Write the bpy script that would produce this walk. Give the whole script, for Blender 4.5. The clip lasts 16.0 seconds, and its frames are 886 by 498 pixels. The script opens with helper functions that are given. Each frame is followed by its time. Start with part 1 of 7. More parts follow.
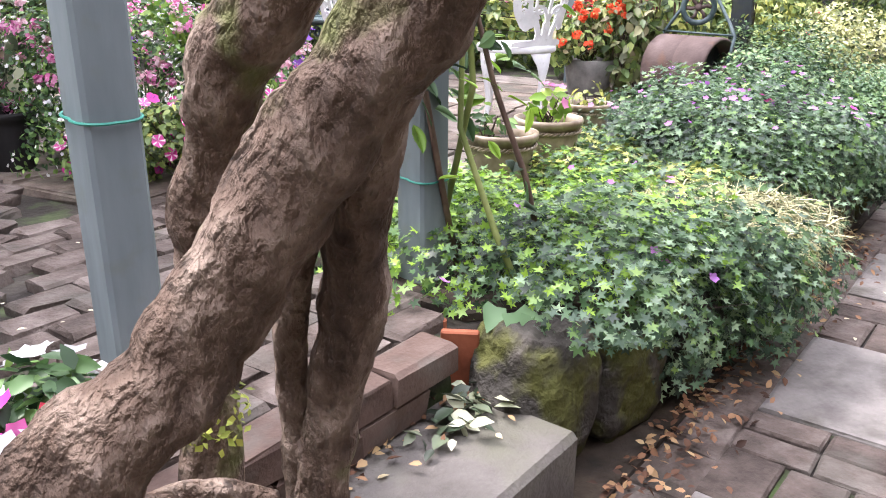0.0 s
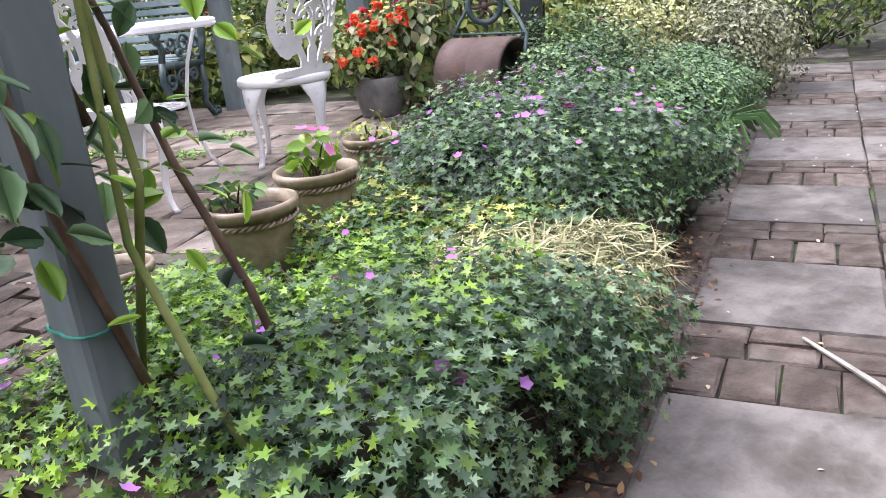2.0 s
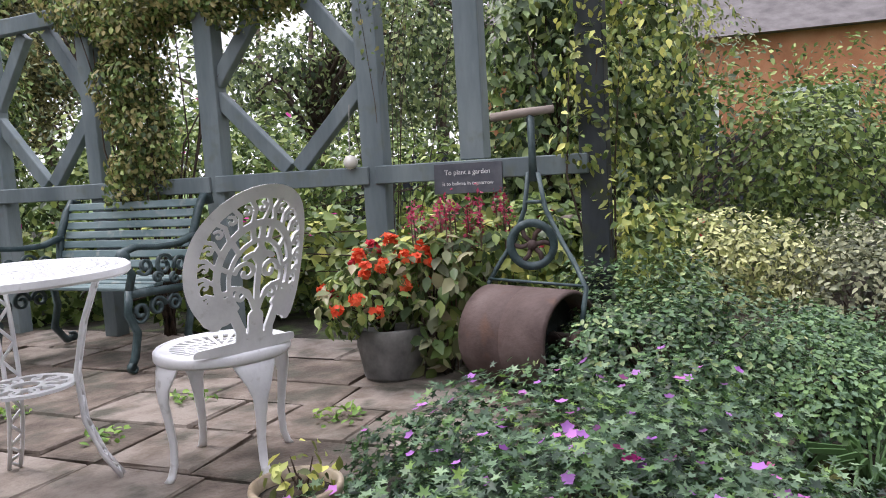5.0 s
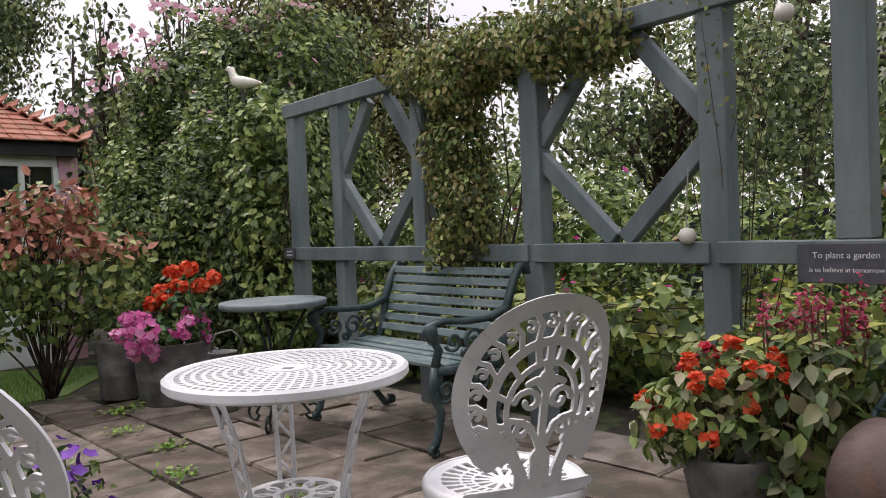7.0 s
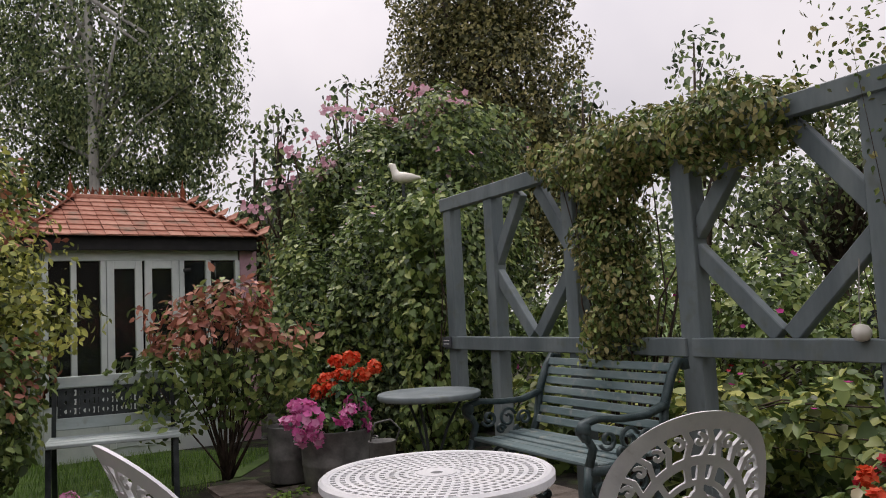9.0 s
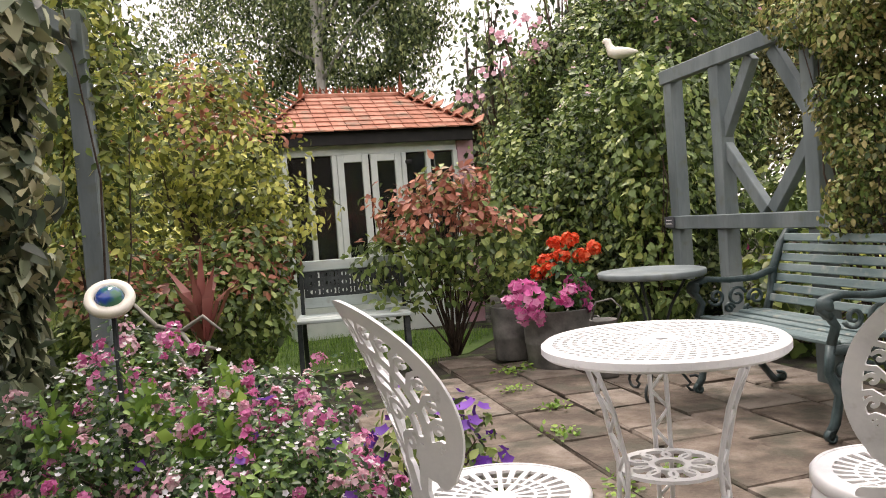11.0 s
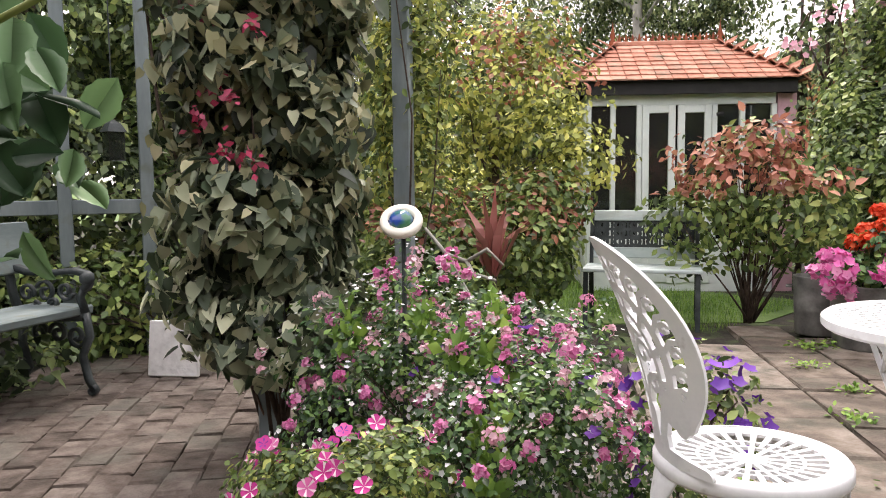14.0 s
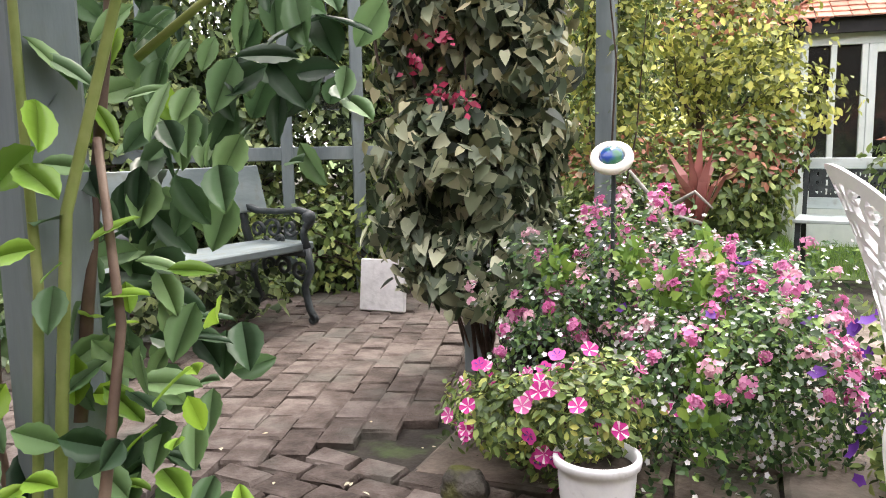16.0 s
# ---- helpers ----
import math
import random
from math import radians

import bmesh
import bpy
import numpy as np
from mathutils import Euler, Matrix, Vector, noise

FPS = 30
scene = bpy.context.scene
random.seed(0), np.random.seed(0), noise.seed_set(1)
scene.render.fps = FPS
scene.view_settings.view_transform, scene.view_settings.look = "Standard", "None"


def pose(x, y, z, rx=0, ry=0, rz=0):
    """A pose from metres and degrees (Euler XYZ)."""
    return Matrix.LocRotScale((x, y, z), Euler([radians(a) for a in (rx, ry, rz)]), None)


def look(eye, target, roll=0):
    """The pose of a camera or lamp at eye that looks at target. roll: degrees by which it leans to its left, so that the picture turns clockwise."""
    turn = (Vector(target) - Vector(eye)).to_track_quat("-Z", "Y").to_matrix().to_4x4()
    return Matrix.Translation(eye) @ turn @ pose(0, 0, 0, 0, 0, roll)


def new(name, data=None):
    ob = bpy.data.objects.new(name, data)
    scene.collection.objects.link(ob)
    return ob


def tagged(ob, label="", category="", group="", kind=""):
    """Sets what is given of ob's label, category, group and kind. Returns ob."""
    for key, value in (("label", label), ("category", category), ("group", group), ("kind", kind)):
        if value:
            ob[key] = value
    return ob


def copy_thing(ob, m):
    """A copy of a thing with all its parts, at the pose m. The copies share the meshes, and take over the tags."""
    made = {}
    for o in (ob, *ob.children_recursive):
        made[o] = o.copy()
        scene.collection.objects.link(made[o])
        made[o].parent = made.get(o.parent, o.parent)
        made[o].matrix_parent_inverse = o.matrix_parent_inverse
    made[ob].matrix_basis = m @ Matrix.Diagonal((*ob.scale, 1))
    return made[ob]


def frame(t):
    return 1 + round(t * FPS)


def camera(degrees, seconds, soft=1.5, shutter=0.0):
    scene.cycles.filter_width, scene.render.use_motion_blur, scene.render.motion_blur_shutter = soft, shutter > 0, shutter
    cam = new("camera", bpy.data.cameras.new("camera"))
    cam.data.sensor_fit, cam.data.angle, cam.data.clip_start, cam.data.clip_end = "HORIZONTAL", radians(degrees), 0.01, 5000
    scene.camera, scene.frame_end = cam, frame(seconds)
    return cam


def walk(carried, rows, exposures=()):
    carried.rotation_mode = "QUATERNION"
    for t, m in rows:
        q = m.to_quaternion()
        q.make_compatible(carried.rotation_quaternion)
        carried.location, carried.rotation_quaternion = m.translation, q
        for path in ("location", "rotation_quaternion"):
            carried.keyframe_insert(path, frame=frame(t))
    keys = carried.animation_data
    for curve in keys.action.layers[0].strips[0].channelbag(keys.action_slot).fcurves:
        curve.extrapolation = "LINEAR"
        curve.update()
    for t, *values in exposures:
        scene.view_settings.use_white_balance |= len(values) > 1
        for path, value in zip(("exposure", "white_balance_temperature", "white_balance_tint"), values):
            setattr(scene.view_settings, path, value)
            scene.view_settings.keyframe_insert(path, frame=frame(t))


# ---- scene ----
# ---------------- camera and walk ----------------
cam = camera(59.1, 16.0, soft=1.0)
PATH = [
    (0, (0.561, 0.535, 0.767), (1.363, 2.243, 0.105), 0.5),
    (0.5, (0.665, 0.579, 0.768), (1.604, 2.225, 0.129), -0.8),
    (1, (0.816, 0.682, 0.764), (1.794, 2.291, 0.089), -1.8),
    (1.5, (0.958, 0.838, 0.776), (2.01, 2.395, 0.091), -3.7),
    (2, (1.111, 0.959, 0.785), (2.229, 2.479, 0.123), -5.8),
    (2.5, (1.315, 1.072, 0.819), (2.433, 2.632, 0.257), -5.5),
    (3, (1.475, 1.197, 0.847), (2.58, 2.79, 0.354), -4.9),
    (3.5, (1.628, 1.34, 0.882), (2.739, 2.953, 0.476), -4.8),
    (3.7, (1.698, 1.391, 0.896), (2.797, 3.018, 0.514), -4.3),
    (5.8, (2.318, 2.135, 1.03), (3.222, 3.915, 0.905), -2.5),
    (6, (2.328, 2.195, 1.062), (3.163, 4.007, 0.936), -2.5),
    (6.5, (2.386, 2.327, 1.077), (3.01, 4.226, 1.012), -2.7),
    (7, (2.472, 2.366, 1.086), (2.683, 4.354, 1.028), -2.4),
    (7.5, (2.517, 2.348, 1.105), (2.506, 4.347, 1.057), -3.3),
    (8, (2.508, 2.325, 1.139), (2.516, 4.32, 1.276), -4.2),
    (8.5, (2.515, 2.31, 1.17), (2.425, 4.296, 1.388), -3.4),
    (8.7, (2.522, 2.309, 1.17), (2.392, 4.294, 1.37), -3.1),
    (10.8, (2.504, 2.325, 1.098), (1.842, 4.211, 1.037), -4.0),
    (11, (2.51, 2.335, 1.093), (1.774, 4.193, 1.013), -4.4),
    (11.5, (2.559, 2.375, 1.082), (1.656, 4.156, 0.959), -2.6),
    (12, (2.595, 2.392, 1.073), (1.548, 4.09, 0.928), -1.8),
    (12.5, (2.619, 2.388, 1.067), (1.503, 4.038, 0.896), -1.2),
    (13, (2.63, 2.368, 1.062), (1.412, 3.943, 0.874), -0.7),
    (13.5, (2.631, 2.345, 1.061), (1.319, 3.849, 0.925), -0.3),
    (14, (2.625, 2.348, 1.05), (1.244, 3.786, 0.884), -0.6),
    (14.5, (2.625, 2.337, 1.047), (1.193, 3.721, 0.864), -0.9),
    (15, (2.622, 2.326, 1.036), (1.123, 3.637, 0.841), -0.9),
    (15.5, (2.623, 2.308, 1.011), (1.031, 3.5, 0.802), -0.9),
    (16, (2.621, 2.242, 0.985), (0.951, 3.309, 0.716), -1.0),
]
EXPOSE = [(0, 2.02, 6350, 22), (1.0, 1.83, 6300, 22), (2.0, 1.42, 6200, 22), (2.5, 1.4, 6200, 21), (3.7, 1.22, 6200, 20), (5.8, 0.49, 6520, 18), (7.0, 0.15, 6750, 19), (8.1, -0.01, 6900, 19), (8.7, -0.3, 6850, 19), (10.8, 0.68, 7480, 18), (13, 0.97, 7250, 18), (14.5, 1.28, 7050, 17), (16, 1.69, 6950, 17)]
walk(cam, [(t, look(eye, target, roll)) for t, eye, target, roll in PATH], EXPOSE)

# ---------------- world and sun ----------------
world = bpy.data.worlds.new("overcast_sky")
scene.world = world
world.use_nodes = True
wt = world.node_tree
wt.nodes.clear()
w_out = wt.nodes.new("ShaderNodeOutputWorld")
w_bg = wt.nodes.new("ShaderNodeBackground")
w_sky = wt.nodes.new("ShaderNodeTexSky")
w_sky.sky_type = "NISHITA"
w_sky.sun_disc = False
w_sky.sun_elevation, w_sky.sun_rotation = radians(58), radians(-39)
w_mix = wt.nodes.new("ShaderNodeMix")
w_mix.data_type = "RGBA"
w_noise = wt.nodes.new("ShaderNodeTexNoise")
w_noise.inputs["Scale"].default_value = 2.2
w_noise.inputs["Detail"].default_value = 5
w_ramp = wt.nodes.new("ShaderNodeValToRGB")
w_ramp.color_ramp.elements[0].position, w_ramp.color_ramp.elements[0].color = 0.3, (7.4, 7.6, 8.2, 1)
w_ramp.color_ramp.elements[1].position, w_ramp.color_ramp.elements[1].color = 0.7, (10.4, 10.4, 10.6, 1)
w_mix.inputs[0].default_value = 0.88
wt.links.new(w_noise.outputs["Fac"], w_ramp.inputs[0])
wt.links.new(w_sky.outputs[0], w_mix.inputs[6])
wt.links.new(w_ramp.outputs[0], w_mix.inputs[7])
wt.links.new(w_mix.outputs[2], w_bg.inputs[0])
w_geo = wt.nodes.new("ShaderNodeTexCoord")
w_sep = wt.nodes.new("ShaderNodeSeparateXYZ")
w_up = wt.nodes.new("ShaderNodeMapRange")
w_up.inputs[1].default_value, w_up.inputs[2].default_value = 0.25, 1.0
w_up.inputs[3].default_value, w_up.inputs[4].default_value = 0.105, 0.2
wt.links.new(w_geo.outputs["Generated"], w_sep.inputs[0])
wt.links.new(w_sep.outputs[2], w_up.inputs[0])
wt.links.new(w_up.outputs[0], w_bg.inputs[1])
wt.links.new(w_bg.outputs[0], w_out.inputs[0])
sun = new("sun", bpy.data.lights.new("sun", "SUN"))
sun.data.energy, sun.data.angle, sun.data.color = 1.5, radians(14), (1.0, 0.965, 0.91)
sun.matrix_world = look((0, 0, 30), (8.5, -10.5, 8.5))


# ---------------- materials ----------------
def base_mat(name, rough=0.6, metal=0.0, spec=0.4):
    m = bpy.data.materials.new(name)
    m.use_nodes = True
    b = m.node_tree.nodes["Principled BSDF"]
    b.inputs["Roughness"].default_value, b.inputs["Metallic"].default_value = rough, metal
    b.inputs["Specular IOR Level"].default_value = spec
    return m, m.node_tree, b


def ramp_node(nt, cols):
    r = nt.nodes.new("ShaderNodeValToRGB")
    el = r.color_ramp.elements
    while len(el) < len(cols):
        el.new(0.5)
    for k, c in enumerate(cols):
        el[k].position = k / (len(cols) - 1)
        el[k].color = (*c, 1)
    return r


def surface(name, cols, scale=6.0, rough=0.7, metal=0.0, bump=0.3, fine=60.0, rand=0.0, spec=0.35, stretch=(1, 1, 1), spots=None, coords="Object", relief=0.01):
    """A weathered surface: two scales of noise through a colour ramp, fine relief, optional variation from piece to piece and stains."""
    m, nt, b = base_mat(name, rough, metal, spec)
    tc = nt.nodes.new("ShaderNodeTexCoord")
    mp = nt.nodes.new("ShaderNodeMapping")
    mp.inputs["Scale"].default_value = stretch
    geo = nt.nodes.new("ShaderNodeNewGeometry")
    nt.links.new(geo.outputs["Position"] if coords == "World" else tc.outputs["Object"], mp.inputs[0])
    n1, n2 = nt.nodes.new("ShaderNodeTexNoise"), nt.nodes.new("ShaderNodeTexNoise")
    n1.inputs["Scale"].default_value, n1.inputs["Detail"].default_value = scale, 6
    n2.inputs["Scale"].default_value, n2.inputs["Detail"].default_value = fine, 4
    nt.links.new(mp.outputs[0], n1.inputs[0])
    nt.links.new(mp.outputs[0], n2.inputs[0])
    mx = nt.nodes.new("ShaderNodeMath")
    mx.operation = "MULTIPLY_ADD"
    mx.inputs[1].default_value = 0.45
    nt.links.new(n2.outputs["Fac"], mx.inputs[0])
    add = nt.nodes.new("ShaderNodeMath")
    add.operation = "MULTIPLY_ADD"
    add.inputs[1].default_value, add.inputs[2].default_value = 2.3, -0.87
    nt.links.new(n1.outputs["Fac"], add.inputs[0])
    nt.links.new(add.outputs[0], mx.inputs[2])
    last = mx
    if rand:
        info = nt.nodes.new("ShaderNodeObjectInfo")
        ra = nt.nodes.new("ShaderNodeMath")
        ra.operation = "MULTIPLY_ADD"
        ra.inputs[1].default_value = rand
        nt.links.new(info.outputs["Random"], ra.inputs[0])
        nt.links.new(last.outputs[0], ra.inputs[2])
        last = nt.nodes.new("ShaderNodeMath")
        last.operation = "SUBTRACT"
        last.inputs[1].default_value = rand / 2
        nt.links.new(ra.outputs[0], last.inputs[0])
    rp = ramp_node(nt, cols)
    nt.links.new(last.outputs[0], rp.inputs[0])
    colour = rp.outputs[0]
    if spots:
        sc, size, lo, hi = spots
        n3 = nt.nodes.new("ShaderNodeTexNoise")
        n3.inputs["Scale"].default_value, n3.inputs["Detail"].default_value = size, 5
        nt.links.new(geo.outputs["Position"], n3.inputs[0])
        mr = nt.nodes.new("ShaderNodeMapRange")
        mr.inputs[1].default_value, mr.inputs[2].default_value = lo, hi
        nt.links.new(n3.outputs["Fac"], mr.inputs[0])
        mi = nt.nodes.new("ShaderNodeMix")
        mi.data_type = "RGBA"
        mi.inputs[7].default_value = (*sc, 1)
        nt.links.new(mr.outputs[0], mi.inputs[0])
        nt.links.new(colour, mi.inputs[6])
        colour = mi.outputs[2]
    nt.links.new(colour, b.inputs["Base Color"])
    bp = nt.nodes.new("ShaderNodeBump")
    bp.inputs["Strength"].default_value, bp.inputs["Distance"].default_value = bump, relief
    nt.links.new(mx.outputs[0], bp.inputs["Height"])
    nt.links.new(bp.outputs[0], b.inputs["Normal"])
    return m


def leafy(name, cols, rough=0.5, glow=0.3, spec=0.35, lift=1.0):
    """Leaves or petals: a colour for each leaf, light that shines through."""
    m, nt, b = base_mat(name, rough, 0.0, spec)
    geo = nt.nodes.new("ShaderNodeNewGeometry")
    rp = ramp_node(nt, [tuple(min(0.9, q * lift) for q in c) for c in cols])
    nz = nt.nodes.new("ShaderNodeTexNoise")
    nz.inputs["Scale"].default_value, nz.inputs["Detail"].default_value = 3.0, 2
    nt.links.new(geo.outputs["Position"], nz.inputs[0])
    ad = nt.nodes.new("ShaderNodeMath")
    ad.operation = "MULTIPLY_ADD"
    ad.inputs[1].default_value, ad.inputs[2].default_value = 0.9, -0.45
    nt.links.new(nz.outputs["Fac"], ad.inputs[0])
    su = nt.nodes.new("ShaderNodeMath")
    nt.links.new(geo.outputs["Random Per Island"], su.inputs[0])
    nt.links.new(ad.outputs[0], su.inputs[1])
    nt.links.new(su.outputs[0], rp.inputs[0])
    nt.links.new(rp.outputs[0], b.inputs["Base Color"])
    tr = nt.nodes.new("ShaderNodeBsdfTranslucent")
    nt.links.new(rp.outputs[0], tr.inputs[0])
    ms = nt.nodes.new("ShaderNodeMixShader")
    ms.inputs[0].default_value = glow
    nt.links.new(b.outputs[0], ms.inputs[1])
    nt.links.new(tr.outputs[0], ms.inputs[2])
    nt.links.new(ms.outputs[0], nt.nodes["Material Output"].inputs[0])
    return m


M = {}
M["post"] = surface("grey_green_paint", [(0.105, 0.135, 0.145), (0.155, 0.192, 0.202), (0.22, 0.26, 0.265)], 5, 0.65, bump=0.25, fine=45, stretch=(1, 1, 0.25), spots=((0.13, 0.15, 0.12), 9, 0.58, 0.8))
M["white"] = surface("white_enamel_paint", [(0.60, 0.61, 0.635), (0.72, 0.73, 0.75), (0.79, 0.79, 0.80)], 8, 0.38, bump=0.12, fine=90, spots=((0.42, 0.41, 0.39), 22, 0.62, 0.8))
M["bench"] = surface("blue_green_bench_paint", [(0.09, 0.14, 0.15), (0.14, 0.2, 0.208), (0.22, 0.28, 0.285)], 7, 0.55, bump=0.25, fine=60, stretch=(0.3, 1, 1), spots=((0.30, 0.32, 0.29), 12, 0.58, 0.75))
M["bench_pale"] = surface("pale_blue_bench_paint", [(0.36, 0.44, 0.44), (0.47, 0.55, 0.55), (0.55, 0.62, 0.61)], 7, 0.55, bump=0.2, fine=60, stretch=(0.3, 1, 1), spots=((0.30, 0.32, 0.29), 12, 0.6, 0.8))
M["iron"] = surface("dark_cast_iron", [(0.018, 0.024, 0.026), (0.035, 0.045, 0.048), (0.06, 0.072, 0.075)], 14, 0.5, bump=0.3, fine=80)
M["iron_green"] = surface("dark_green_cast_iron", [(0.025, 0.045, 0.048), (0.05, 0.08, 0.085), (0.09, 0.125, 0.13)], 14, 0.45, bump=0.3, fine=80)
M["slab"] = surface("stone_slab", [(0.075, 0.058, 0.046), (0.155, 0.124, 0.1), (0.25, 0.215, 0.185)], 7, 0.75, bump=1.0, fine=60, rand=0.9, spots=((0.07, 0.066, 0.05), 4.5, 0.5, 0.66), coords="World")
M["path_slab"] = surface("grey_path_slab", [(0.06, 0.054, 0.049), (0.115, 0.106, 0.097), (0.185, 0.172, 0.158)], 7, 0.75, bump=1.0, fine=65, rand=0.7, spots=((0.065, 0.06, 0.048), 5.0, 0.52, 0.68), coords="World")
M["brick"] = surface("worn_brick", [(0.048, 0.036, 0.029), (0.095, 0.074, 0.062), (0.165, 0.137, 0.12)], 11, 0.85, bump=1.0, fine=90, rand=0.7, spots=((0.09, 0.09, 0.075), 3.4, 0.52, 0.75), coords="World")
M["brick_red"] = surface("old_red_brick", [(0.053, 0.032, 0.025), (0.087, 0.056, 0.043), (0.124, 0.087, 0.071)], 9, 0.8, bump=0.6, fine=90, rand=0.6, spots=((0.10, 0.10, 0.085), 6, 0.5, 0.72), coords="World")
M["soil"] = surface("dark_soil", [(0.014, 0.011, 0.008), (0.032, 0.024, 0.017), (0.065, 0.05, 0.035)], 11, 0.95, bump=0.9, fine=50, coords="World")
M["joint"] = surface("mossy_joint_sand", [(0.012, 0.01, 0.008), (0.026, 0.022, 0.018), (0.05, 0.044, 0.034)], 7, 0.95, bump=0.7, fine=60, spots=((0.06, 0.09, 0.03), 5, 0.5, 0.65), coords="World")
M["lawn_ground"] = surface("lawn_ground", [(0.05, 0.09, 0.025), (0.08, 0.14, 0.035), (0.12, 0.18, 0.05)], 4, 0.9, bump=0.6, fine=60, coords="World")
M["rock"] = surface("mossy_boulder", [(0.022, 0.02, 0.016), (0.05, 0.046, 0.038), (0.1, 0.09, 0.075)], 8, 0.85, bump=1.0, fine=45, spots=((0.075, 0.08, 0.018), 7, 0.46, 0.58), relief=0.03)
M["concrete"] = surface("weathered_step_stone", [(0.068, 0.061, 0.053), (0.105, 0.096, 0.086), (0.149, 0.136, 0.124)], 7, 0.75, bump=0.8, fine=90, spots=((0.11, 0.11, 0.08), 5, 0.52, 0.72))
M["terracotta"] = surface("terracotta", [(0.13, 0.035, 0.018), (0.24, 0.07, 0.032), (0.32, 0.11, 0.055)], 8, 0.75, bump=0.3, fine=70)
M["pot"] = surface("glazed_stoneware", [(0.15, 0.115, 0.075), (0.30, 0.245, 0.175), (0.44, 0.39, 0.31)], 6, 0.35, bump=0.25, fine=50, spots=((0.13, 0.095, 0.055), 11, 0.5, 0.7))
M["zinc"] = surface("dull_zinc", [(0.10, 0.10, 0.098), (0.19, 0.19, 0.185), (0.29, 0.29, 0.28)], 8, 0.6, metal=0.35, bump=0.25, fine=60)
M["rust"] = surface("rusty_brown_iron", [(0.055, 0.036, 0.032), (0.095, 0.066, 0.060), (0.14, 0.105, 0.098)], 5, 0.75, metal=0.1, bump=0.35, fine=60, spots=((0.13, 0.07, 0.045), 7, 0.58, 0.75))
M["bark"] = surface("gnarled_brown_bark", [(0.05, 0.032, 0.022), (0.135, 0.092, 0.066), (0.29, 0.225, 0.175)], 22, 0.85, bump=1.0, fine=90, stretch=(1, 1, 0.6), relief=0.035, spots=((0.13, 0.14, 0.05), 9, 0.6, 0.72))
M["bark_dark"] = surface("dark_bark", [(0.035, 0.025, 0.02), (0.07, 0.05, 0.04), (0.12, 0.09, 0.07)], 16, 0.9, bump=0.9, fine=60)
M["birch"] = surface("pale_birch_bark", [(0.20, 0.19, 0.17), (0.42, 0.41, 0.38), (0.55, 0.54, 0.51)], 4, 0.8, bump=0.3, fine=20, stretch=(1, 1, 0.4))
M["stem"] = surface("green_rose_stem", [(0.10, 0.14, 0.035), (0.17, 0.21, 0.06), (0.24, 0.27, 0.10)], 9, 0.5, bump=0.2, fine=60)
M["stem_red"] = surface("brown_rose_stem", [(0.06, 0.035, 0.028), (0.11, 0.07, 0.05), (0.17, 0.12, 0.085)], 12, 0.6, bump=0.3, fine=60)
M["roof"] = surface("orange_clay_tile", [(0.28, 0.11, 0.07), (0.40, 0.17, 0.115), (0.50, 0.26, 0.19)], 7, 0.8, bump=0.3, fine=60, rand=0.8, spots=((0.18, 0.15, 0.11), 4, 0.55, 0.75))
# black boards; on the shed's back wall the black is interior shade
M["black"] = surface("black_board_and_dim_interior", [(0.008, 0.008, 0.009), (0.014, 0.014, 0.015), (0.025, 0.025, 0.025)], 7, 0.6, bump=0.2)
M["shed"] = surface("pale_green_white_paint", [(0.52, 0.58, 0.57), (0.62, 0.68, 0.66), (0.68, 0.73, 0.71)], 5, 0.5, bump=0.15, fine=50)
M["pink"] = surface("pink_wall_paint", [(0.52, 0.30, 0.36), (0.62, 0.38, 0.45), (0.68, 0.46, 0.52)], 5, 0.7, bump=0.2)
M["slate"] = surface("slate_sign", [(0.05, 0.055, 0.065), (0.08, 0.085, 0.10), (0.11, 0.115, 0.13)], 9, 0.6, bump=0.2)
M["chalk"] = surface("white_chalk_paint", [(0.6, 0.6, 0.6), (0.72, 0.72, 0.72), (0.8, 0.8, 0.8)], 20, 0.8)
M["wood_grey"] = surface("weathered_timber", [(0.16, 0.13, 0.11), (0.26, 0.22, 0.19), (0.36, 0.32, 0.28)], 6, 0.85, bump=0.4, fine=50, stretch=(0.3, 1, 1))
M["drift"] = surface("bleached_driftwood", [(0.20, 0.19, 0.165), (0.30, 0.29, 0.26), (0.42, 0.41, 0.38)], 12, 0.8, bump=0.4)
M["orange_brick"] = surface("orange_house_brick", [(0.33, 0.14, 0.07), (0.45, 0.2, 0.1), (0.52, 0.27, 0.15)], 3, 0.8, bump=0.3)
M["dark_fence"] = surface("dark_blue_fence", [(0.02, 0.025, 0.035), (0.035, 0.042, 0.055), (0.055, 0.06, 0.075)], 4, 0.7, bump=0.3)
M["slate_roof"] = surface("grey_roof", [(0.07, 0.065, 0.065), (0.11, 0.1, 0.1), (0.15, 0.14, 0.14)], 4, 0.8, bump=0.3)
M["globe"] = surface("blue_green_globe_glaze", [(0.03, 0.14, 0.05), (0.04, 0.16, 0.10), (0.02, 0.06, 0.30), (0.03, 0.10, 0.40)], 16, 0.12, bump=0.0, fine=20, spec=0.6)
M["cream"] = surface("cream_ceramic", [(0.60, 0.58, 0.50), (0.7, 0.68, 0.6), (0.76, 0.74, 0.68)], 10, 0.35, bump=0.1)
M["bench_blue"] = surface("weathered_blue_bench_paint", [(0.105, 0.14, 0.145), (0.16, 0.2, 0.205), (0.22, 0.265, 0.265)], 7, 0.6, bump=0.25, fine=60, stretch=(0.3, 1, 1), spots=((0.16, 0.17, 0.14), 9, 0.56, 0.75))
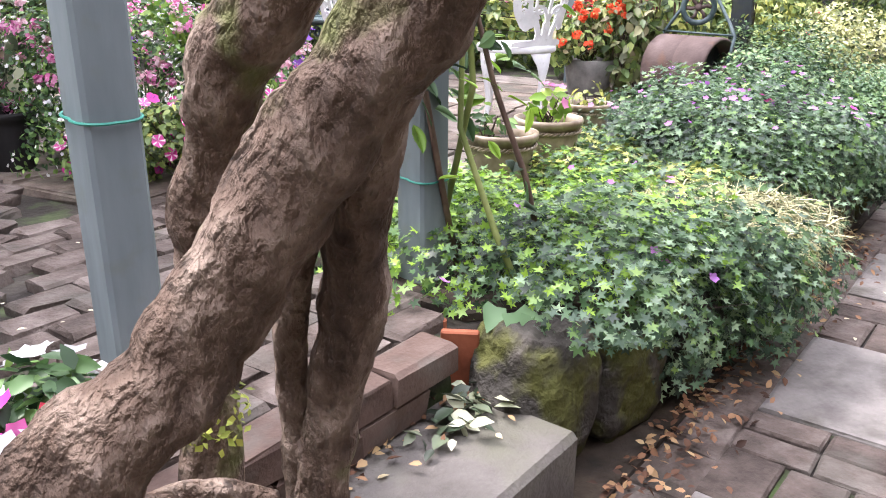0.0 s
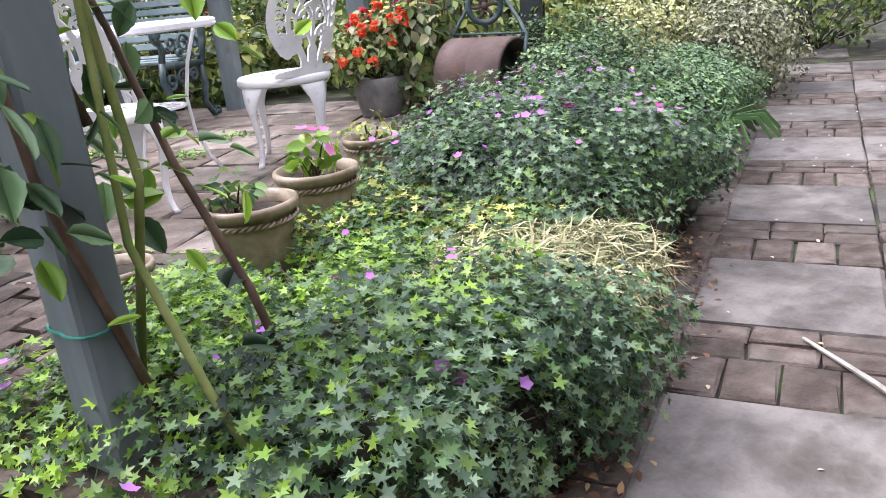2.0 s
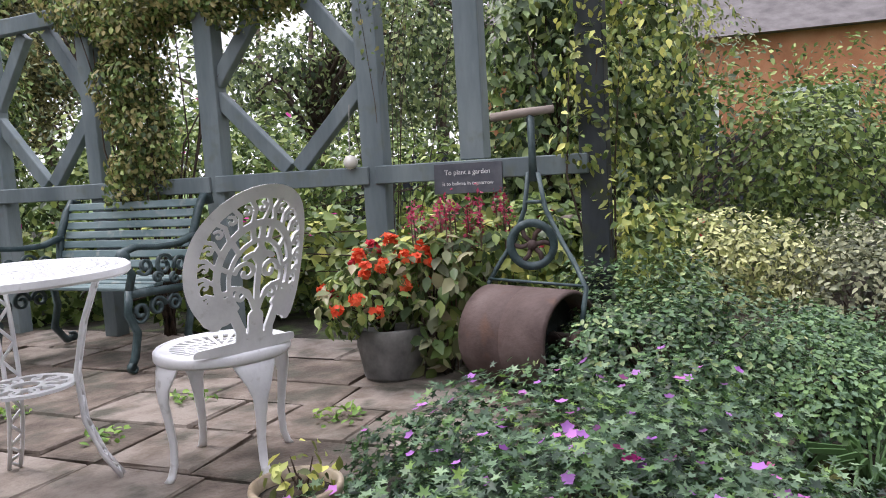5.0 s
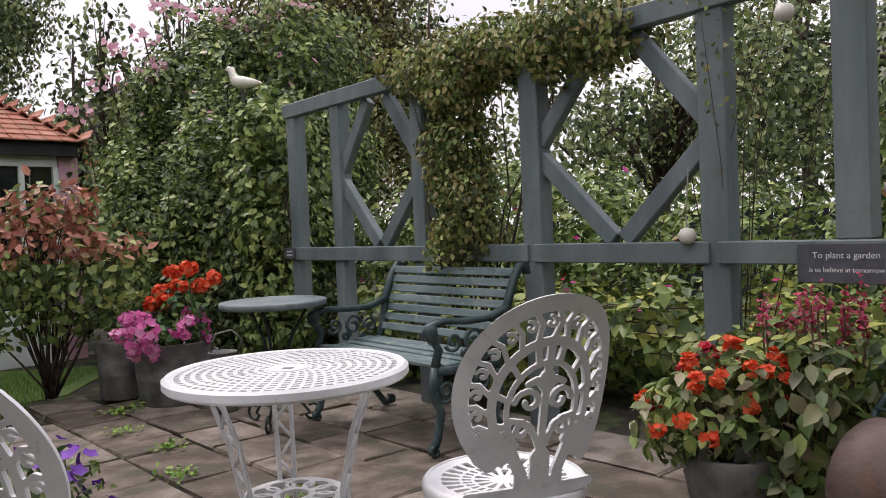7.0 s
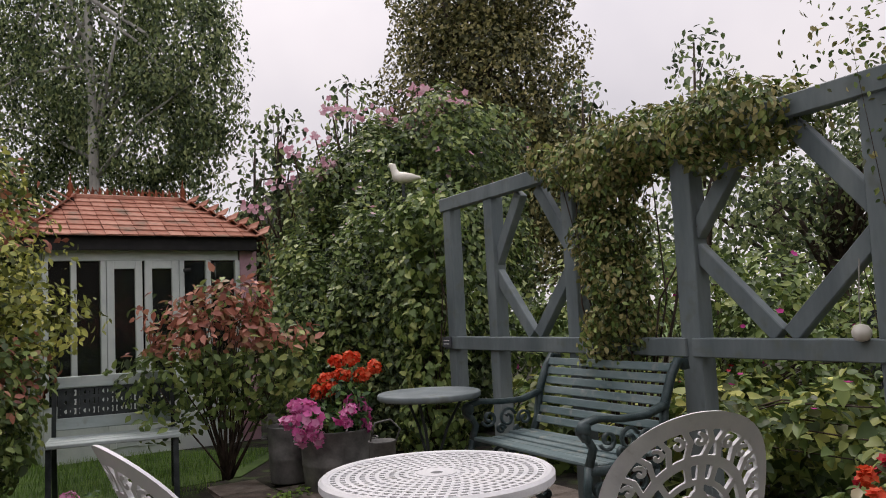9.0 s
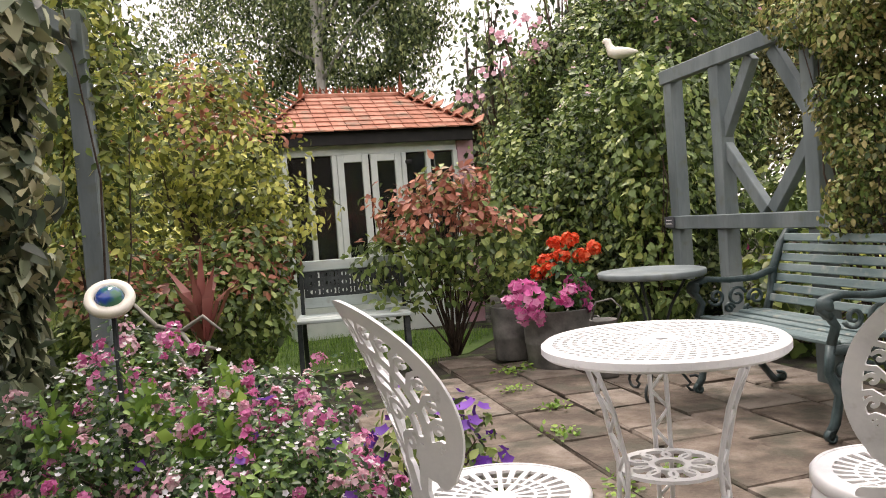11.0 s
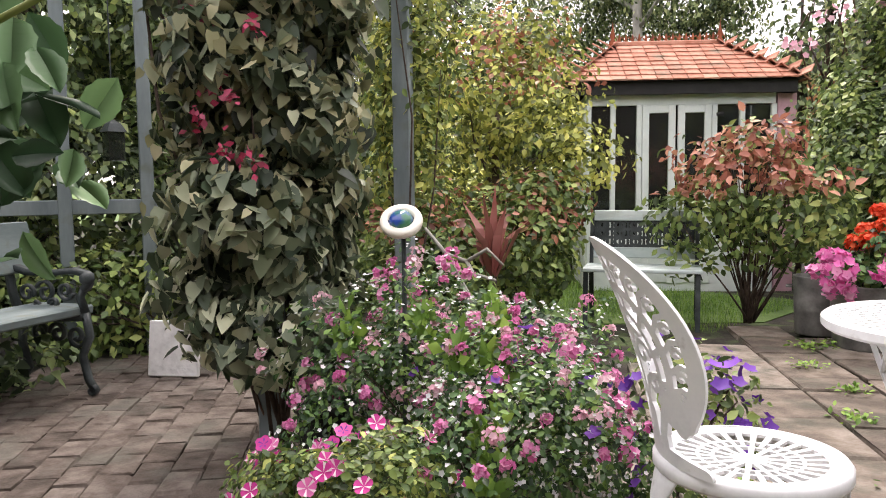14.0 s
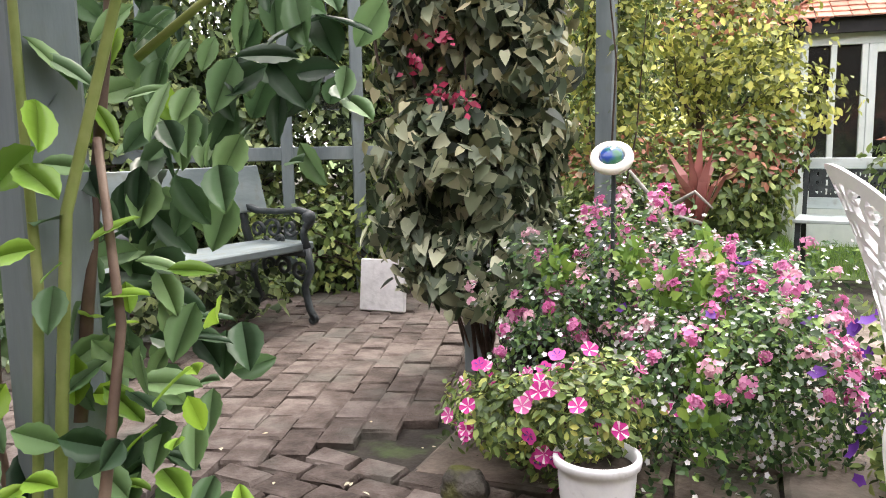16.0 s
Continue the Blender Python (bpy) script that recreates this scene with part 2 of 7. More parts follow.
M["post_dark"] = surface("dark_painted_post", [(0.022, 0.028, 0.032), (0.042, 0.05, 0.056), (0.07, 0.08, 0.085)], 6, 0.75, bump=0.4, fine=45, stretch=(1, 1, 0.3), spots=((0.05, 0.06, 0.03), 8, 0.52, 0.7))
M["wire"] = surface("green_plastic_twine", [(0.02, 0.16, 0.13), (0.03, 0.22, 0.17), (0.04, 0.26, 0.2)], 10, 0.5)
# dark tint puts the dimness of the shed's room into the panes
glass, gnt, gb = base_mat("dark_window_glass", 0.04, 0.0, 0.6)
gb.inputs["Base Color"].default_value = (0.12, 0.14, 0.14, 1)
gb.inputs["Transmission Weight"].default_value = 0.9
M["glass"] = glass

def G(name, cols, rough=0.5, glow=0.36):
    if "petal" in name:
        return leafy(name, cols, rough, glow, 0.35, 1.0)
    lum = [0.25 * r + 0.65 * g + 0.1 * b for r, g, b in cols]
    mid = sum(lum) / len(lum)
    return leafy(name, [tuple(q * (k / mid) ** 0.55 for q in c) for c, k in zip(cols, lum)], rough * 0.9, glow * 0.75, 0.4, 1.35)


M["geranium"] = G("geranium_leaf", [(0.019, 0.048, 0.021), (0.043, 0.095, 0.035), (0.071, 0.142, 0.046), (0.123, 0.199, 0.048)])
M["geranium_blue"] = G("blue_green_geranium_leaf", [(0.016, 0.036, 0.024), (0.045, 0.088, 0.05), (0.085, 0.145, 0.082), (0.14, 0.205, 0.115)])
M["fresh"] = G("fresh_green_leaf", [(0.10, 0.20, 0.03), (0.16, 0.29, 0.035), (0.22, 0.36, 0.04)], 0.4, 0.42)
M["hay"] = G("dry_straw", [(0.07, 0.09, 0.03), (0.19, 0.18, 0.09), (0.36, 0.34, 0.21), (0.15, 0.19, 0.06)], 0.8, 0.2)
M["grass"] = G("grass_blade", [(0.08, 0.16, 0.03), (0.13, 0.24, 0.045), (0.2, 0.3, 0.06)], 0.6, 0.35)
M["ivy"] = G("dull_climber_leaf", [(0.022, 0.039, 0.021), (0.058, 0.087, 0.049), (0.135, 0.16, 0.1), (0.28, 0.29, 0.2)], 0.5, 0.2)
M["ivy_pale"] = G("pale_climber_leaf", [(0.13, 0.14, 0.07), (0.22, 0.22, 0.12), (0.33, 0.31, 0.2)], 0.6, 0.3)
M["hedge"] = G("dark_hedge_leaf", [(0.026, 0.046, 0.023), (0.066, 0.105, 0.046), (0.125, 0.175, 0.075), (0.22, 0.26, 0.11)], 0.5, 0.22)
M["hedge_mid"] = G("mid_green_hedge_leaf", [(0.046, 0.081, 0.029), (0.086, 0.138, 0.040), (0.138, 0.201, 0.057), (0.218, 0.253, 0.081)], 0.5, 0.3)
M["yellow_green"] = G("yellow_green_leaf", [(0.07, 0.09, 0.022), (0.16, 0.19, 0.045), (0.27, 0.30, 0.075), (0.42, 0.41, 0.12)], 0.5, 0.38)
M["climber_gold"] = G("olive_gold_climber_leaf", [(0.06, 0.075, 0.022), (0.12, 0.13, 0.04), (0.2, 0.19, 0.07), (0.28, 0.24, 0.11)], 0.5, 0.35)
M["tree"] = G("far_tree_leaf", [(0.035, 0.058, 0.03), (0.08, 0.12, 0.052), (0.14, 0.185, 0.075), (0.22, 0.25, 0.11)], 0.55, 0.3)
M["evergreen"] = G("olive_evergreen_leaf", [(0.035, 0.042, 0.014), (0.08, 0.088, 0.03), (0.15, 0.145, 0.055), (0.24, 0.21, 0.09)], 0.55, 0.3)
M["bronze"] = G("bronze_red_leaf", [(0.161, 0.057, 0.040), (0.276, 0.098, 0.069), (0.368, 0.161, 0.115), (0.207, 0.149, 0.069)], 0.5, 0.3)
M["rose_leaf"] = G("rose_leaf", [(0.026, 0.06, 0.03), (0.05, 0.105, 0.046), (0.085, 0.155, 0.07), (0.12, 0.2, 0.08)], 0.48, 0.3)
M["variegated"] = G("cream_edged_leaf", [(0.10, 0.14, 0.05), (0.30, 0.32, 0.13), (0.46, 0.46, 0.24), (0.08, 0.11, 0.05)], 0.5, 0.3)
M["conifer"] = G("blue_green_conifer", [(0.05, 0.10, 0.06), (0.075, 0.15, 0.06), (0.12, 0.2, 0.07), (0.10, 0.17, 0.11)], 0.6, 0.2)
M["azalea"] = G("small_olive_leaf", [(0.069, 0.081, 0.040), (0.115, 0.132, 0.057), (0.184, 0.196, 0.098), (0.230, 0.196, 0.127)], 0.5, 0.25)
M["pale_edge"] = G("pale_edged_leaf", [(0.05, 0.06, 0.03), (0.12, 0.14, 0.08), (0.30, 0.31, 0.20), (0.09, 0.10, 0.05)])
M["red_sword"] = G("red_sword_leaf", [(0.12, 0.03, 0.03), (0.22, 0.07, 0.06), (0.36, 0.19, 0.17)], 0.35, 0.2)
M["deadleaf"] = G("fallen_leaf", [(0.05, 0.022, 0.012), (0.11, 0.05, 0.025), (0.19, 0.10, 0.05), (0.22, 0.16, 0.08)], 0.8, 0.15)
M["petal_pale"] = G("fallen_petal", [(0.45, 0.42, 0.30), (0.6, 0.55, 0.4), (0.5, 0.4, 0.2)], 0.7, 0.2)
M["moss"] = G("moss", [(0.10, 0.13, 0.02), (0.17, 0.2, 0.03), (0.24, 0.25, 0.05)], 0.9, 0.2)
M["pink_f"] = G("pink_petal", [(0.52, 0.10, 0.28), (0.64, 0.2, 0.42), (0.72, 0.36, 0.54)], 0.6, 0.35)
M["magenta_f"] = G("magenta_petal", [(0.55, 0.03, 0.25), (0.68, 0.07, 0.36), (0.74, 0.2, 0.45)], 0.6, 0.35)
M["tub_pink"] = G("bright_pink_petal", [(0.66, 0.1, 0.36), (0.76, 0.22, 0.5), (0.8, 0.42, 0.62)], 0.6, 0.35)
M["stripe_f"] = G("white_striped_petal", [(0.75, 0.55, 0.64), (0.82, 0.72, 0.76), (0.85, 0.8, 0.82)], 0.6, 0.35)
M["palepink_f"] = G("pale_pink_petal", [(0.66, 0.34, 0.44), (0.75, 0.46, 0.55), (0.8, 0.6, 0.66)], 0.6, 0.35)
M["white_f"] = G("white_petal", [(0.66, 0.66, 0.72), (0.78, 0.78, 0.8), (0.82, 0.82, 0.82)], 0.6, 0.35)
M["purple_f"] = G("purple_petal", [(0.09, 0.02, 0.24), (0.17, 0.05, 0.40), (0.25, 0.09, 0.5)], 0.6, 0.3)
M["mauve_f"] = G("mauve_petal", [(0.42, 0.15, 0.55), (0.55, 0.25, 0.66), (0.6, 0.16, 0.5)], 0.6, 0.35)
M["orange_f"] = G("orange_red_petal", [(0.66, 0.06, 0.02), (0.76, 0.11, 0.04), (0.8, 0.19, 0.08)], 0.6, 0.35)
M["crimson_f"] = G("crimson_petal", [(0.34, 0.02, 0.06), (0.46, 0.05, 0.12), (0.55, 0.14, 0.22)], 0.6, 0.3)
M["red_f"] = G("red_petal", [(0.42, 0.015, 0.03), (0.55, 0.03, 0.06), (0.6, 0.08, 0.12)], 0.6, 0.3)


# ---------------- builders ----------------
RNG = np.random.default_rng(7)


class Geo:
    """Collects vertices and faces of one part."""

    def __init__(self):
        self.v, self.f = [], []

    def add(self, vs, fs):
        k = len(self.v)
        self.v.extend(tuple(p) for p in vs)
        self.f.extend(tuple(i + k for i in q) for q in fs)
        return self

    def box(self, m, sx, sy, sz, bev=0.004):
        """A box with chamfered edges, centred on the pose m."""
        hx, hy, hz = sx / 2, sy / 2, sz / 2
        b = min(bev, hx * 0.9, hy * 0.9, hz * 0.9)
        vs, idx = [], {}
        for x in (-1, 1):
            for y in (-1, 1):
                for z in (-1, 1):
                    for a in range(3):
                        p = [x * (hx - b), y * (hy - b), z * (hz - b)]
                        p[a] = (x * hx, y * hy, z * hz)[a]
                        idx[x, y, z, a] = len(vs)
                        vs.append(m @ Vector(p))
        fs = []
        for a in range(3):
            o = [i for i in range(3) if i != a]
            for s in (-1, 1):
                q = []
                for c, d in ((-1, -1), (1, -1), (1, 1), (-1, 1)):
                    k = [0, 0, 0]
                    k[a], k[o[0]], k[o[1]] = s, c, d
                    q.append(idx[k[0], k[1], k[2], a])
                fs.append(q)
        for a in range(3):
            o = [i for i in range(3) if i != a]
            for c in (-1, 1):
                for d in (-1, 1):
                    k0, k1 = [0, 0, 0], [0, 0, 0]
                    for k, s in ((k0, -1), (k1, 1)):
                        k[a], k[o[0]], k[o[1]] = s, c, d
                    fs.append([idx[(*k0, o[0])], idx[(*k1, o[0])], idx[(*k1, o[1])], idx[(*k0, o[1])]])
        for x in (-1, 1):
            for y in (-1, 1):
                for z in (-1, 1):
                    fs.append([idx[x, y, z, 0], idx[x, y, z, 1], idx[x, y, z, 2]])
        return self.add(vs, fs)

    def tube(self, pts, rad, n=8, cap=True, rough=0.0, seed=0):
        """A round tube along points; rad a number or one for each point; rough: lumps on its skin."""
        pts = [Vector(p) for p in pts]
        rads = rad if isinstance(rad, (list, tuple)) else [rad] * len(pts)
        vs, fs = [], []
        side = None
        for i, p in enumerate(pts):
            d = (pts[min(i + 1, len(pts) - 1)] - pts[max(i - 1, 0)]).normalized()
            if side is None:
                side = d.orthogonal().normalized()
            side = (side - d * side.dot(d)).normalized()
            up = d.cross(side)
            for k in range(n):
                a = 2 * math.pi * k / n
                w = side * math.cos(a) + up * math.sin(a)
                r = rads[i]
                if rough:
                    q = p + w * r
                    r *= 1 + rough * (noise.noise(q * 16 + Vector((seed, 0, 0))) + 0.6 * noise.noise(q * 45))
                vs.append(p + w * r)
        for i in range(len(pts) - 1):
            for k in range(n):
                a, b = i * n + k, i * n + (k + 1) % n
                fs.append((a, b, b + n, a + n))
        if cap:
            fs.append(tuple(range(n))[::-1])
            fs.append(tuple(range((len(pts) - 1) * n, len(pts) * n)))
        return self.add(vs, fs)

    def lathe(self, prof, n=32, m=Matrix(), wob=0.0):
        vs, fs = [], []
        for r, z in prof:
            for k in range(n):
                a = 2 * math.pi * k / n
                rr = r * (1 + wob * math.sin(3 * a + z * 9))
                vs.append(m @ Vector((rr * math.cos(a), rr * math.sin(a), z)))
        for i in range(len(prof) - 1):
            for k in range(n):
                a, b = i * n + k, i * n + (k + 1) % n
                fs.append((a, b, b + n, a + n))
        if prof[0][0] > 0.002 and prof[0] != prof[-1]:
            fs.append(tuple(range(n))[::-1])
        if prof[-1][0] > 0.002 and prof[0] != prof[-1]:
            fs.append(tuple(range((len(prof) - 1) * n, len(prof) * n)))
        return self.add(vs, fs)

    def ribbon(self, pts, w, th, place):
        """A flat cast strip along 2-D points, width w, thickness th; place maps (a, b, depth) into space."""
        vs, fs = [], []
        n = len(pts)
        for i, (a, b) in enumerate(pts):
            a0, b0 = pts[max(i - 1, 0)]
            a1, b1 = pts[min(i + 1, n - 1)]
            if pts[0] == pts[-1] and i in (0, n - 1):
                a0, b0, a1, b1 = *pts[-2], *pts[1]
            dx, dy = a1 - a0, b1 - b0
            ln = math.hypot(dx, dy) or 1
            nx, ny = -dy / ln * w / 2, dx / ln * w / 2
            for sa, d in ((1, th / 2), (1, -th / 2), (-1, -th / 2), (-1, th / 2)):
                vs.append(place(a + sa * nx, b + sa * ny, d))
        for i in range(n - 1):
            for k in range(4):
                p, q = i * 4 + k, i * 4 + (k + 1) % 4
                fs.append((p, q, q + 4, p + 4))
        fs.append((3, 2, 1, 0))
        fs.append(tuple(range((n - 1) * 4, n * 4)))
        return self.add(vs, fs)

    def obj(self, name, mat, parent=None, smooth=False, label="", m=None):
        me = bpy.data.meshes.new(name)
        me.from_pydata(self.v, [], self.f)
        me.materials.append(mat)
        if smooth:
            me.polygons.foreach_set("use_smooth", [True] * len(me.polygons))
        me.update()
        ob = new(name, me)
        if m is not None:
            ob.matrix_basis = m
        ob.parent = parent
        if label:
            tagged(ob, label)
        return ob


def thing(name, m, label, category, group="", kind=""):
    ob = new(name)
    ob.matrix_basis = m
    ob.empty_display_size = 0.1
    return tagged(ob, label, category, group, kind)


def unit(a):
    return a / np.maximum(np.linalg.norm(a, axis=-1, keepdims=True), 1e-9)


LEAF = {
    "simple": (np.array([(0, 0, 0), (0.27, 0.3, 0.05), (0.24, 0.62, 0.03), (0, 1, -0.12), (-0.24, 0.62, 0.03), (-0.27, 0.3, 0.05), (0, 0.45, -0.05)]), [(0, 1, 6), (1, 2, 6), (2, 3, 6), (3, 4, 6), (4, 5, 6), (5, 0, 6)]),
    "heart": (np.array([(0, 0.06, 0), (0.3, 0, 0.05), (0.4, 0.3, 0.06), (0.25, 0.68, 0.0), (0, 1.05, -0.14), (-0.25, 0.68, 0.0), (-0.4, 0.3, 0.06), (-0.3, 0, 0.05), (0, 0.4, -0.06)]), [(k, (k + 1) % 8, 8) for k in range(8)]),
    "small": (np.array([(0, 0, 0), (0.3, 0.5, 0.06), (0, 1, -0.06), (-0.3, 0.5, 0.06)]), [(0, 1, 2), (0, 2, 3)]),
    "blade": (np.array([(-0.025, 0, 0), (0.025, 0, 0), (0.02, 0.5, 0.1), (-0.02, 0.5, 0.1), (0, 1, -0.02)]), [(0, 1, 2), (0, 2, 3), (3, 2, 4)]),
}
_p = [(0, 0, 0)]
for _k in range(11):
    _a = radians(-150 + 30 * _k)
    _r = (0.62, 0.32, 0.84, 0.4, 0.95, 0.45, 0.95, 0.4, 0.84, 0.32, 0.62)[_k] * 0.62
    _p.append((_r * math.sin(_a), 0.35 + _r * math.cos(_a), 0.1 * _r))
LEAF["lobed"] = (np.array(_p) + np.array([(0, 0.35, -0.03)] + [(0, 0, 0)] * 11), [(0, k, k + 1) for k in range(1, 11)])
_p = [(0, 0, -0.12)]
for _k in range(10):
    _a = radians(36 * _k)
    _r = (0.5, 0.36)[_k % 2]
    _p.append((_r * math.sin(_a), _r * math.cos(_a), 0.06 if _k % 2 == 0 else 0.0))
LEAF["flower"] = (np.array(_p), [(0, 1 + k, 1 + (k + 1) % 10) for k in range(10)])


_w = (0.0, 0.13, 0.23, 0.26, 0.31, 0.29, 0.29, 0.22, 0.19, 0.1, 0.0)
_p = [(0, k / 10, -0.16 * (k / 10) ** 2) for k in range(11)]
for _sgn in (1, -1):
    _p += [(_sgn * _w[k], k / 10 + 0.02 * (k % 2), 0.05 - 0.16 * (k / 10) ** 2) for k in range(1, 10)]
_f = []
for _o in (11, 20):
    _e = [0] + list(range(_o, _o + 9)) + [10]
    for _k in range(10):
        _f.append((_k, _k + 1, _e[_k + 1]))
        if 0 < _k:
            _f.append((_k, _e[_k + 1], _e[_k]))
_f = [q for q in _f if len(set(q)) == 3]
LEAF["rose"] = (np.array(_p), _f)
_p = [(0, 0, -0.14)]
for _k in range(15):
    _a = radians(24 * _k)
    _r = (0.5, 0.5, 0.42)[_k % 3]
    _p.append((_r * math.sin(_a), _r * math.cos(_a), (0.05, 0.05, 0.0)[_k % 3]))
LEAF["petunia"] = (np.array(_p), [(0, 1 + k, 1 + (k + 1) % 15) for k in range(15)])
_p = []
for _k in range(5):
    _a = radians(72 * _k + 12)
    for _r, _o, _z in ((0.03, 0, -0.12), (0.45, 0.085, 0.05), (0.49, -0.085, 0.06)):
        _p.append((_r * math.sin(_a) + _o * math.cos(_a), _r * math.cos(_a) - _o * math.sin(_a), _z + 0.02))
LEAF["star"] = (np.array(_p), [(3 * k, 3 * k + 1, 3 * k + 2) for k in range(5)])


def cloud(name, P, N, S, tpl, mat, parent=None, hang=0.25, label="", wild=0.5, even=False):
    """Many leaves as one mesh: at P, facing N, of sizes S; hang turns the tips down."""
    P, N = np.asarray(P, float), unit(np.asarray(N, float))
    n = len(P)
    S = np.broadcast_to(S, (n,)).reshape(n, 1, 1) * (1.0 if even else RNG.uniform(0.7, 1.25, (n, 1, 1)))
    T = RNG.normal(size=(n, 3)) * wild + np.array([0, 0, -hang])
    T = unit(T - N * (T * N).sum(1, keepdims=True))
    X = np.cross(T, N)
    tv, tf = LEAF[tpl]
    V = P[:, None, :] + S * (tv[None, :, :1] * X[:, None, :] + tv[None, :, 1:2] * T[:, None, :] + tv[None, :, 2:] * N[:, None, :])
    k = len(tv)
    F = (np.array(tf)[None] + (np.arange(n) * k)[:, None, None]).reshape(-1)
    me = bpy.data.meshes.new(name)
    me.vertices.add(n * k)
    me.vertices.foreach_set("co", V.reshape(-1).astype(np.float32))
    nf = n * len(tf)
    me.loops.add(nf * 3)
    me.loops.foreach_set("vertex_index", F.astype(np.int32))
    me.polygons.add(nf)
    me.polygons.foreach_set("loop_start", np.arange(0, nf * 3, 3, dtype=np.int32))
    me.update(calc_edges=True)
    me.validate()
    me.materials.append(mat)
    ob = new(name, me)
    ob.parent = parent
    return tagged(ob, label, kind="stuff")


def lumps(P, amount, scale, seed):
    return np.array([noise.noise(Vector(p) * scale + Vector((seed, seed * 0.7, 0))) for p in P]) * amount


def spread(blobs, n, shell=0.45, up=0.4, rand=0.6, zmin=-9.0, rough=0.35, scale=2.2, seed=1):
    """Points and facings in the outer part of a heap of ellipsoids (cx, cy, cz, rx, ry, rz), with an uneven outline."""
    B = np.array(blobs, float)
    w = (B[:, 3] * B[:, 4] + B[:, 4] * B[:, 5] + B[:, 3] * B[:, 5])
    pick = RNG.choice(len(B), n, p=w / w.sum())
    d = unit(RNG.normal(size=(n, 3)))
    r = 1 - shell * RNG.random(n) ** 1.6
    C, R = B[pick, :3], B[pick, 3:]
    P = C + d * R * r[:, None]
    P = C + (P - C) * (1 + lumps(P, rough, scale, seed))[:, None]
    keep = P[:, 2] > zmin
    for b in B:
        keep &= (((P - b[:3]) / b[3:]) ** 2).sum(1) > 0.25
    N = unit(d / R) + np.array([0, 0, up]) + RNG.normal(size=(n, 3)) * rand
    return P[keep], unit(N[keep])


def take(P, N, frac, top=None):
    """A part of the points; top: only those in the highest share."""
    m = RNG.random(len(P)) < frac
    if top is not None:
        m &= P[:, 2] > np.quantile(P[:, 2], 1 - top)
    return P[m], N[m]


def twigs(name, base, blobs, n, r, mat, parent, seed=3):
    """Bent stems from the base out into the crown."""
    rng = random.Random(seed)
    g = Geo()
    for i in range(n):
        b = rng.choice(blobs)
        e = Vector((b[0] + rng.uniform(-0.6, 0.6) * b[3], b[1] + rng.uniform(-0.6, 0.6) * b[4], b[2] + rng.uniform(-0.2, 0.7) * b[5]))
        s = Vector(base) + Vector((rng.uniform(-1, 1), rng.uniform(-1, 1), 0)) * r * 4
        mid = s.lerp(e, 0.5) + Vector((rng.uniform(-0.08, 0.08), rng.uniform(-0.08, 0.08), 0.08)) * (e - s).length
        pts = [s, s.lerp(mid, 0.5) + Vector((rng.uniform(-0.02, 0.02), rng.uniform(-0.02, 0.02), 0)), mid, mid.lerp(e, 0.6), e]
        g.tube(pts, [r, r * 0.85, r * 0.65, r * 0.45, r * 0.2], 6)
    return tagged(g.obj(name, mat, parent, True), kind="stuff")


def shrub(name, blobs, n, size, tpl, mat, label, base=None, category="shrub", flowers=(), hang=0.25, zmin=-9.0, shell=0.5, stems=14, stem_r=0.008, second=None, rough=0.35, scale=2.2, up=0.4, seed=1):
    """A plant: stems, foliage, flowers. second: (share, material) of a second foliage colour towards the top."""
    th = thing(name, Matrix(), label, category)
    b0 = base or (blobs[0][0], blobs[0][1], max(zmin, blobs[0][2] - blobs[0][5]))
    P, N = spread(blobs, n, shell, up, 0.6, zmin, rough, scale, seed)
    if second:
        m = (RNG.random(len(P)) < second[0]) & (P[:, 2] > np.quantile(P[:, 2], second[2]))
        cloud("young_foliage", P[m], N[m], size, tpl, second[1], th, hang)
        P, N = P[~m], N[~m]
    cloud("foliage", P, N, size, tpl, mat, th, hang)
    if stems:
        twigs("branchwork", b0, blobs, stems, stem_r, M["bark_dark"], th, seed)
    for fname, fmat, cnt, fsize, top in flowers:
        FP, FN = spread(blobs, cnt, 0.12, 0.7, 0.5, zmin, rough, scale, seed)
        q = FP[:, 2] > np.quantile(FP[:, 2], 1 - top)
        cloud(fname, FP[q] + FN[q] * size * 0.5, FN[q], fsize, "flower", fmat, th, 0.2)
    return th


def flower_heads(name, blobs, count, per, radius, size, mat, parent, zmin=0.0, top=0.6, seed=1, rough=0.35, scale=2.2):
    """Rounded heads of many small florets over a heap of foliage."""
    C, N = spread(blobs, count, 0.08, 0.8, 0.4, zmin, rough, scale, seed)
    q = C[:, 2] > np.quantile(C[:, 2], 1 - top)
    C, N = C[q] + N[q] * 0.015, N[q]
    D = unit(RNG.normal(size=(len(C), per, 3)) + N[:, None, :] * 1.1)
    P = C[:, None, :] + D * radius * RNG.uniform(0.6, 1.0, (len(C), per, 1)) * RNG.uniform(0.6, 1.3, (len(C), 1, 1))
    return cloud(name, P.reshape(-1, 3), D.reshape(-1, 3) + RNG.normal(size=(len(C) * per, 3)) * 0.3, size, "flower", mat, parent, 0.0)


def uvp(u, v, z=0.0):
    """From the garden path's own frame (u along it, v to its left) to the world."""
    return Vector((u * 0.891 - v * 0.454, u * 0.454 + v * 0.891, z))


PATH_YAW, FENCE_YAW = 27.0, -54.4
PATH_Z, BED_Z = -0.35, -0.06


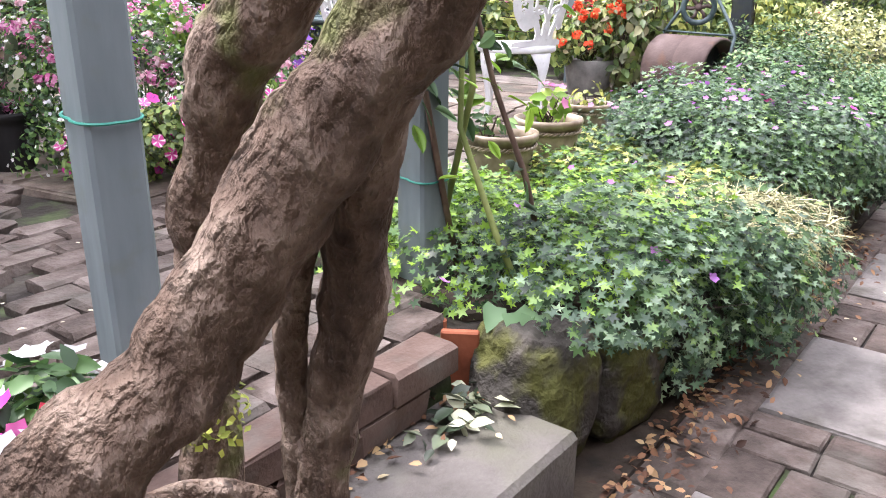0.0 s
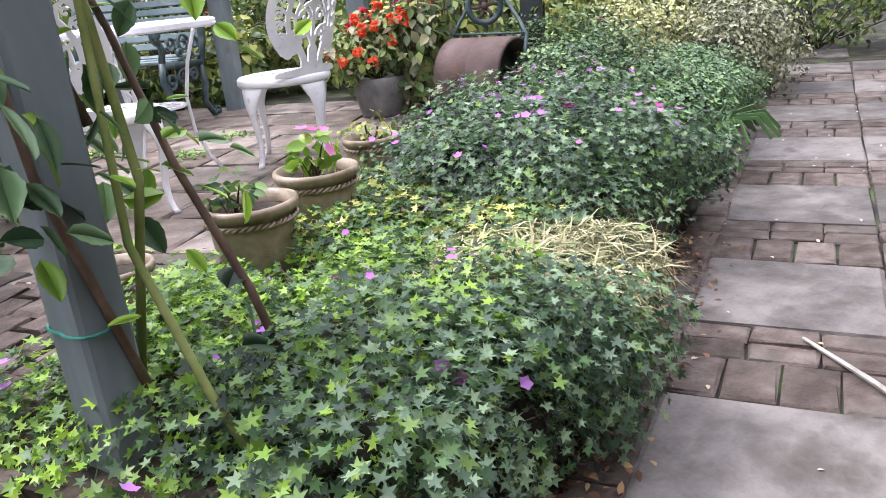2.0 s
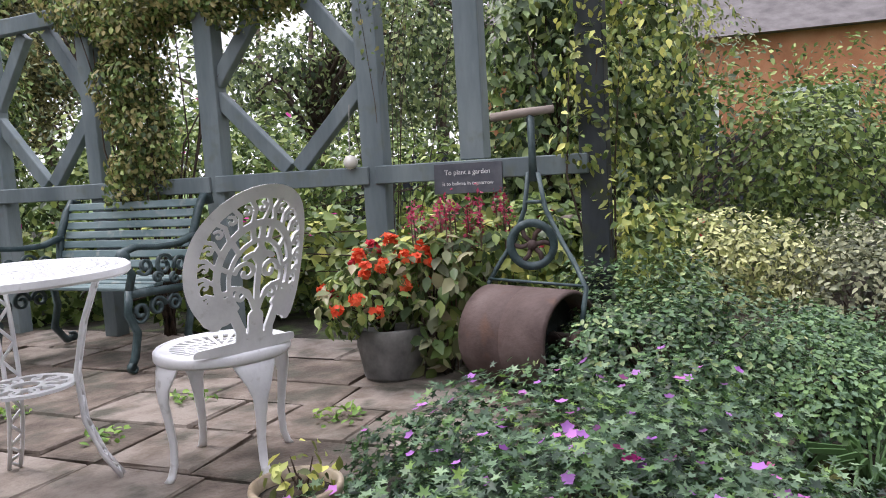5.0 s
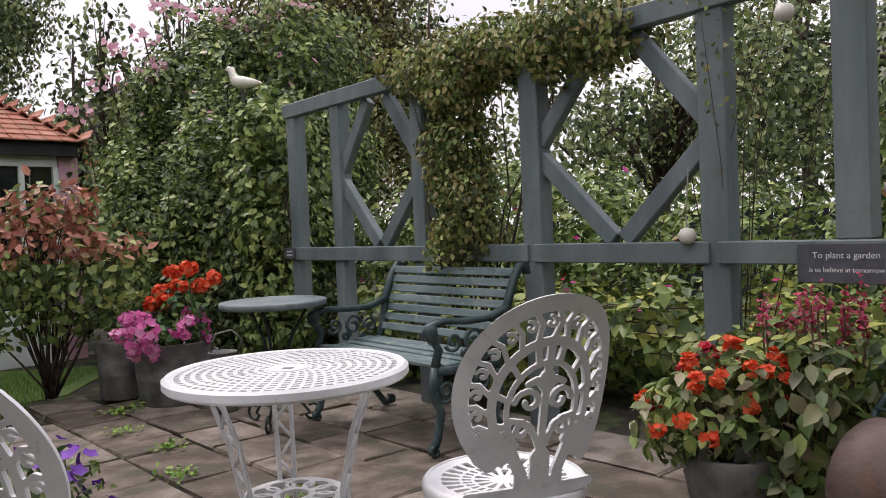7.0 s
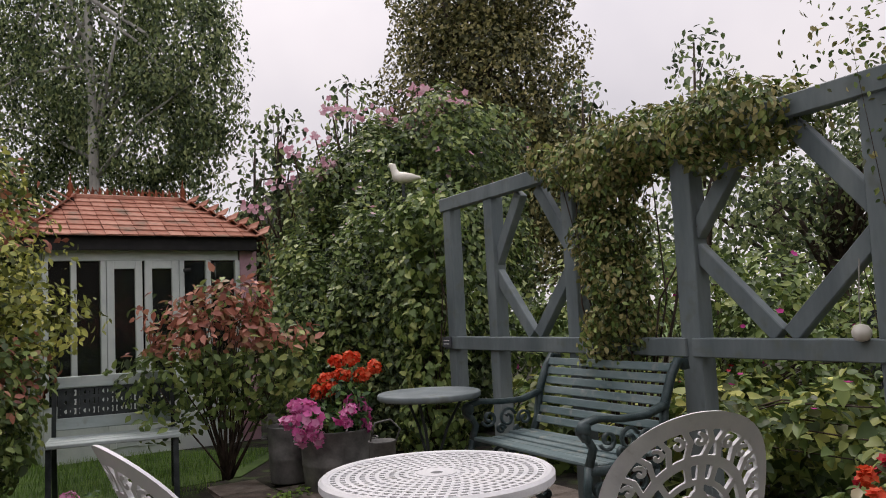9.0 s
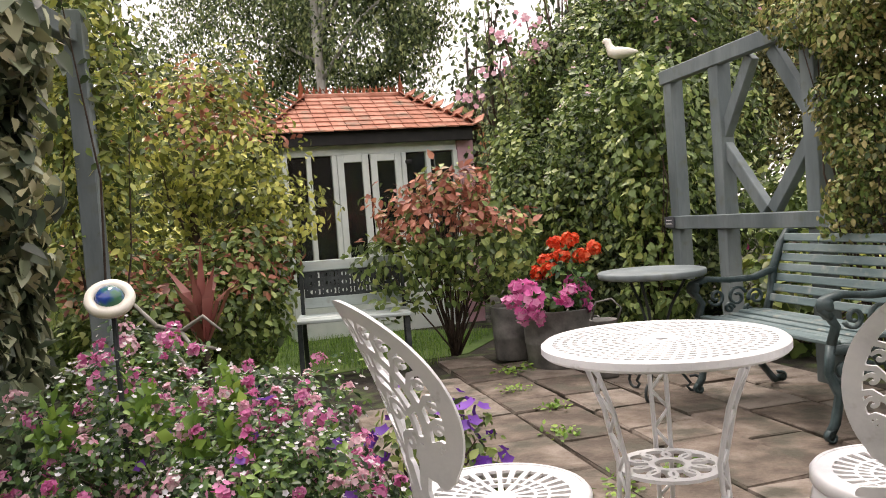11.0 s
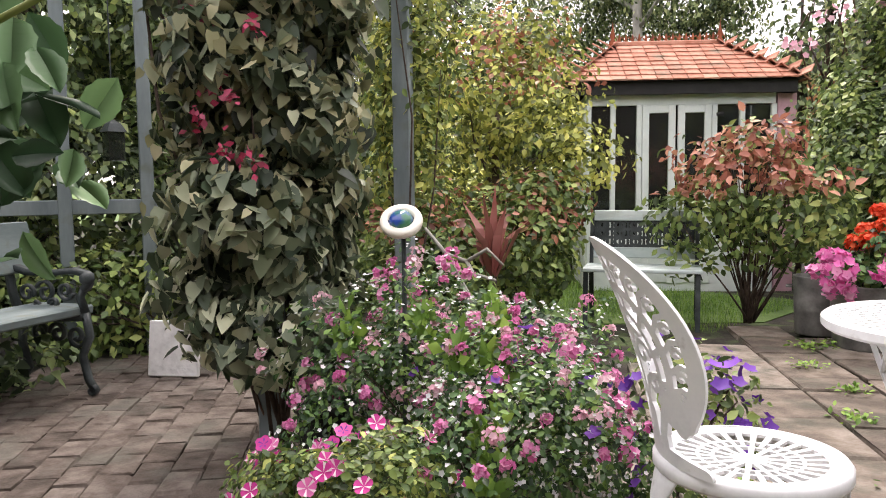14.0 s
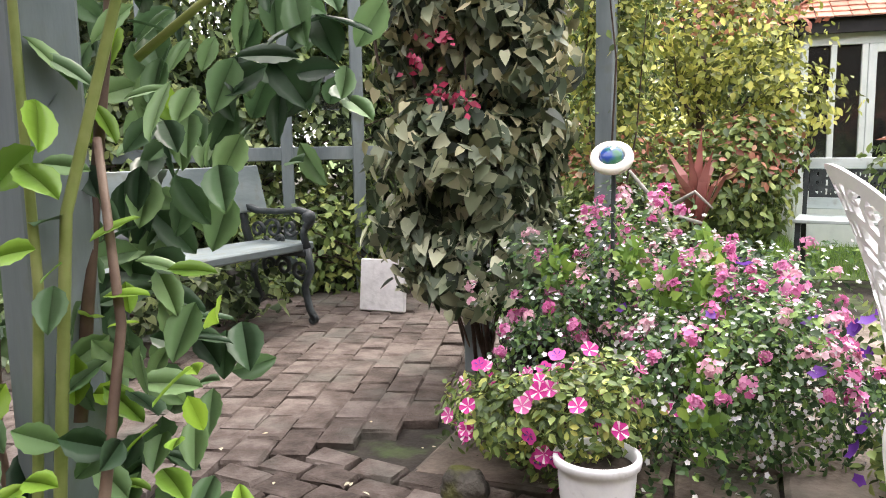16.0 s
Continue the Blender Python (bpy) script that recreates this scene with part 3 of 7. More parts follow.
# ---------------- ground, terrace, path ----------------
def sheet(name, rect, z, mat, label, category, depth=0.5, kind="structure"):
    """A slab of earth or paving bed with a top at z, given by its outline."""
    g = Geo()
    n = len(rect)
    g.add([(x, y, z) for x, y in rect] + [(x, y, z - depth) for x, y in rect], [tuple(range(n)), tuple(range(2 * n - 1, n - 1, -1))] + [(k, n + k, n + (k + 1) % n, (k + 1) % n) for k in range(n)])
    return tagged(g.obj(name, mat), label, category, kind=kind)


def xy(u, v):
    p = uvp(u, v)
    return (p.x, p.y)


ground = Geo().add([(-400, -400, PATH_Z - 0.05), (400, -400, PATH_Z - 0.05), (400, 400, PATH_Z - 0.05), (-400, 400, PATH_Z - 0.05)], [(0, 1, 2, 3)]).obj("ground", M["lawn_ground"])
tagged(ground, "green lawn and garden ground reaching to the horizon", "ground", kind="structure")
sheet("ground_terrace", [xy(-14, 1.23), xy(2.02, 1.23), xy(2.2, 1.17), xy(2.4, 1.02), xy(14, 1.02), xy(14, 26), xy(-14, 26)], -0.035, M["joint"], "raised garden terrace with sandy mossy joints", "terrace")
sheet("ground_bed", [xy(2.42, 1.04), xy(9.5, 1.04), xy(9.5, 1.95), xy(2.15, 1.95), xy(2.15, 1.25)], -0.012, M["soil"], "dark soil of the raised flower bed", "soil", 0.02)
sheet("road_bed", [xy(-4, -1.4), xy(30, -1.4), xy(30, 0.84), xy(-4, 0.84)], PATH_Z - 0.018, M["joint"], "sandy bed under the garden path", "path", 0.03)
sheet("ground_verge", [xy(1.25, 0.835), xy(10, 0.835), xy(10, 1.06), xy(1.25, 1.06)], PATH_Z + 0.004, M["soil"], "dark soil and leaf litter between path and stones", "soil", 0.03)
sheet("ground_soil_strip", [xy(0.0, 0.80), xy(1.25, 0.80), xy(1.25, 1.225), xy(0.0, 1.225)], -0.13, M["soil"], "dark soil below the twisted trunk", "soil", 0.3)

# unseen wall, added to block low sky light from behind the camera
WA, WB = uvp(-7, -1.95), uvp(12, -1.95)
blocker_south = Geo().box(pose((WA.x + WB.x) / 2, (WA.y + WB.y) / 2, 1.9, 0, 0, PATH_YAW), 19, 0.25, 4.6, 0.01).obj("wall_south", M["brick_red"])
tagged(blocker_south, "unseen plain brick wall added beyond the path to block low sky light", "wall", kind="structure")
# second unseen wall, added to shut out light behind the path's start
WA, WB = uvp(-3.6, -1.8), uvp(-3.6, 7)
blocker_west = Geo().box(pose((WA.x + WB.x) / 2, (WA.y + WB.y) / 2, 1.4, 0, 0, PATH_YAW + 90), 8.5, 0.25, 3.6, 0.01).obj("wall_west", M["brick_red"])
tagged(blocker_west, "unseen plain brick wall added behind the path's start to block sky light", "wall", kind="structure")
pavement = tagged(new("pavement_path"), "garden path of grey slabs between rows of brick", "path", kind="structure")
pavement_patio = tagged(new("pavement_patio"), "patio of worn stone flags and brick setts", "patio", kind="structure")


def piece_mesh(name, sx, sy, sz, mat, bev=0.006, warp=0.004, seed=0):
    """A worn paving piece, its top at z = 0."""
    rng = random.Random(seed)
    hx, hy = sx / 2, sy / 2
    j = lambda: rng.uniform(-warp, warp)
    vs = [(x * hx + j(), y * hy + j(), -sz) for x, y in ((-1, -1), (1, -1), (1, 1), (-1, 1))]
    vs += [(x * hx + j(), y * hy + j(), -bev + j() * 0.5) for x, y in ((-1, -1), (1, -1), (1, 1), (-1, 1))]
    vs += [(x * (hx - bev) + j(), y * (hy - bev) + j(), j() * 0.5) for x, y in ((-1, -1), (1, -1), (1, 1), (-1, 1))]
    fs = [(8, 9, 10, 11)] + [(a + k, a + (k + 1) % 4, a + 4 + (k + 1) % 4, a + 4 + k) for a in (0, 4) for k in range(4)]
    me = bpy.data.meshes.new(name)
    me.from_pydata(vs, [], fs)
    me.materials.append(mat)
    return me


# steps up from the path
def step_block(name, u0, u1, v0, v1, z0, z1, mat, label):
    g = Geo()
    c = uvp((u0 + u1) / 2, (v0 + v1) / 2, (z0 + z1) / 2)
    g.box(pose(c.x, c.y, c.z, 0, 0, PATH_YAW), u1 - u0, v1 - v0, z1 - z0, 0.014)
    return tagged(g.obj(name, mat), label, "step", kind="structure")


step_block("step_lower", 1.27, 2.07, 0.875, 1.2, PATH_Z - 0.05, -0.15, M["concrete"], "worn grey stone step with fallen leaves")
riser = tagged(new("step_upper"), "brick riser of the patio edge", "step", kind="structure")
for k in range(5):
    for row in range(2):
        p = uvp(1.04 + k * 0.214 - row * 0.1, 1.205, -0.02 - row * 0.072)
        me = piece_mesh("brick", 0.207, 0.1, 0.068, M["brick_red"], 0.008, 0.006, seed=k + 20 * row)
        o = new("brick", me)
        o.matrix_basis = pose(p.x, p.y, p.z + 0.02, 0, 0, PATH_YAW)
        o.parent = riser


# ---------------- trellis fence ----------------
TR = pose(2.03, 8.37, 0, 0, 0, FENCE_YAW)
fence = thing("trellis_fence", TR, "grey-green painted timber trellis fence with diagonal braces", "fence")


def beam(name, a, b, w, d, parent, mat, off=0.0):
    """A timber from a to b in its parent's own x-z plane, w wide and d deep."""
    ax, az = a
    bx, bz = b
    ln = math.hypot(bx - ax, bz - az)
    ang = math.degrees(math.atan2(bz - az, bx - ax))
    return Geo().box(pose((ax + bx) / 2, off, (az + bz) / 2, 0, -ang, 0), ln, d, w, 0.005).obj(name, mat, parent)


for s, lo, hi in ((0.0, 0.5, 2.0), (0.58, -0.1, 2.0), (1.46, 0.0, 2.0), (2.38, -0.1, 2.02), (3.42, -0.1, 2.06), (3.98, 0.975, 2.06), (4.58, -0.1, 2.3)):
    beam("post", (s, lo), (s, hi), 0.13 if s > 2 else 0.11, 0.10, fence, M["post_dark"] if s > 4.5 else M["post"])
for a, b in ((-0.08, 2.36), (2.4, 3.4), (3.44, 4.56)):
    beam("rail", (a, 0.925), (b, 0.925), 0.095, 0.07, fence, M["post"], -0.035)
for a, b in ((-0.08, 2.4), (2.4, 4.7)):
    beam("top_rail", (a, 1.995), (b, 2.03), 0.1, 0.07, fence, M["post"], -0.03)
for x0, x1 in ((0.60, 1.44), (2.42, 3.38)):
    mid = (x0 + x1) / 2
    for sx in (x0, x1):
        beam("brace", (sx, 1.42), (mid + (0.03 if sx > mid else -0.03), 0.985), 0.085, 0.06, fence, M["post"], 0.01)
        beam("brace", (sx, 1.5), (mid + (0.1 if sx > mid else -0.1), 1.95), 0.085, 0.06, fence, M["post"], 0.01)

sign = thing("slate_sign", TR @ pose(3.965, -0.085, 0.885), "dark slate sign with white painted words on the rail", "sign")
Geo().box(pose(0, 0, 0, -3, 0, 0), 0.36, 0.012, 0.15, 0.002).obj("board", M["slate"], sign)


def words(text, size, x, y, z, parent, mat, ry=0.0):
    cu = bpy.data.curves.new("lettering", "FONT")
    cu.body, cu.size, cu.align_x, cu.align_y, cu.extrude = text, size, "CENTER", "CENTER", 0.0006
    tmp = bpy.data.objects.new("lettering_source", cu)
    scene.collection.objects.link(tmp)
    me = bpy.data.meshes.new_from_object(tmp.evaluated_get(bpy.context.evaluated_depsgraph_get()))
    bpy.data.objects.remove(tmp)
    me.materials.clear()
    me.materials.append(mat)
    ob = new("lettering", me)
    ob.matrix_basis = pose(x, y, z, 90, ry, 0)
    ob.parent = parent
    return ob


words("To plant a garden", 0.034, 0.0, -0.0085, 0.03, sign, M["chalk"], 0)
words("is to believe in tomorrow", 0.026, 0.0, -0.0095, -0.025, sign, M["chalk"], 0)
small_sign = thing("small_slate_sign", TR @ pose(-0.03, -0.08, 0.93), "small dark slate label on the rail end", "sign")
Geo().box(Matrix(), 0.13, 0.01, 0.08, 0.002).obj("board", M["slate"], small_sign)
for z in (0.014, -0.012):
    Geo().box(pose(0, -0.006, z), 0.08, 0.002, 0.008, 0.0005).obj("writing_line", M["chalk"], small_sign)
for s, z, top in ((3.31, 1.0, 1.3), (3.76, 1.86, 2.0)):
    ball = thing("hanging_ball", TR @ pose(s, -0.09, z), "whitish fibre ball hanging on a string", "ornament", "hanging balls")
    Geo().lathe([(0.001, -0.037), (0.026, -0.03), (0.038, -0.009), (0.038, 0.009), (0.026, 0.03), (0.001, 0.037)], 14, Matrix(), 0.06).obj("ball", M["cream"], ball, True)
    Geo().tube([(0, 0, 0.034), (0.004, 0, (top - z) / 2), (0, 0.03, top - z)], 0.003, 5).obj("string", M["drift"], ball)


# ---------------- cast furniture ----------------
def spiral(cx, cy, r, turns, start, n=20, flip=1, tight=0.25):
    pts = []
    for k in range(n):
        t = k / (n - 1)
        a = radians(start) + flip * turns * 2 * math.pi * t
        rr = r * (1 - (1 - tight) * t)
        pts.append((cx + rr * math.cos(a), cy + rr * math.sin(a)))
    return pts


def arc(cx, cy, rx, ry, a0, a1, n=24):
    return [(cx + rx * math.cos(radians(a0 + (a1 - a0) * k / (n - 1))), cy + ry * math.sin(radians(a0 + (a1 - a0) * k / (n - 1)))) for k in range(n)]


def strokes(lines, A, B):
    """Signed distance on the grid (A, B) to a set of drawn strokes (points, width); negative inside."""
    F = np.full(A.shape, 9.0)
    for pts, w in lines:
        for (x0, y0), (x1, y1) in zip(pts[:-1], pts[1:]):
            dx, dy = x1 - x0, y1 - y0
            t = np.clip(((A - x0) * dx + (B - y0) * dy) / max(dx * dx + dy * dy, 1e-9), 0, 1)
            F = np.minimum(F, np.hypot(A - x0 - t * dx, B - y0 - t * dy) - w / 2)
    return F


def pierced(F, us, vs, th, place):
    """A pierced cast plate: solid where the field F is below zero, th thick; place maps (a, b, depth) into space."""
    g, ids = Geo(), {}

    def vert(key, a, b, side):
        k = (key, side)
        if k not in ids:
            ids[k] = len(g.v)
            g.v.append(tuple(place(a, b, th / 2 if side else -th / 2)))
        return ids[k]

    for i in range(len(us) - 1):
        for j in range(len(vs) - 1):
            cs = ((i, j), (i + 1, j), (i + 1, j + 1), (i, j + 1))
            f = [F[c] for c in cs]
            if min(f) >= 0:
                continue
            poly = []
            for k in range(4):
                c, d, fc, fd = cs[k], cs[(k + 1) % 4], f[k], f[(k + 1) % 4]
                if fc < 0:
                    poly.append((c, us[c[0]], vs[c[1]], False))
                if (fc < 0) != (fd < 0):
                    t = fc / (fc - fd)
                    poly.append(((min(c, d), max(c, d)), us[c[0]] + (us[d[0]] - us[c[0]]) * t, vs[c[1]] + (vs[d[1]] - vs[c[1]]) * t, True))
            top = [vert(p[0], p[1], p[2], True) for p in poly]
            bot = [vert(p[0], p[1], p[2], False) for p in poly]
            g.f.append(tuple(top))
            g.f.append(tuple(bot[::-1]))
            for k in range(len(poly)):
                m = (k + 1) % len(poly)
                if poly[k][3] and poly[m][3]:
                    g.f.append((top[m], top[k], bot[k], bot[m]))
    return g


def patio_chair(m):
    ch = thing("patio_chair", m, "white painted cast-metal patio chair with scrolled oval back", "chair", "white patio chairs")
    SZ = 0.405
    # seat: one pierced casting with a fan of slots, and its rolled rim
    us = np.linspace(-0.225, 0.225, 130)
    A, B = np.meshgrid(us, us, indexing="ij")
    R, TH = np.hypot(A, B), np.arctan2(B, A)
    ring = lambda r0, r1, n, bar: np.maximum(np.abs(R - (r0 + r1) / 2) - (r1 - r0) / 2, np.abs(np.mod(TH * n / (2 * math.pi), 1) - 0.5) * R * 2 * math.pi / n - (R * math.pi / n - bar / 2))
    holes = np.minimum(np.minimum(ring(0.122, 0.17, 28, 0.014), ring(0.088, 0.114, 28, 0.01)), ring(0.036, 0.08, 14, 0.013))
    pierced(np.maximum(R - 0.212, -holes), us, us, 0.008, lambda a, b, d: Vector((a, b, SZ + d - 0.012 * max(0, 1 - (a * a + b * b) / 0.045)))).obj("seat", M["white"], ch)
    Geo().lathe([(0.205, SZ + 0.006), (0.214, SZ + 0.006), (0.222, SZ - 0.004), (0.222, SZ - 0.026), (0.216, SZ - 0.034), (0.206, SZ - 0.03), (0.205, SZ + 0.006)], 56).obj("seat_rim", M["white"], ch, True)

    def bk(a, b, d):
        th, r = a / 0.3, 0.3 + d
        return Vector((r * math.sin(th), 0.093 - r * math.cos(th) - 0.14 * b - 0.36 * b * b, SZ + 0.004 + b))

    # back: rim with rolled lobes, a border of S-scrolls, an inner hoop and a branching stem
    L = [(arc(0, 0.275, 0.205, 0.222, -52, 232, 50), 0.04), (arc(0, 0.25, 0.128, 0.155, -58, 238, 44), 0.022), (arc(0, 0.235, 0.092, 0.118, -48, 228, 36), 0.013)]
    for k in range(15):
        a = -26 + 232 * k / 14
        c, q = math.cos(radians(a)), math.sin(radians(a))
        p0, p1 = (0.13 * c, 0.25 + 0.158 * q), (0.2 * c, 0.275 + 0.217 * q)
        mx, my = (p0[0] + p1[0]) / 2, (p0[1] + p1[1]) / 2
        f = 1 if a < 90 else -1
        L.append(([p0, (mx - f * q * 0.016, my + f * c * 0.016), p1], 0.012))
        L.append((spiral(mx + f * q * 0.012, my - f * c * 0.012, 0.016, 0.8, a, 10, f), 0.009))
    for k in range(8):
        a = -20 + 220 * k / 7
        c, q = math.cos(radians(a)), math.sin(radians(a))
        L.append(([(0.09 * c, 0.235 + 0.116 * q), (0.13 * c, 0.25 + 0.157 * q)], 0.014))
    for f in (1, -1):
        L += [([(f * 0.135, 0.125), (f * 0.105, 0.13), (f * 0.12, 0.15)], 0.07), ([(f * 0.05, 0.0), (f * 0.048, 0.07), (f * 0.075, 0.13), (f * 0.09, 0.17)], 0.03),
              (spiral(f * 0.04, 0.255, 0.034, 1.0, 90 - 90 * f, 16, f), 0.013), (spiral(f * 0.05, 0.18, 0.026, 0.9, 90 + 90 * f, 14, -f), 0.012),
              ([(0, 0.12), (f * 0.02, 0.17), (f * 0.05, 0.205), (f * 0.085, 0.21)], 0.014), ([(0, 0.28), (f * 0.025, 0.31), (f * 0.045, 0.3)], 0.016),
              ([(f * 0.02, 0.045), (f * 0.045, 0.06)], 0.014)]
    L += [([(0, 0.07), (0, 0.2), (0, 0.3), (0, 0.39)], 0.018), ([(0, 0.06), (0, 0.11)], 0.05), ([(0, 0.3), (0, 0.315)], 0.038), ([(-0.018, 0.0), (0, 0.065), (0.018, 0.0)], 0.012),
          ([(x / 100, 0.004 + 0.016 * math.cos(x / 11)) for x in range(-17, 18)], 0.04)]
    us, vs = np.linspace(-0.235, 0.235, 118), np.linspace(-0.02, 0.525, 136)
    A, B = np.meshgrid(us, vs, indexing="ij")
    F = np.maximum(strokes(L, A, B), -B)
    pierced(F, us, vs, 0.011, bk).obj("backrest", M["white"], ch)
    # legs: a broad lace-like shoulder that tapers into a bowed foot
    for a in (0, 90, 180, 270):
        prof = ((0.207, SZ - 0.02, 0.085, 0.006), (0.214, 0.35, 0.07, 0.008), (0.221, 0.305, 0.046, 0.011), (0.219, 0.26, 0.028, 0.013), (0.21, 0.2, 0.019, 0.013), (0.2, 0.12, 0.015, 0.012), (0.203, 0.05, 0.014, 0.012), (0.215, 0.014, 0.016, 0.013), (0.226, 0.0, 0.019, 0.014))
        vs2, fs = [], []
        for r, z, w, t in prof:
            for k in range(14):
                x, y = w * math.cos(2 * math.pi * k / 14), t * math.sin(2 * math.pi * k / 14)
                an = radians(a) + x / r
                vs2.append(((r + y) * math.cos(an), (r + y) * math.sin(an), z))
        for i in range(len(prof) - 1):
            for k in range(14):
                p, q = i * 14 + k, i * 14 + (k + 1) % 14
                fs.append((p, q, q + 14, p + 14))
        fs += [tuple(range(14))[::-1], tuple(range((len(prof) - 1) * 14, len(prof) * 14))]
        Geo().add(vs2, fs).obj("leg", M["white"], ch, True)
    return ch


chair_a = patio_chair(pose(1.9, 4.14, 0, 0, 0, -45))
chair_b = copy_thing(chair_a, pose(2.83, 4.43, 0, 0, 0, 13))

table = thing("patio_table", pose(2.252, 4.63, 0, 0, 0, 12), "round white cast-metal patio table with pierced top", "table")
g = Geo()
g.lathe([(0.318, 0.69), (0.32, 0.7), (0.335, 0.703), (0.345, 0.695), (0.345, 0.676), (0.337, 0.668), (0.32, 0.676), (0.318, 0.69)], 64)
g.lathe([(0.018, 0.69), (0.018, 0.699), (0.06, 0.701), (0.06, 0.688), (0.018, 0.69)], 32)
flat = lambda a, b, d: Vector((a, b, 0.694 + d))
rings = [0.062 + 0.0285 * k for k in range(10)]
for i, r in enumerate(rings):
    g.ribbon(arc(0, 0, r, r, 0, 360, 56), 0.013, 0.009, flat)
    if i:
        n = 16 + 5 * i
        for k in range(n):
            a = 2 * math.pi * (k + 0.5 * (i % 2)) / n
            c, s = math.cos(a), math.sin(a)
            g.ribbon([(rings[i - 1] * c, rings[i - 1] * s), (r * c, r * s)], 0.011, 0.008, flat)
g.obj("tabletop", M["white"], table)
for a in (90, 210, 330):
    lp = [(0.25, 0.68), (0.19, 0.52), (0.155, 0.36), (0.165, 0.2), (0.21, 0.08), (0.26, 0.0)]
    leg = Geo()
    for off in (-1, 1):
        leg.tube([pose(0, 0, 0, 0, 0, a) @ Vector((r, off * (0.018 + 0.012 * z), z)) for r, z in lp], 0.0075, 6)
    for k in range(14):
        t0, t1 = k / 14 * 4.99, (k + 1) / 14 * 4.99
        def at(t, off):
            i = int(t)
            w = t - i
            r, z = lp[i][0] * (1 - w) + lp[i + 1][0] * w, lp[i][1] * (1 - w) + lp[i + 1][1] * w
            return pose(0, 0, 0, 0, 0, a) @ Vector((r, off * (0.018 + 0.012 * z), z))
        f = 1 if k % 2 else -1
        leg.tube([at(t0, f), at(t1, -f)], 0.006, 5)
    leg.obj("leg", M["white"], table, True)
us = np.linspace(-0.155, 0.155, 110)
A, B = np.meshgrid(us, us, indexing="ij")
RR = np.hypot(A, B)
F = np.minimum(np.abs(RR - 0.139) - 0.011, np.abs(RR - 0.05) - 0.008)
for k in range(10):
    a = radians(36 * k)
    F = np.minimum(F, np.abs(np.hypot(A - 0.093 * math.cos(a), B - 0.093 * math.sin(a)) - 0.039) - 0.0055)
pierced(F, us, us, 0.01, lambda a, b, d: Vector((a, b, 0.33 + d))).obj("lower_shelf", M["white"], table)


def scroll_end(x, parent, mat, s=1.0):
    """A cast-iron bench end in the plane across the bench at x."""
    pl = lambda a, b, d: Vector((x + d, a, b))
    e = Geo()
    e.ribbon([(0.0, 0.42), (-0.02, 0.3), (0.03, 0.2), (0.0, 0.08), (-0.04, 0.02)], 0.03, 0.03, pl)
    e.ribbon([(0.0, 0.4), (0.2, 0.39), (0.42, 0.38)], 0.04, 0.03, pl)
    e.ribbon([(0.4, 0.38), (0.42, 0.25), (0.38, 0.12), (0.46, 0.02), (0.52, 0.03)], 0.032, 0.03, pl)
    e.ribbon([(0.42, 0.38), (0.47, 0.52), (0.49, 0.66), (0.55, 0.8), (0.6, 0.87), (0.64, 0.86), (0.645, 0.82)], 0.032, 0.035, pl)
    e.ribbon(spiral(-0.02, 0.025, 0.03, 1.1, 60, 16, 1), 0.014, 0.03, pl)
    e.ribbon(spiral(0.5, 0.035, 0.03, 1.1, 120, 16, -1), 0.014, 0.03, pl)
    e.ribbon(spiral(0.06, 0.3, 0.06, 1.4, 180, 26, 1), 0.016, 0.025, pl)
    e.ribbon(spiral(0.18, 0.31, 0.055, 1.4, 0, 26, 1), 0.015, 0.025, pl)
    e.ribbon(spiral(0.3, 0.31, 0.05, 1.4, 180, 26, -1), 0.015, 0.025, pl)
    e.obj("iron_end", mat, parent, True)
    a = Geo()
    a.ribbon([(0.5, 0.66), (0.36, 0.62), (0.2, 0.62), (0.06, 0.635), (-0.01, 0.62), (-0.03, 0.57), (0.0, 0.54)], 0.03, 0.045, pl)
    a.ribbon([(0.0, 0.42), (0.03, 0.5), (-0.01, 0.56)], 0.03, 0.03, pl)
    for cx, cz, r, st, f in ((0.12, 0.53, 0.05, 200, 1), (0.25, 0.52, 0.06, 20, 1), (0.37, 0.51, 0.05, 200, -1), (0.2, 0.46, 0.03, 0, 1), (0.32, 0.44, 0.03, 90, 1)):
        a.ribbon(spiral(cx, cz, r, 1.3, st, 22, f), 0.014, 0.02, pl)
    a.lathe([(0.001, -0.04), (0.03, -0.025), (0.038, 0.0), (0.028, 0.03), (0.001, 0.04)], 12, pose(x, -0.02, 0.595, 0, 20, 0), 0.1)
    a.obj("armrest", mat, parent, True)


def slat_bench(name, m, length, label, wood, iron, back_rows, seat_rows):
    b = thing(name, m, label, "bench")
    for x in (-length / 2 + 0.03, length / 2 - 0.03):
        scroll_end(x, b, iron)
    for k in range(seat_rows):
        Geo().box(pose(0, 0.0 + 0.43 * (k + 0.5) / seat_rows, 0.425 - 0.012 * math.sin(k)), length - 0.07, 0.055, 0.022, 0.005).obj("slat", wood, b)
    for k in range(back_rows):
        t = (k + 0.5) / back_rows
        Geo().box(pose(0, 0.445 + 0.13 * t + 0.02 * math.sin(t * 3), 0.47 + 0.39 * t, 75, 0, 0), length - 0.07, 0.044, 0.02, 0.004).obj("slat", wood, b)
    return b


slat_bench("garden_bench", pose(2.5, 6.46, 0, 0, 0, -56), 1.12, "blue-green slatted garden bench with cast-iron scroll ends", M["bench"], M["iron_green"], 7, 7)

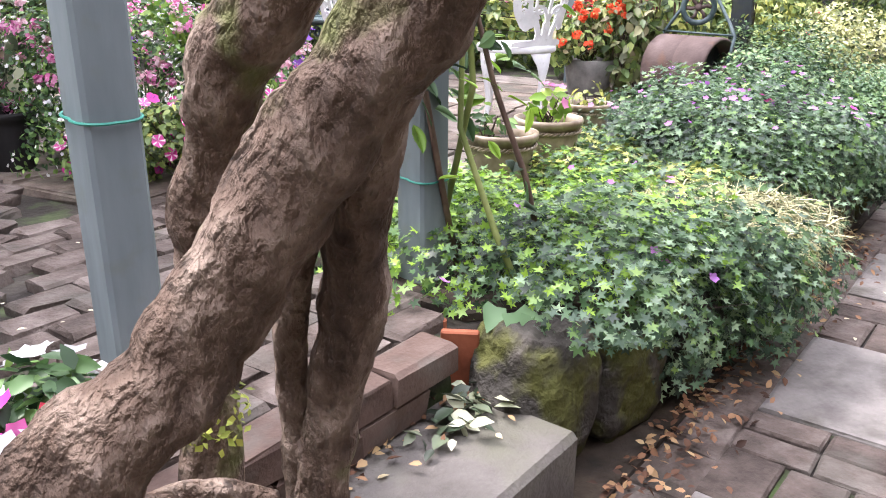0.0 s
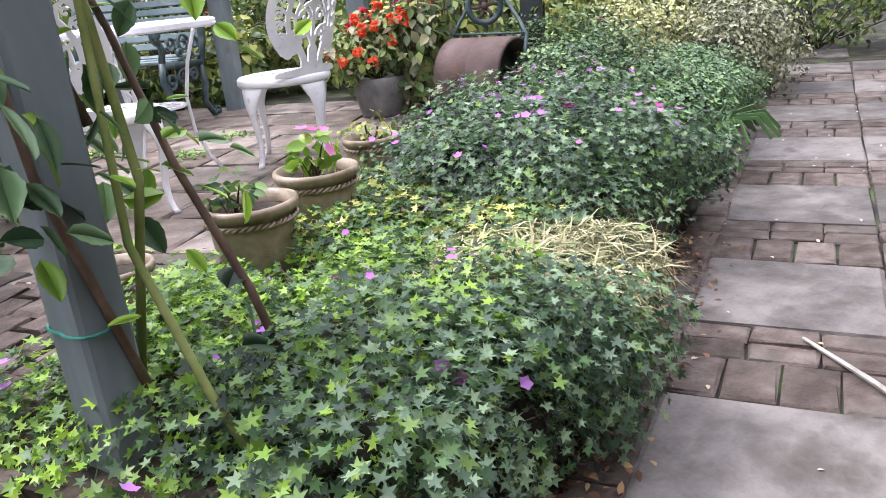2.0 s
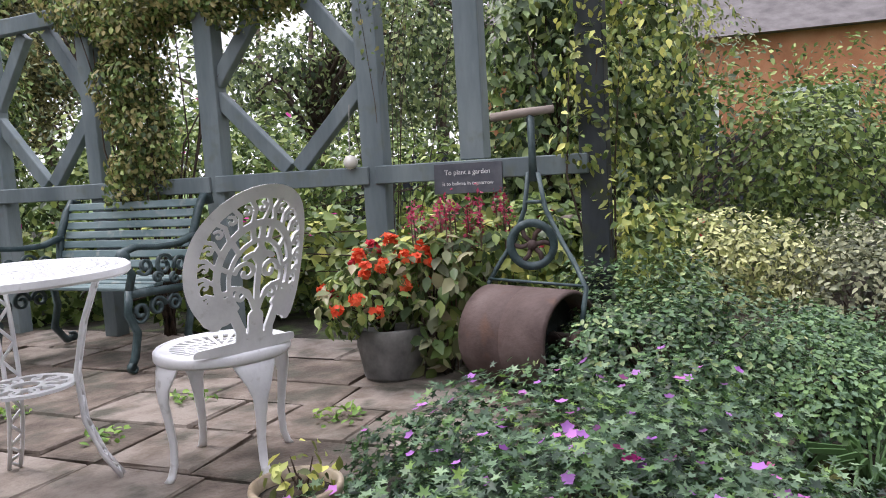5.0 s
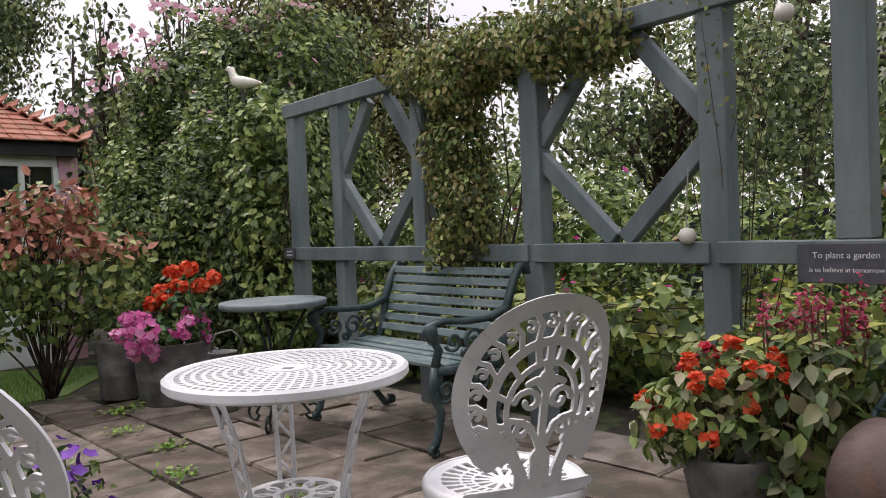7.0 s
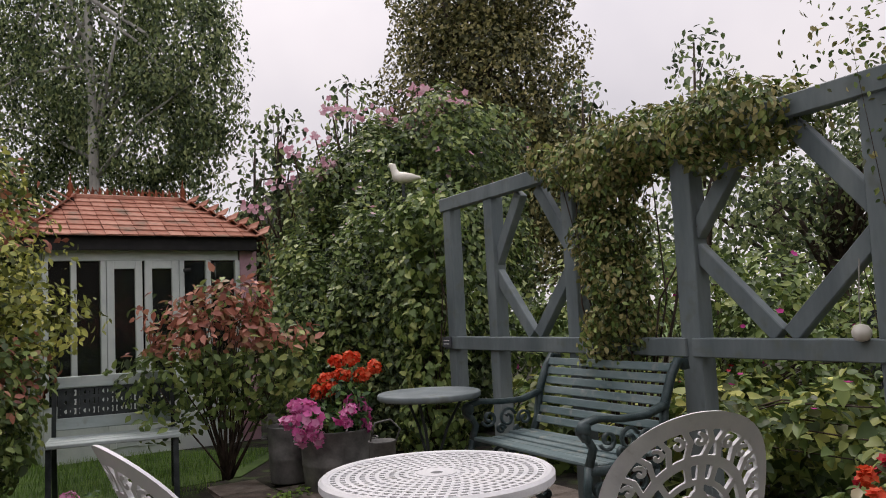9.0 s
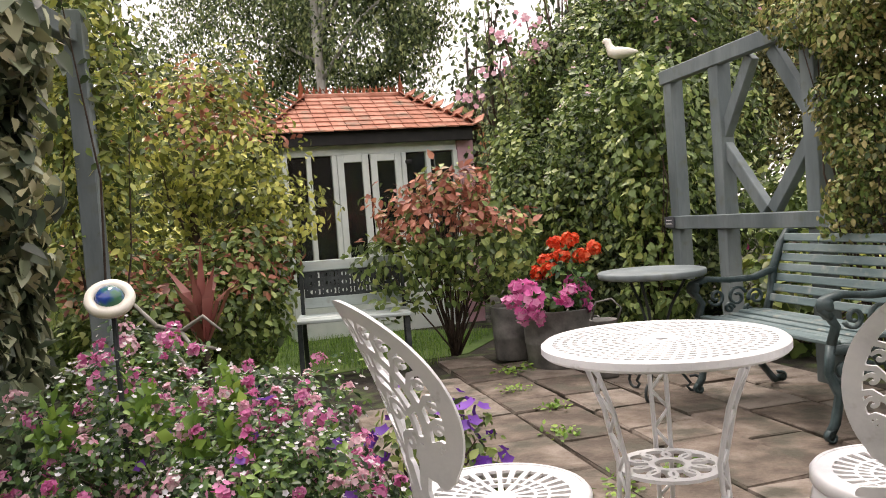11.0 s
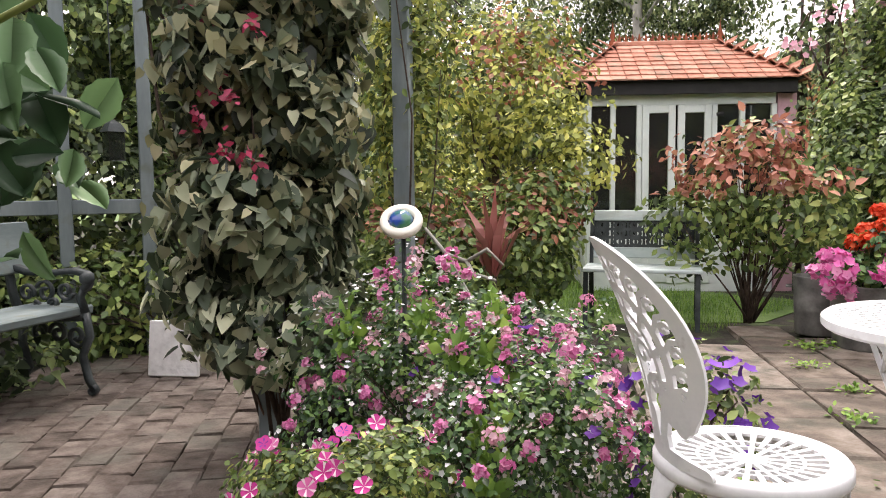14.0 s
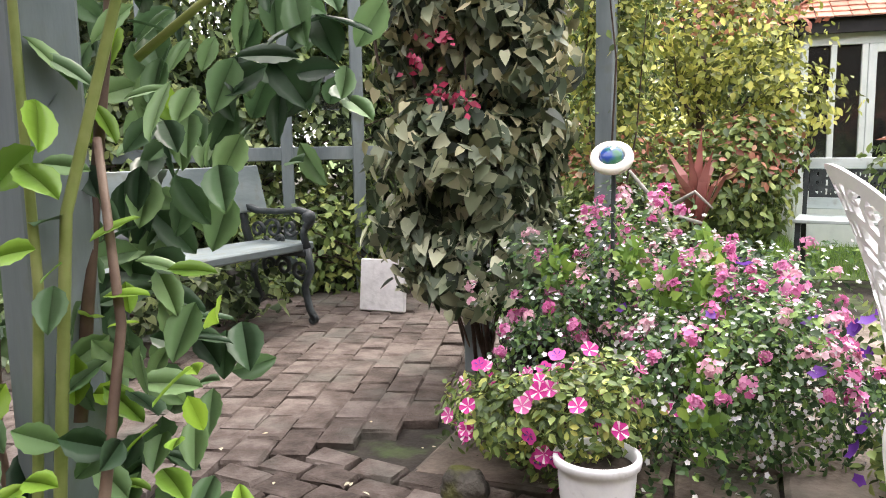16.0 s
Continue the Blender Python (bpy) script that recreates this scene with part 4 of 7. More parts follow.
# punched-back bench on the lawn edge
b2 = thing("iron_back_bench", pose(-0.27, 7.45, -0.035, 0, 0, 27), "small pale green bench with pierced black iron back", "bench")
for x in (-0.4, 0.4):
    e = Geo()
    pl = lambda a, b, d, x=x: Vector((x + d, a, b))
    e.ribbon([(0.02, 0.42), (0.0, 0.2), (-0.02, 0.0)], 0.035, 0.035, pl)
    e.ribbon([(0.4, 0.42), (0.42, 0.2), (0.46, 0.0)], 0.035, 0.035, pl)
    e.ribbon([(0.0, 0.42), (0.4, 0.41), (0.44, 0.6), (0.5, 0.86)], 0.035, 0.03, pl)
    e.obj("iron_end", M["iron"], b2)
for y in (0.02, 0.14, 0.26, 0.36):
    Geo().box(pose(0, y, 0.435), 0.86, 0.1, 0.026, 0.005).obj("slat", M["bench_pale"], b2)
for z, h in ((0.82, 0.085), (0.53, 0.085)):
    Geo().box(pose(0, 0.43 + (z - 0.5) * 0.22, z, 78, 0, 0), 0.78, h, 0.024, 0.005).obj("slat", M["bench_pale"], b2)
panel = Geo()
pn = lambda a, b, d: Vector((a, 0.44 + (b - 0.5) * 0.22 + d, b))
for r in range(4):
    panel.ribbon([(-0.38, 0.583 + 0.0645 * r), (0.38, 0.583 + 0.0645 * r)], 0.022, 0.014, pn)
for c in range(13):
    a = -0.37 + 0.74 * c / 12
    panel.ribbon([(a, 0.58), (a, 0.78)], 0.02, 0.012, pn)
for r in range(3):
    for c in range(6):
        cx, cz = -0.315 + 0.126 * c, 0.615 + 0.0645 * r
        panel.ribbon(arc(cx, cz, 0.035, 0.03, 0, 360, 16), 0.026, 0.013, pn)
panel.obj("pierced_panel", M["iron"], b2)

# broad-plank bench by the hedge
b3 = thing("plank_bench", pose(-1.12, 3.37, 0, 0, 0, 115.5), "pale blue plank bench with dark iron legs", "bench")
for x in (-0.58, 0.6):
    scroll_end(x, b3, M["iron"])
Geo().box(pose(0, 0.2, 0.43), 1.36, 0.36, 0.045, 0.008).obj("seat_plank", M["bench_blue"], b3)
Geo().box(pose(0.06, 0.47, 0.74, 76, 0, 0), 1.36, 0.27, 0.03, 0.006).obj("back_plank", M["bench_blue"], b3)

# grey side table with scroll feet
st = thing("side_table", pose(1.97, 6.86, 0), "round grey-green folding table on scrolled iron legs", "table")
Geo().lathe([(0.001, 0.672), (0.292, 0.672), (0.3, 0.68), (0.3, 0.702), (0.294, 0.708), (0.001, 0.71)], 48).obj("tabletop", M["post"], st, True)
for a in (20, 140, 260):
    pts = [(0.2, 0.67), (0.1, 0.5), (0.05, 0.36), (0.1, 0.16), (0.18, 0.05)] + [(0.2 + 0.045 * math.cos(radians(q)), 0.05 + 0.045 * math.sin(radians(q))) for q in range(200, 520, 40)]
    Geo().tube([pose(0, 0, 0, 0, 0, a) @ Vector((r, 0, z)) for r, z in pts], 0.009, 6).obj("leg", M["iron"], st, True)

# ---------------- garden roller ----------------
rl = thing("garden_roller", pose(4.13, 4.48, 0, 0, 0, -74), "old rusty iron garden roller with a tall handle", "roller")
RA = pose(0, 0, 0.21, 0, 90, 0)
Geo().lathe([(0.17, -0.212), (0.2, -0.222), (0.21, -0.21), (0.21, -0.004), (0.207, 0.0), (0.21, 0.004), (0.21, 0.21), (0.202, 0.222), (0.19, 0.222), (0.186, 0.1)], 56, RA).obj("drum", M["rust"], rl, True)
Geo().lathe([(0.188, 0.08), (0.188, 0.11), (0.001, 0.12)], 40, RA).obj("end_plate", M["iron"], rl)
Geo().lathe([(0.03, 0.1), (0.035, 0.235), (0.05, 0.24), (0.05, 0.27), (0.001, 0.28)], 16, RA).obj("hub", M["rust"], rl, True)
HX, HY = -0.06, 0.17
yk = Geo()
for x in (-0.25, 0.26):
    yk.tube([(x, 0, 0.21), (x, 0.03, 0.33), (x, 0.06, 0.42), (x * 0.8 + HX * 0.3, HY * 0.6, 0.5), (x * 0.5 + HX * 0.7, HY * 0.9, 0.6), (x * 0.22 + HX, HY, 0.74), (x * 0.1 + HX, HY, 0.9)], 0.011, 8)
yk.tube([(-0.25, 0.06, 0.435), (0.26, 0.06, 0.43)], 0.007, 6)
yk.tube([(HX - 0.05, HY, 0.77), (HX + 0.05, HY, 0.77)], 0.009, 6)
yk.obj("yoke", M["iron_green"], rl, True)
Geo().tube([(HX, HY, 0.86), (HX, HY, 1.0), (HX, HY, 1.17)], [0.02, 0.016, 0.018], 8).obj("shaft", M["iron_green"], rl, True)
Geo().tube([(HX - 0.17, HY - 0.06, 1.15), (HX - 0.05, HY - 0.02, 1.158), (HX + 0.1, HY + 0.03, 1.165)], [0.02, 0.021, 0.018], 10).obj("grip", M["wood_grey"], rl, True)
wl = Geo()
WM = pose(HX, HY - 0.03, 0.585, 90, 0, 30)
wl.lathe([(0.078, -0.014), (0.112, -0.016), (0.112, 0.016), (0.078, 0.014), (0.078, -0.014)], 36, WM)
wl.obj("wheel", M["iron_green"], rl, True, "dark cast-iron weight wheel")
sp = Geo().lathe([(0.001, -0.012), (0.022, -0.014), (0.022, 0.014), (0.001, 0.016)], 14, WM)
for k in range(6):
    c, q = math.cos(k * math.pi / 3), math.sin(k * math.pi / 3)
    sp.tube([WM @ Vector((0.015 * c, 0.015 * q, 0)), WM @ Vector((0.05 * c - 0.01 * q, 0.05 * q + 0.01 * c, 0)), WM @ Vector((0.082 * c, 0.082 * q, 0))], 0.011, 6)
sp.obj("wheel_spoke", M["rust"], rl, True, "rusty spokes of the weight wheel")


# ---------------- pots and tubs ----------------
def pot(name, x, y, r, h, label, mat, rope=True, z=0.0, soil=True, cat="plant pot"):
    p = thing(name, pose(x, y, z), label, cat)
    Geo().lathe([(r * 0.62, 0), (r * 0.72, 0.02), (r * 0.86, h * 0.45), (r * 0.9, h * 0.75), (r * 0.9, h * 0.85), (r, h * 0.88), (r * 1.02, h * 0.95), (r, h), (r * 0.9, h), (r * 0.86, h * 0.85), (r * 0.85, h * 0.8)], 40, Matrix(), 0.006).obj("body", mat, p, True)
    if rope:
        for ph in (0, math.pi):
            pts = [((r * 0.925 + 0.005 * math.cos(a * 20 + ph)) * math.cos(a), (r * 0.925 + 0.005 * math.cos(a * 20 + ph)) * math.sin(a), h * 0.78 + 0.005 * math.sin(a * 20 + ph)) for a in [2 * math.pi * k / 160 for k in range(161)]]
            Geo().tube(pts, 0.005, 5).obj("rope_band", mat, p, True)
    if soil:
        vs = Geo().lathe([(r * 0.855, h * 0.84), (r * 0.6, h * 0.87), (r * 0.3, h * 0.86), (0.001, h * 0.88)], 24)
        vs.obj("compost", M["soil"], p, True)
    return p


def pot_plant(name, x, y, z, r, n, size, mat, label, flowers=()):
    return shrub(name, [(x, y, z, r, r, r * 0.9)], n, size, "simple", mat, label, (x, y, z - r), "potted plant", flowers, 0.3, zmin=z - r, shell=0.8, stems=7, stem_r=0.004)


pot("glazed_pot", 2.295, 3.23, 0.14, 0.225, "brown glazed stoneware pot with a rope band", M["pot"])
pot_plant("potted_flower", 2.295, 3.23, 0.27, 0.085, 70, 0.06, M["fresh"], "young green plant with a pink flower in the pot", (("flowers", M["pink_f"], 12, 0.05, 0.4),))
pot("glazed_pot", 1.97, 3.04, 0.138, 0.225, "low brown glazed pot with a rope band and gritty compost", M["pot"])
pot_plant("potted_seedling", 1.93, 3.06, 0.25, 0.07, 60, 0.045, M["geranium"], "small leggy green plant in gritty compost")
pot("glazed_pot", 2.77, 3.63, 0.115, 0.2, "small pale glazed pot half hidden by foliage", M["pot"])
pot_plant("potted_seedling", 2.79, 3.65, 0.22, 0.09, 70, 0.04, M["yellow_green"], "thin green plant in a pale pot")
pot("glazed_pot", 1.56, 3.0, 0.1, 0.16, "small brown pot among geranium leaves", M["pot"])


# ---------------- tubs of flowers ----------------
def zinc_tub(x, y, r, h, label):
    p = thing("zinc_tub", pose(x, y, 0), label, "tub")
    Geo().lathe([(r * 0.86, 0), (r * 0.88, 0.01), (r * 0.93, h * 0.4), (r * 0.95, h * 0.42), (r * 0.94, h * 0.45), (r * 0.98, h * 0.95), (r, h * 0.98), (r, h), (r * 0.95, h), (r * 0.93, h * 0.9), (0.001, h * 0.9)], 40).obj("body", M["zinc"], p, True)
    for a in (10, 190):
        Geo().tube([pose(0, 0, 0, 0, 0, a) @ Vector((r * 0.98 + o, y2, h * 0.8)) for o, y2 in ((0, -0.06), (0.035, -0.05), (0.045, 0), (0.035, 0.05), (0, 0.06))], 0.007, 6).obj("handle", M["zinc"], p, True)
    return p


zinc_tub(1.2, 7.72, 0.25, 0.4, "dull grey zinc tub of pink and orange flowers")
zinc_tub(0.8, 7.95, 0.16, 0.4, "tall narrow grey zinc drum on the patio")
tubful = shrub("flowering_plants", [(1.2, 7.7, 0.46, 0.26, 0.26, 0.16), (1.28, 7.7, 0.62, 0.2, 0.2, 0.16)], 900, 0.06, "simple", M["geranium"], "pink petunias and orange geraniums in the zinc tub", (1.2, 7.72, 0.36), "flowers",
      shell=0.6, seed=5)
flower_heads("petunia_blossom", [(1.16, 7.62, 0.46, 0.3, 0.24, 0.15)], 40, 9, 0.05, 0.06, M["tub_pink"], tubful, 0.3, 0.95, 5)
for k, (dx, dy, dz) in enumerate(((0.02, 0.05, 0.86), (0.14, 0.0, 0.88), (-0.04, 0.0, 0.74), (0.08, -0.05, 0.77), (0.2, 0.0, 0.76), (-0.1, -0.05, 0.66), (0.28, 0.05, 0.8), (0.0, -0.1, 0.68))):
    z = new("geranium_head")
    z.matrix_basis = pose(1.2 + dx, 7.7 + dy, dz)
    z.parent = tubful
    P, N = spread([(0, 0, 0, 0.062, 0.062, 0.05)], 50, 0.3, 0.3, 0.4, rough=0.1)
    cloud("petals", P, N, 0.042, "flower", M["orange_f"], z, 0.0)
    Geo().tube([(0, 0, 0), (-dx * 0.3, -dy * 0.3, -0.15), (-dx * 0.6, -dy * 0.6, 0.42 - dz)], 0.004, 5).obj("stalk", M["stem"], z)
can = thing("metal_mug", pose(1.6, 7.3, 0), "grey metal jug with wire handle beside the tub", "jug")
Geo().lathe([(0.07, 0), (0.085, 0.02), (0.085, 0.36), (0.09, 0.37), (0.08, 0.37), (0.078, 0.05), (0.001, 0.045)], 24).obj("body", M["zinc"], can, True)
Geo().tube([(0.08, 0, 0.34), (0.12, 0, 0.44), (0.06, 0, 0.5), (-0.04, 0, 0.48), (-0.08, 0, 0.35)], 0.006, 6).obj("handle", M["zinc"], can, True)

otub = thing("zinc_tub", pose(3.76, 5.03, 0), "pale grey tub full of orange-red begonias", "tub")
Geo().lathe([(0.13, 0), (0.138, 0.02), (0.158, 0.14), (0.163, 0.155), (0.16, 0.18), (0.172, 0.232), (0.164, 0.24), (0.15, 0.22), (0.001, 0.2)], 40).obj("body", M["zinc"], otub, True)
BEG = [(3.66, 5.0, 0.42, 0.2, 0.2, 0.16), (3.54, 5.05, 0.36, 0.13, 0.14, 0.13), (3.76, 4.96, 0.5, 0.18, 0.18, 0.15)]
beg = shrub("begonia_plants", BEG, 900, 0.06, "simple", M["hedge_mid"], "bushy begonias with orange-red flowers in the tub", (3.74, 5.03, 0.2), "flowers", shell=0.8, hang=0.7, zmin=0.2, stems=26, stem_r=0.006, second=(0.4, M["azalea"], 0.1), seed=8)
flower_heads("orange_blossom", BEG, 36, 12, 0.03, 0.036, M["orange_f"], beg, 0.26, 0.8, 8)
flower_heads("red_blossom", BEG, 12, 8, 0.026, 0.045, M["red_f"], beg, 0.22, 0.9, 9)
shrub("coleus_plants", [(3.94, 4.86, 0.38, 0.17, 0.16, 0.24), (4.02, 4.95, 0.52, 0.2, 0.18, 0.16), (3.86, 4.84, 0.22, 0.13, 0.12, 0.16)], 420, 0.085, "simple", M["hedge_mid"], "leafy plants with broad pale green leaves by the roller", (3.95, 4.9, 0), "plants", shell=0.8, hang=0.9, zmin=0.03, stems=16, second=(0.6, M["azalea"], 0.0), seed=10)
shrub("amaranth", [(4.05, 5.2, 0.45, 0.35, 0.3, 0.26), (4.25, 5.0, 0.48, 0.3, 0.28, 0.26)], 1300, 0.075, "simple", M["hedge_mid"], "leafy plants with dark red plumes behind the tub", (4.1, 5.1, 0), "plants", shell=0.8, hang=0.5, second=(0.4, M["yellow_green"], 0.4), seed=9)
plumes = thing("red_plumes", Matrix(), "upright dark red flower plumes behind the begonias", "flowers")
for k in range(26):
    x, y = 3.8 + 0.6 * RNG.random(), 5.35 - 0.5 * RNG.random()
    h = 0.6 + 0.2 * RNG.random()
    P = np.array([(x, y, h)]) + RNG.normal(size=(26, 3)) * (0.01, 0.01, 0.04)
    cloud("plume", P, RNG.normal(size=(26, 3)), 0.024, "small", M["crimson_f"], plumes, 0.0)
    Geo().tube([(x, y, h), (x + 0.01, y, h * 0.5), (x, y, 0.0)], 0.004, 5).obj("stalk", M["stem_red"], plumes)

# ---------------- summer house ----------------
SH = pose(-1.02, 9.5, -0.05, 0, 0, 39) @ Matrix.Diagonal((0.9, 0.9, 0.97, 1))
shed = thing("summer_house", SH, "pale green summer house with orange tiled hipped roof", "shed")
W, D, H = 2.0, 1.7, 2.02
for x0, x1, z0, z1 in ((-1.0, 1.0, 0, 0.55), (-1.0, 1.0, 1.9, H)):
    Geo().box(pose((x0 + x1) / 2, 0.03, (z0 + z1) / 2), x1 - x0, 0.06, z1 - z0, 0.004).obj("wall", M["shed"], shed)
for x in (-0.98, -0.72, -0.44, 0.36, 0.65, 0.98):
    Geo().box(pose(x, 0.02, 1.22), 0.055, 0.07, 1.36, 0.005).obj("mullion", M["shed"], shed)
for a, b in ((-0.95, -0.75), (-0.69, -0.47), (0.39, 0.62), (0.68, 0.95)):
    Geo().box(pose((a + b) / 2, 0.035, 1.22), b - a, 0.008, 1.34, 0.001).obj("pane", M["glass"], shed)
for x0 in (-0.41, -0.03):
    door = Geo()
    for a in (x0 + 0.04, x0 + 0.32):
        door.box(pose(a, 0.01, 1.0), 0.075, 0.05, 1.8, 0.005)
    for z, h in ((1.86, 0.08), (0.36, 0.5)):
        door.box(pose(x0 + 0.18, 0.012, z), 0.21, 0.045, h, 0.005)
    dob = door.obj("door", M["shed"], shed)
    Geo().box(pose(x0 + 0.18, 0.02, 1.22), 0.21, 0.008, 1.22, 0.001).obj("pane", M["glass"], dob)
# black hook on the front beside the doors, gives no light
Geo().tube([(0.42, -0.03, 1.8), (0.42, -0.09, 1.8), (0.36, -0.09, 1.79)], 0.02, 8).obj("wall_hook", M["black"], shed)
Geo().box(pose(1.12, 0.05, 1.0), 0.2, 0.06, 2.0, 0.004).obj("wall", M["pink"], shed, label="pink painted wall panel")
Geo().box(pose(0.99, 0.86, 1.0), 0.06, 1.6, 2.02, 0.004).obj("wall", M["pink"], shed, label="pink painted side wall")
Geo().box(pose(-0.99, 0.86, 1.0), 0.06, 1.6, 2.02, 0.004).obj("wall", M["shed"], shed)
# back wall coloured black for the shade of the room behind the windows
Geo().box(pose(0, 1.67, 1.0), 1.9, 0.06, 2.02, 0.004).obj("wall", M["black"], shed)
Geo().box(pose(0, 0.85, 0.02), 1.9, 1.6, 0.04, 0.004).obj("floor_board", M["wood_grey"], shed)
for y, sx, sy in ((-0.1, 2.36, 0.03), (1.8, 2.36, 0.03)):
    Geo().box(pose(0, y, 2.06), sx, sy, 0.13, 0.004).obj("fascia", M["black"], shed)
for x in (-1.17, 1.17):
    Geo().box(pose(x, 0.85, 2.06), 0.03, 1.87, 0.13, 0.004).obj("fascia", M["black"], shed)
EX, EY0, EY1, RX, RZ, EZ = 1.24, -0.17, 1.87, 0.62, 2.62, 2.125
Geo().add([(-EX, EY0, EZ), (EX, EY0, EZ), (EX, EY1, EZ), (-EX, EY1, EZ), (-RX, 0.85, RZ), (RX, 0.85, RZ)], [(0, 1, 5, 4), (1, 2, 5), (2, 3, 4, 5), (3, 0, 4), (3, 2, 1, 0)]).obj("roof", M["black"], shed)
roof_slope = Geo().box(pose(0, 0.85, RZ + 0.02), 2 * RX, 0.1, 0.05, 0.01).obj("ridge", M["roof"], shed)
tile_mesh = [piece_mesh("roof_tile", 0.155, 0.2, 0.014, M["roof"], 0.004, 0.005, s) for s in range(5)]
slope = math.degrees(math.atan2(RZ - EZ, 0.85 - EY0))
for row in range(8):
    t = row / 8
    y, z, half = EY0 + (0.85 - EY0) * t, EZ + (RZ - EZ) * t, EX + (RX - EX) * t
    n = int(2 * half / 0.16)
    for k in range(n):
        x = (k - (n - 1) / 2) * 0.16 + (0.04 if row % 2 else -0.04)
        if abs(x) > half - 0.05:
            continue
        o = new("roof_tile", RNG.choice(tile_mesh))
        o.matrix_basis = pose(x, y + 0.06, z + 0.052, slope - 5, 0, RNG.uniform(-1.2, 1.2))
        o.parent = shed
for sx in (-1, 1):
    for row in range(8):
        t = row / 8
        x, z, half = EX + (RX - EX) * t, EZ + (RZ - EZ) * t, 1.02 * (1 - t)
        for k in range(int(2 * half / 0.16)):
            o = new("roof_tile", RNG.choice(tile_mesh))
            o.matrix_basis = pose(sx * (x - 0.04), 0.85 + (k + 0.5) * 0.16 - half, z + 0.05, 0, 0, 90 * sx) @ pose(0, 0, 0, 36, 0, 0)
            o.parent = shed
        o = new("roof_tile", tile_mesh[0])
        o.matrix_basis = pose(sx * x, EY0 + (0.85 - EY0) * t + 0.03, z + 0.075, slope, -sx * 18, -sx * 38)
        o.parent = shed
crest = Geo()
for k in range(17):
    x = -RX + 2 * RX * k / 16
    crest.tube([(x, 0.85, RZ + 0.03), (x, 0.85, RZ + 0.09), (x, 0.85, RZ + 0.13)], [0.02, 0.014, 0.003], 6)
    crest.tube([(x, 0.85, RZ + 0.07), (x + 0.035, 0.85, RZ + 0.1), (x + 0.06, 0.85, RZ + 0.06)], 0.007, 5)
crest.obj("ridge_crest", M["terracotta"], shed)
for x in (-RX, RX):
    Geo().lathe([(0.03, RZ), (0.045, RZ + 0.03), (0.02, RZ + 0.08), (0.035, RZ + 0.11), (0.012, RZ + 0.18), (0.001, RZ + 0.27)], 10, Matrix.Translation((x, 0.85, 0))).obj("finial", M["terracotta"], shed, True)

# ---------------- foreground timber and trunk ----------------
for x, y, lean, hh in ((1.36, 2.365, (0.0, 0.0), 2.5), (0.6, 2.03, (0.0, 0.0), 2.5)):
    p = thing("pergola_post", pose(x, y, 0, -lean[1] * 30, lean[0] * 60, 20), "grey-green painted square timber post of the pergola", "post", "pergola posts")
    Geo().box(pose(0, 0, hh / 2 - 0.05), 0.1, 0.1, hh, 0.008).obj("post", M["post"], p)
    for z in (0.53,) if x < 1 else (0.27,):
        Geo().tube([(0.054 * math.cos(a) * 1.05 + 0.012 * math.cos(a) * abs(math.sin(2 * a)), 0.054 * math.sin(a) * 1.05 + 0.012 * math.sin(a) * abs(math.sin(2 * a)), z + 0.006 * math.sin(a)) for a in [k * math.pi / 12 for k in range(25)]], 0.003, 5).obj("twine", M["wire"], p)

trunk = thing("twisted_trunk", Matrix(), "gnarled leaning brown climber trunk by the steps", "tree trunk")


def limb(name, pts, rads, seed, n=18):
    """A knotty limb through a few points."""
    P = [Vector(p) for p in pts]
    out, rr = [], []
    for i in range(len(P) - 1):
        p0, p1, p2, p3 = P[max(i - 1, 0)], P[i], P[i + 1], P[min(i + 2, len(P) - 1)]
        for k in range(12):
            t = k / 12
            out.append(0.5 * ((2 * p1) + (p2 - p0) * t + (2 * p0 - 5 * p1 + 4 * p2 - p3) * t * t + (3 * p1 - p0 - 3 * p2 + p3) * t ** 3))
            rr.append(rads[i] * (1 - t) + rads[i + 1] * t)
    out.append(P[-1])
    rr.append(rads[-1])
    return Geo().tube(out, rr, n, True, 0.24, seed).obj(name, M["bark"], trunk, True)


limb("trunk", [(0.33, 1.15, -0.16), (0.43, 1.15, 0.2), (0.512, 1.136, 0.373), (0.62, 1.147, 0.476), (0.717, 1.12, 0.633), (0.791, 1.067, 0.75), (0.848, 1.022, 0.87), (0.88, 1.0, 1.2), (0.86, 1.05, 1.9)], [0.07, 0.058, 0.05, 0.046, 0.044, 0.043, 0.04, 0.045, 0.04], 1, 26)
limb("limb", [(0.78, 1.1, 0.69), (0.77, 1.16, 0.58), (0.779, 1.198, 0.467), (0.766, 1.236, 0.351), (0.752, 1.25, 0.2), (0.757, 1.249, -0.14)], [0.03, 0.032, 0.034, 0.03, 0.03, 0.05], 4, 22)
limb("limb", [(0.745, 1.17, 0.6), (0.723, 1.216, 0.47), (0.727, 1.254, 0.365), (0.735, 1.27, 0.2), (0.72, 1.26, -0.14)], [0.013, 0.015, 0.017, 0.02, 0.03], 6, 14)
limb("limb", [(0.80, 1.25, 1.3), (0.754, 1.29, 0.804), (0.703, 1.348, 0.68), (0.697, 1.387, 0.593), (0.667, 1.409, 0.501), (0.667, 1.421, 0.386), (0.64, 1.4, -0.1)], [0.03, 0.04, 0.042, 0.036, 0.03, 0.028, 0.05], 8, 22)
limb("limb", [(0.5, 1.13, 0.3), (0.6, 1.25, 0.26), (0.7, 1.26, 0.22)], [0.02, 0.02, 0.016], 11, 12)
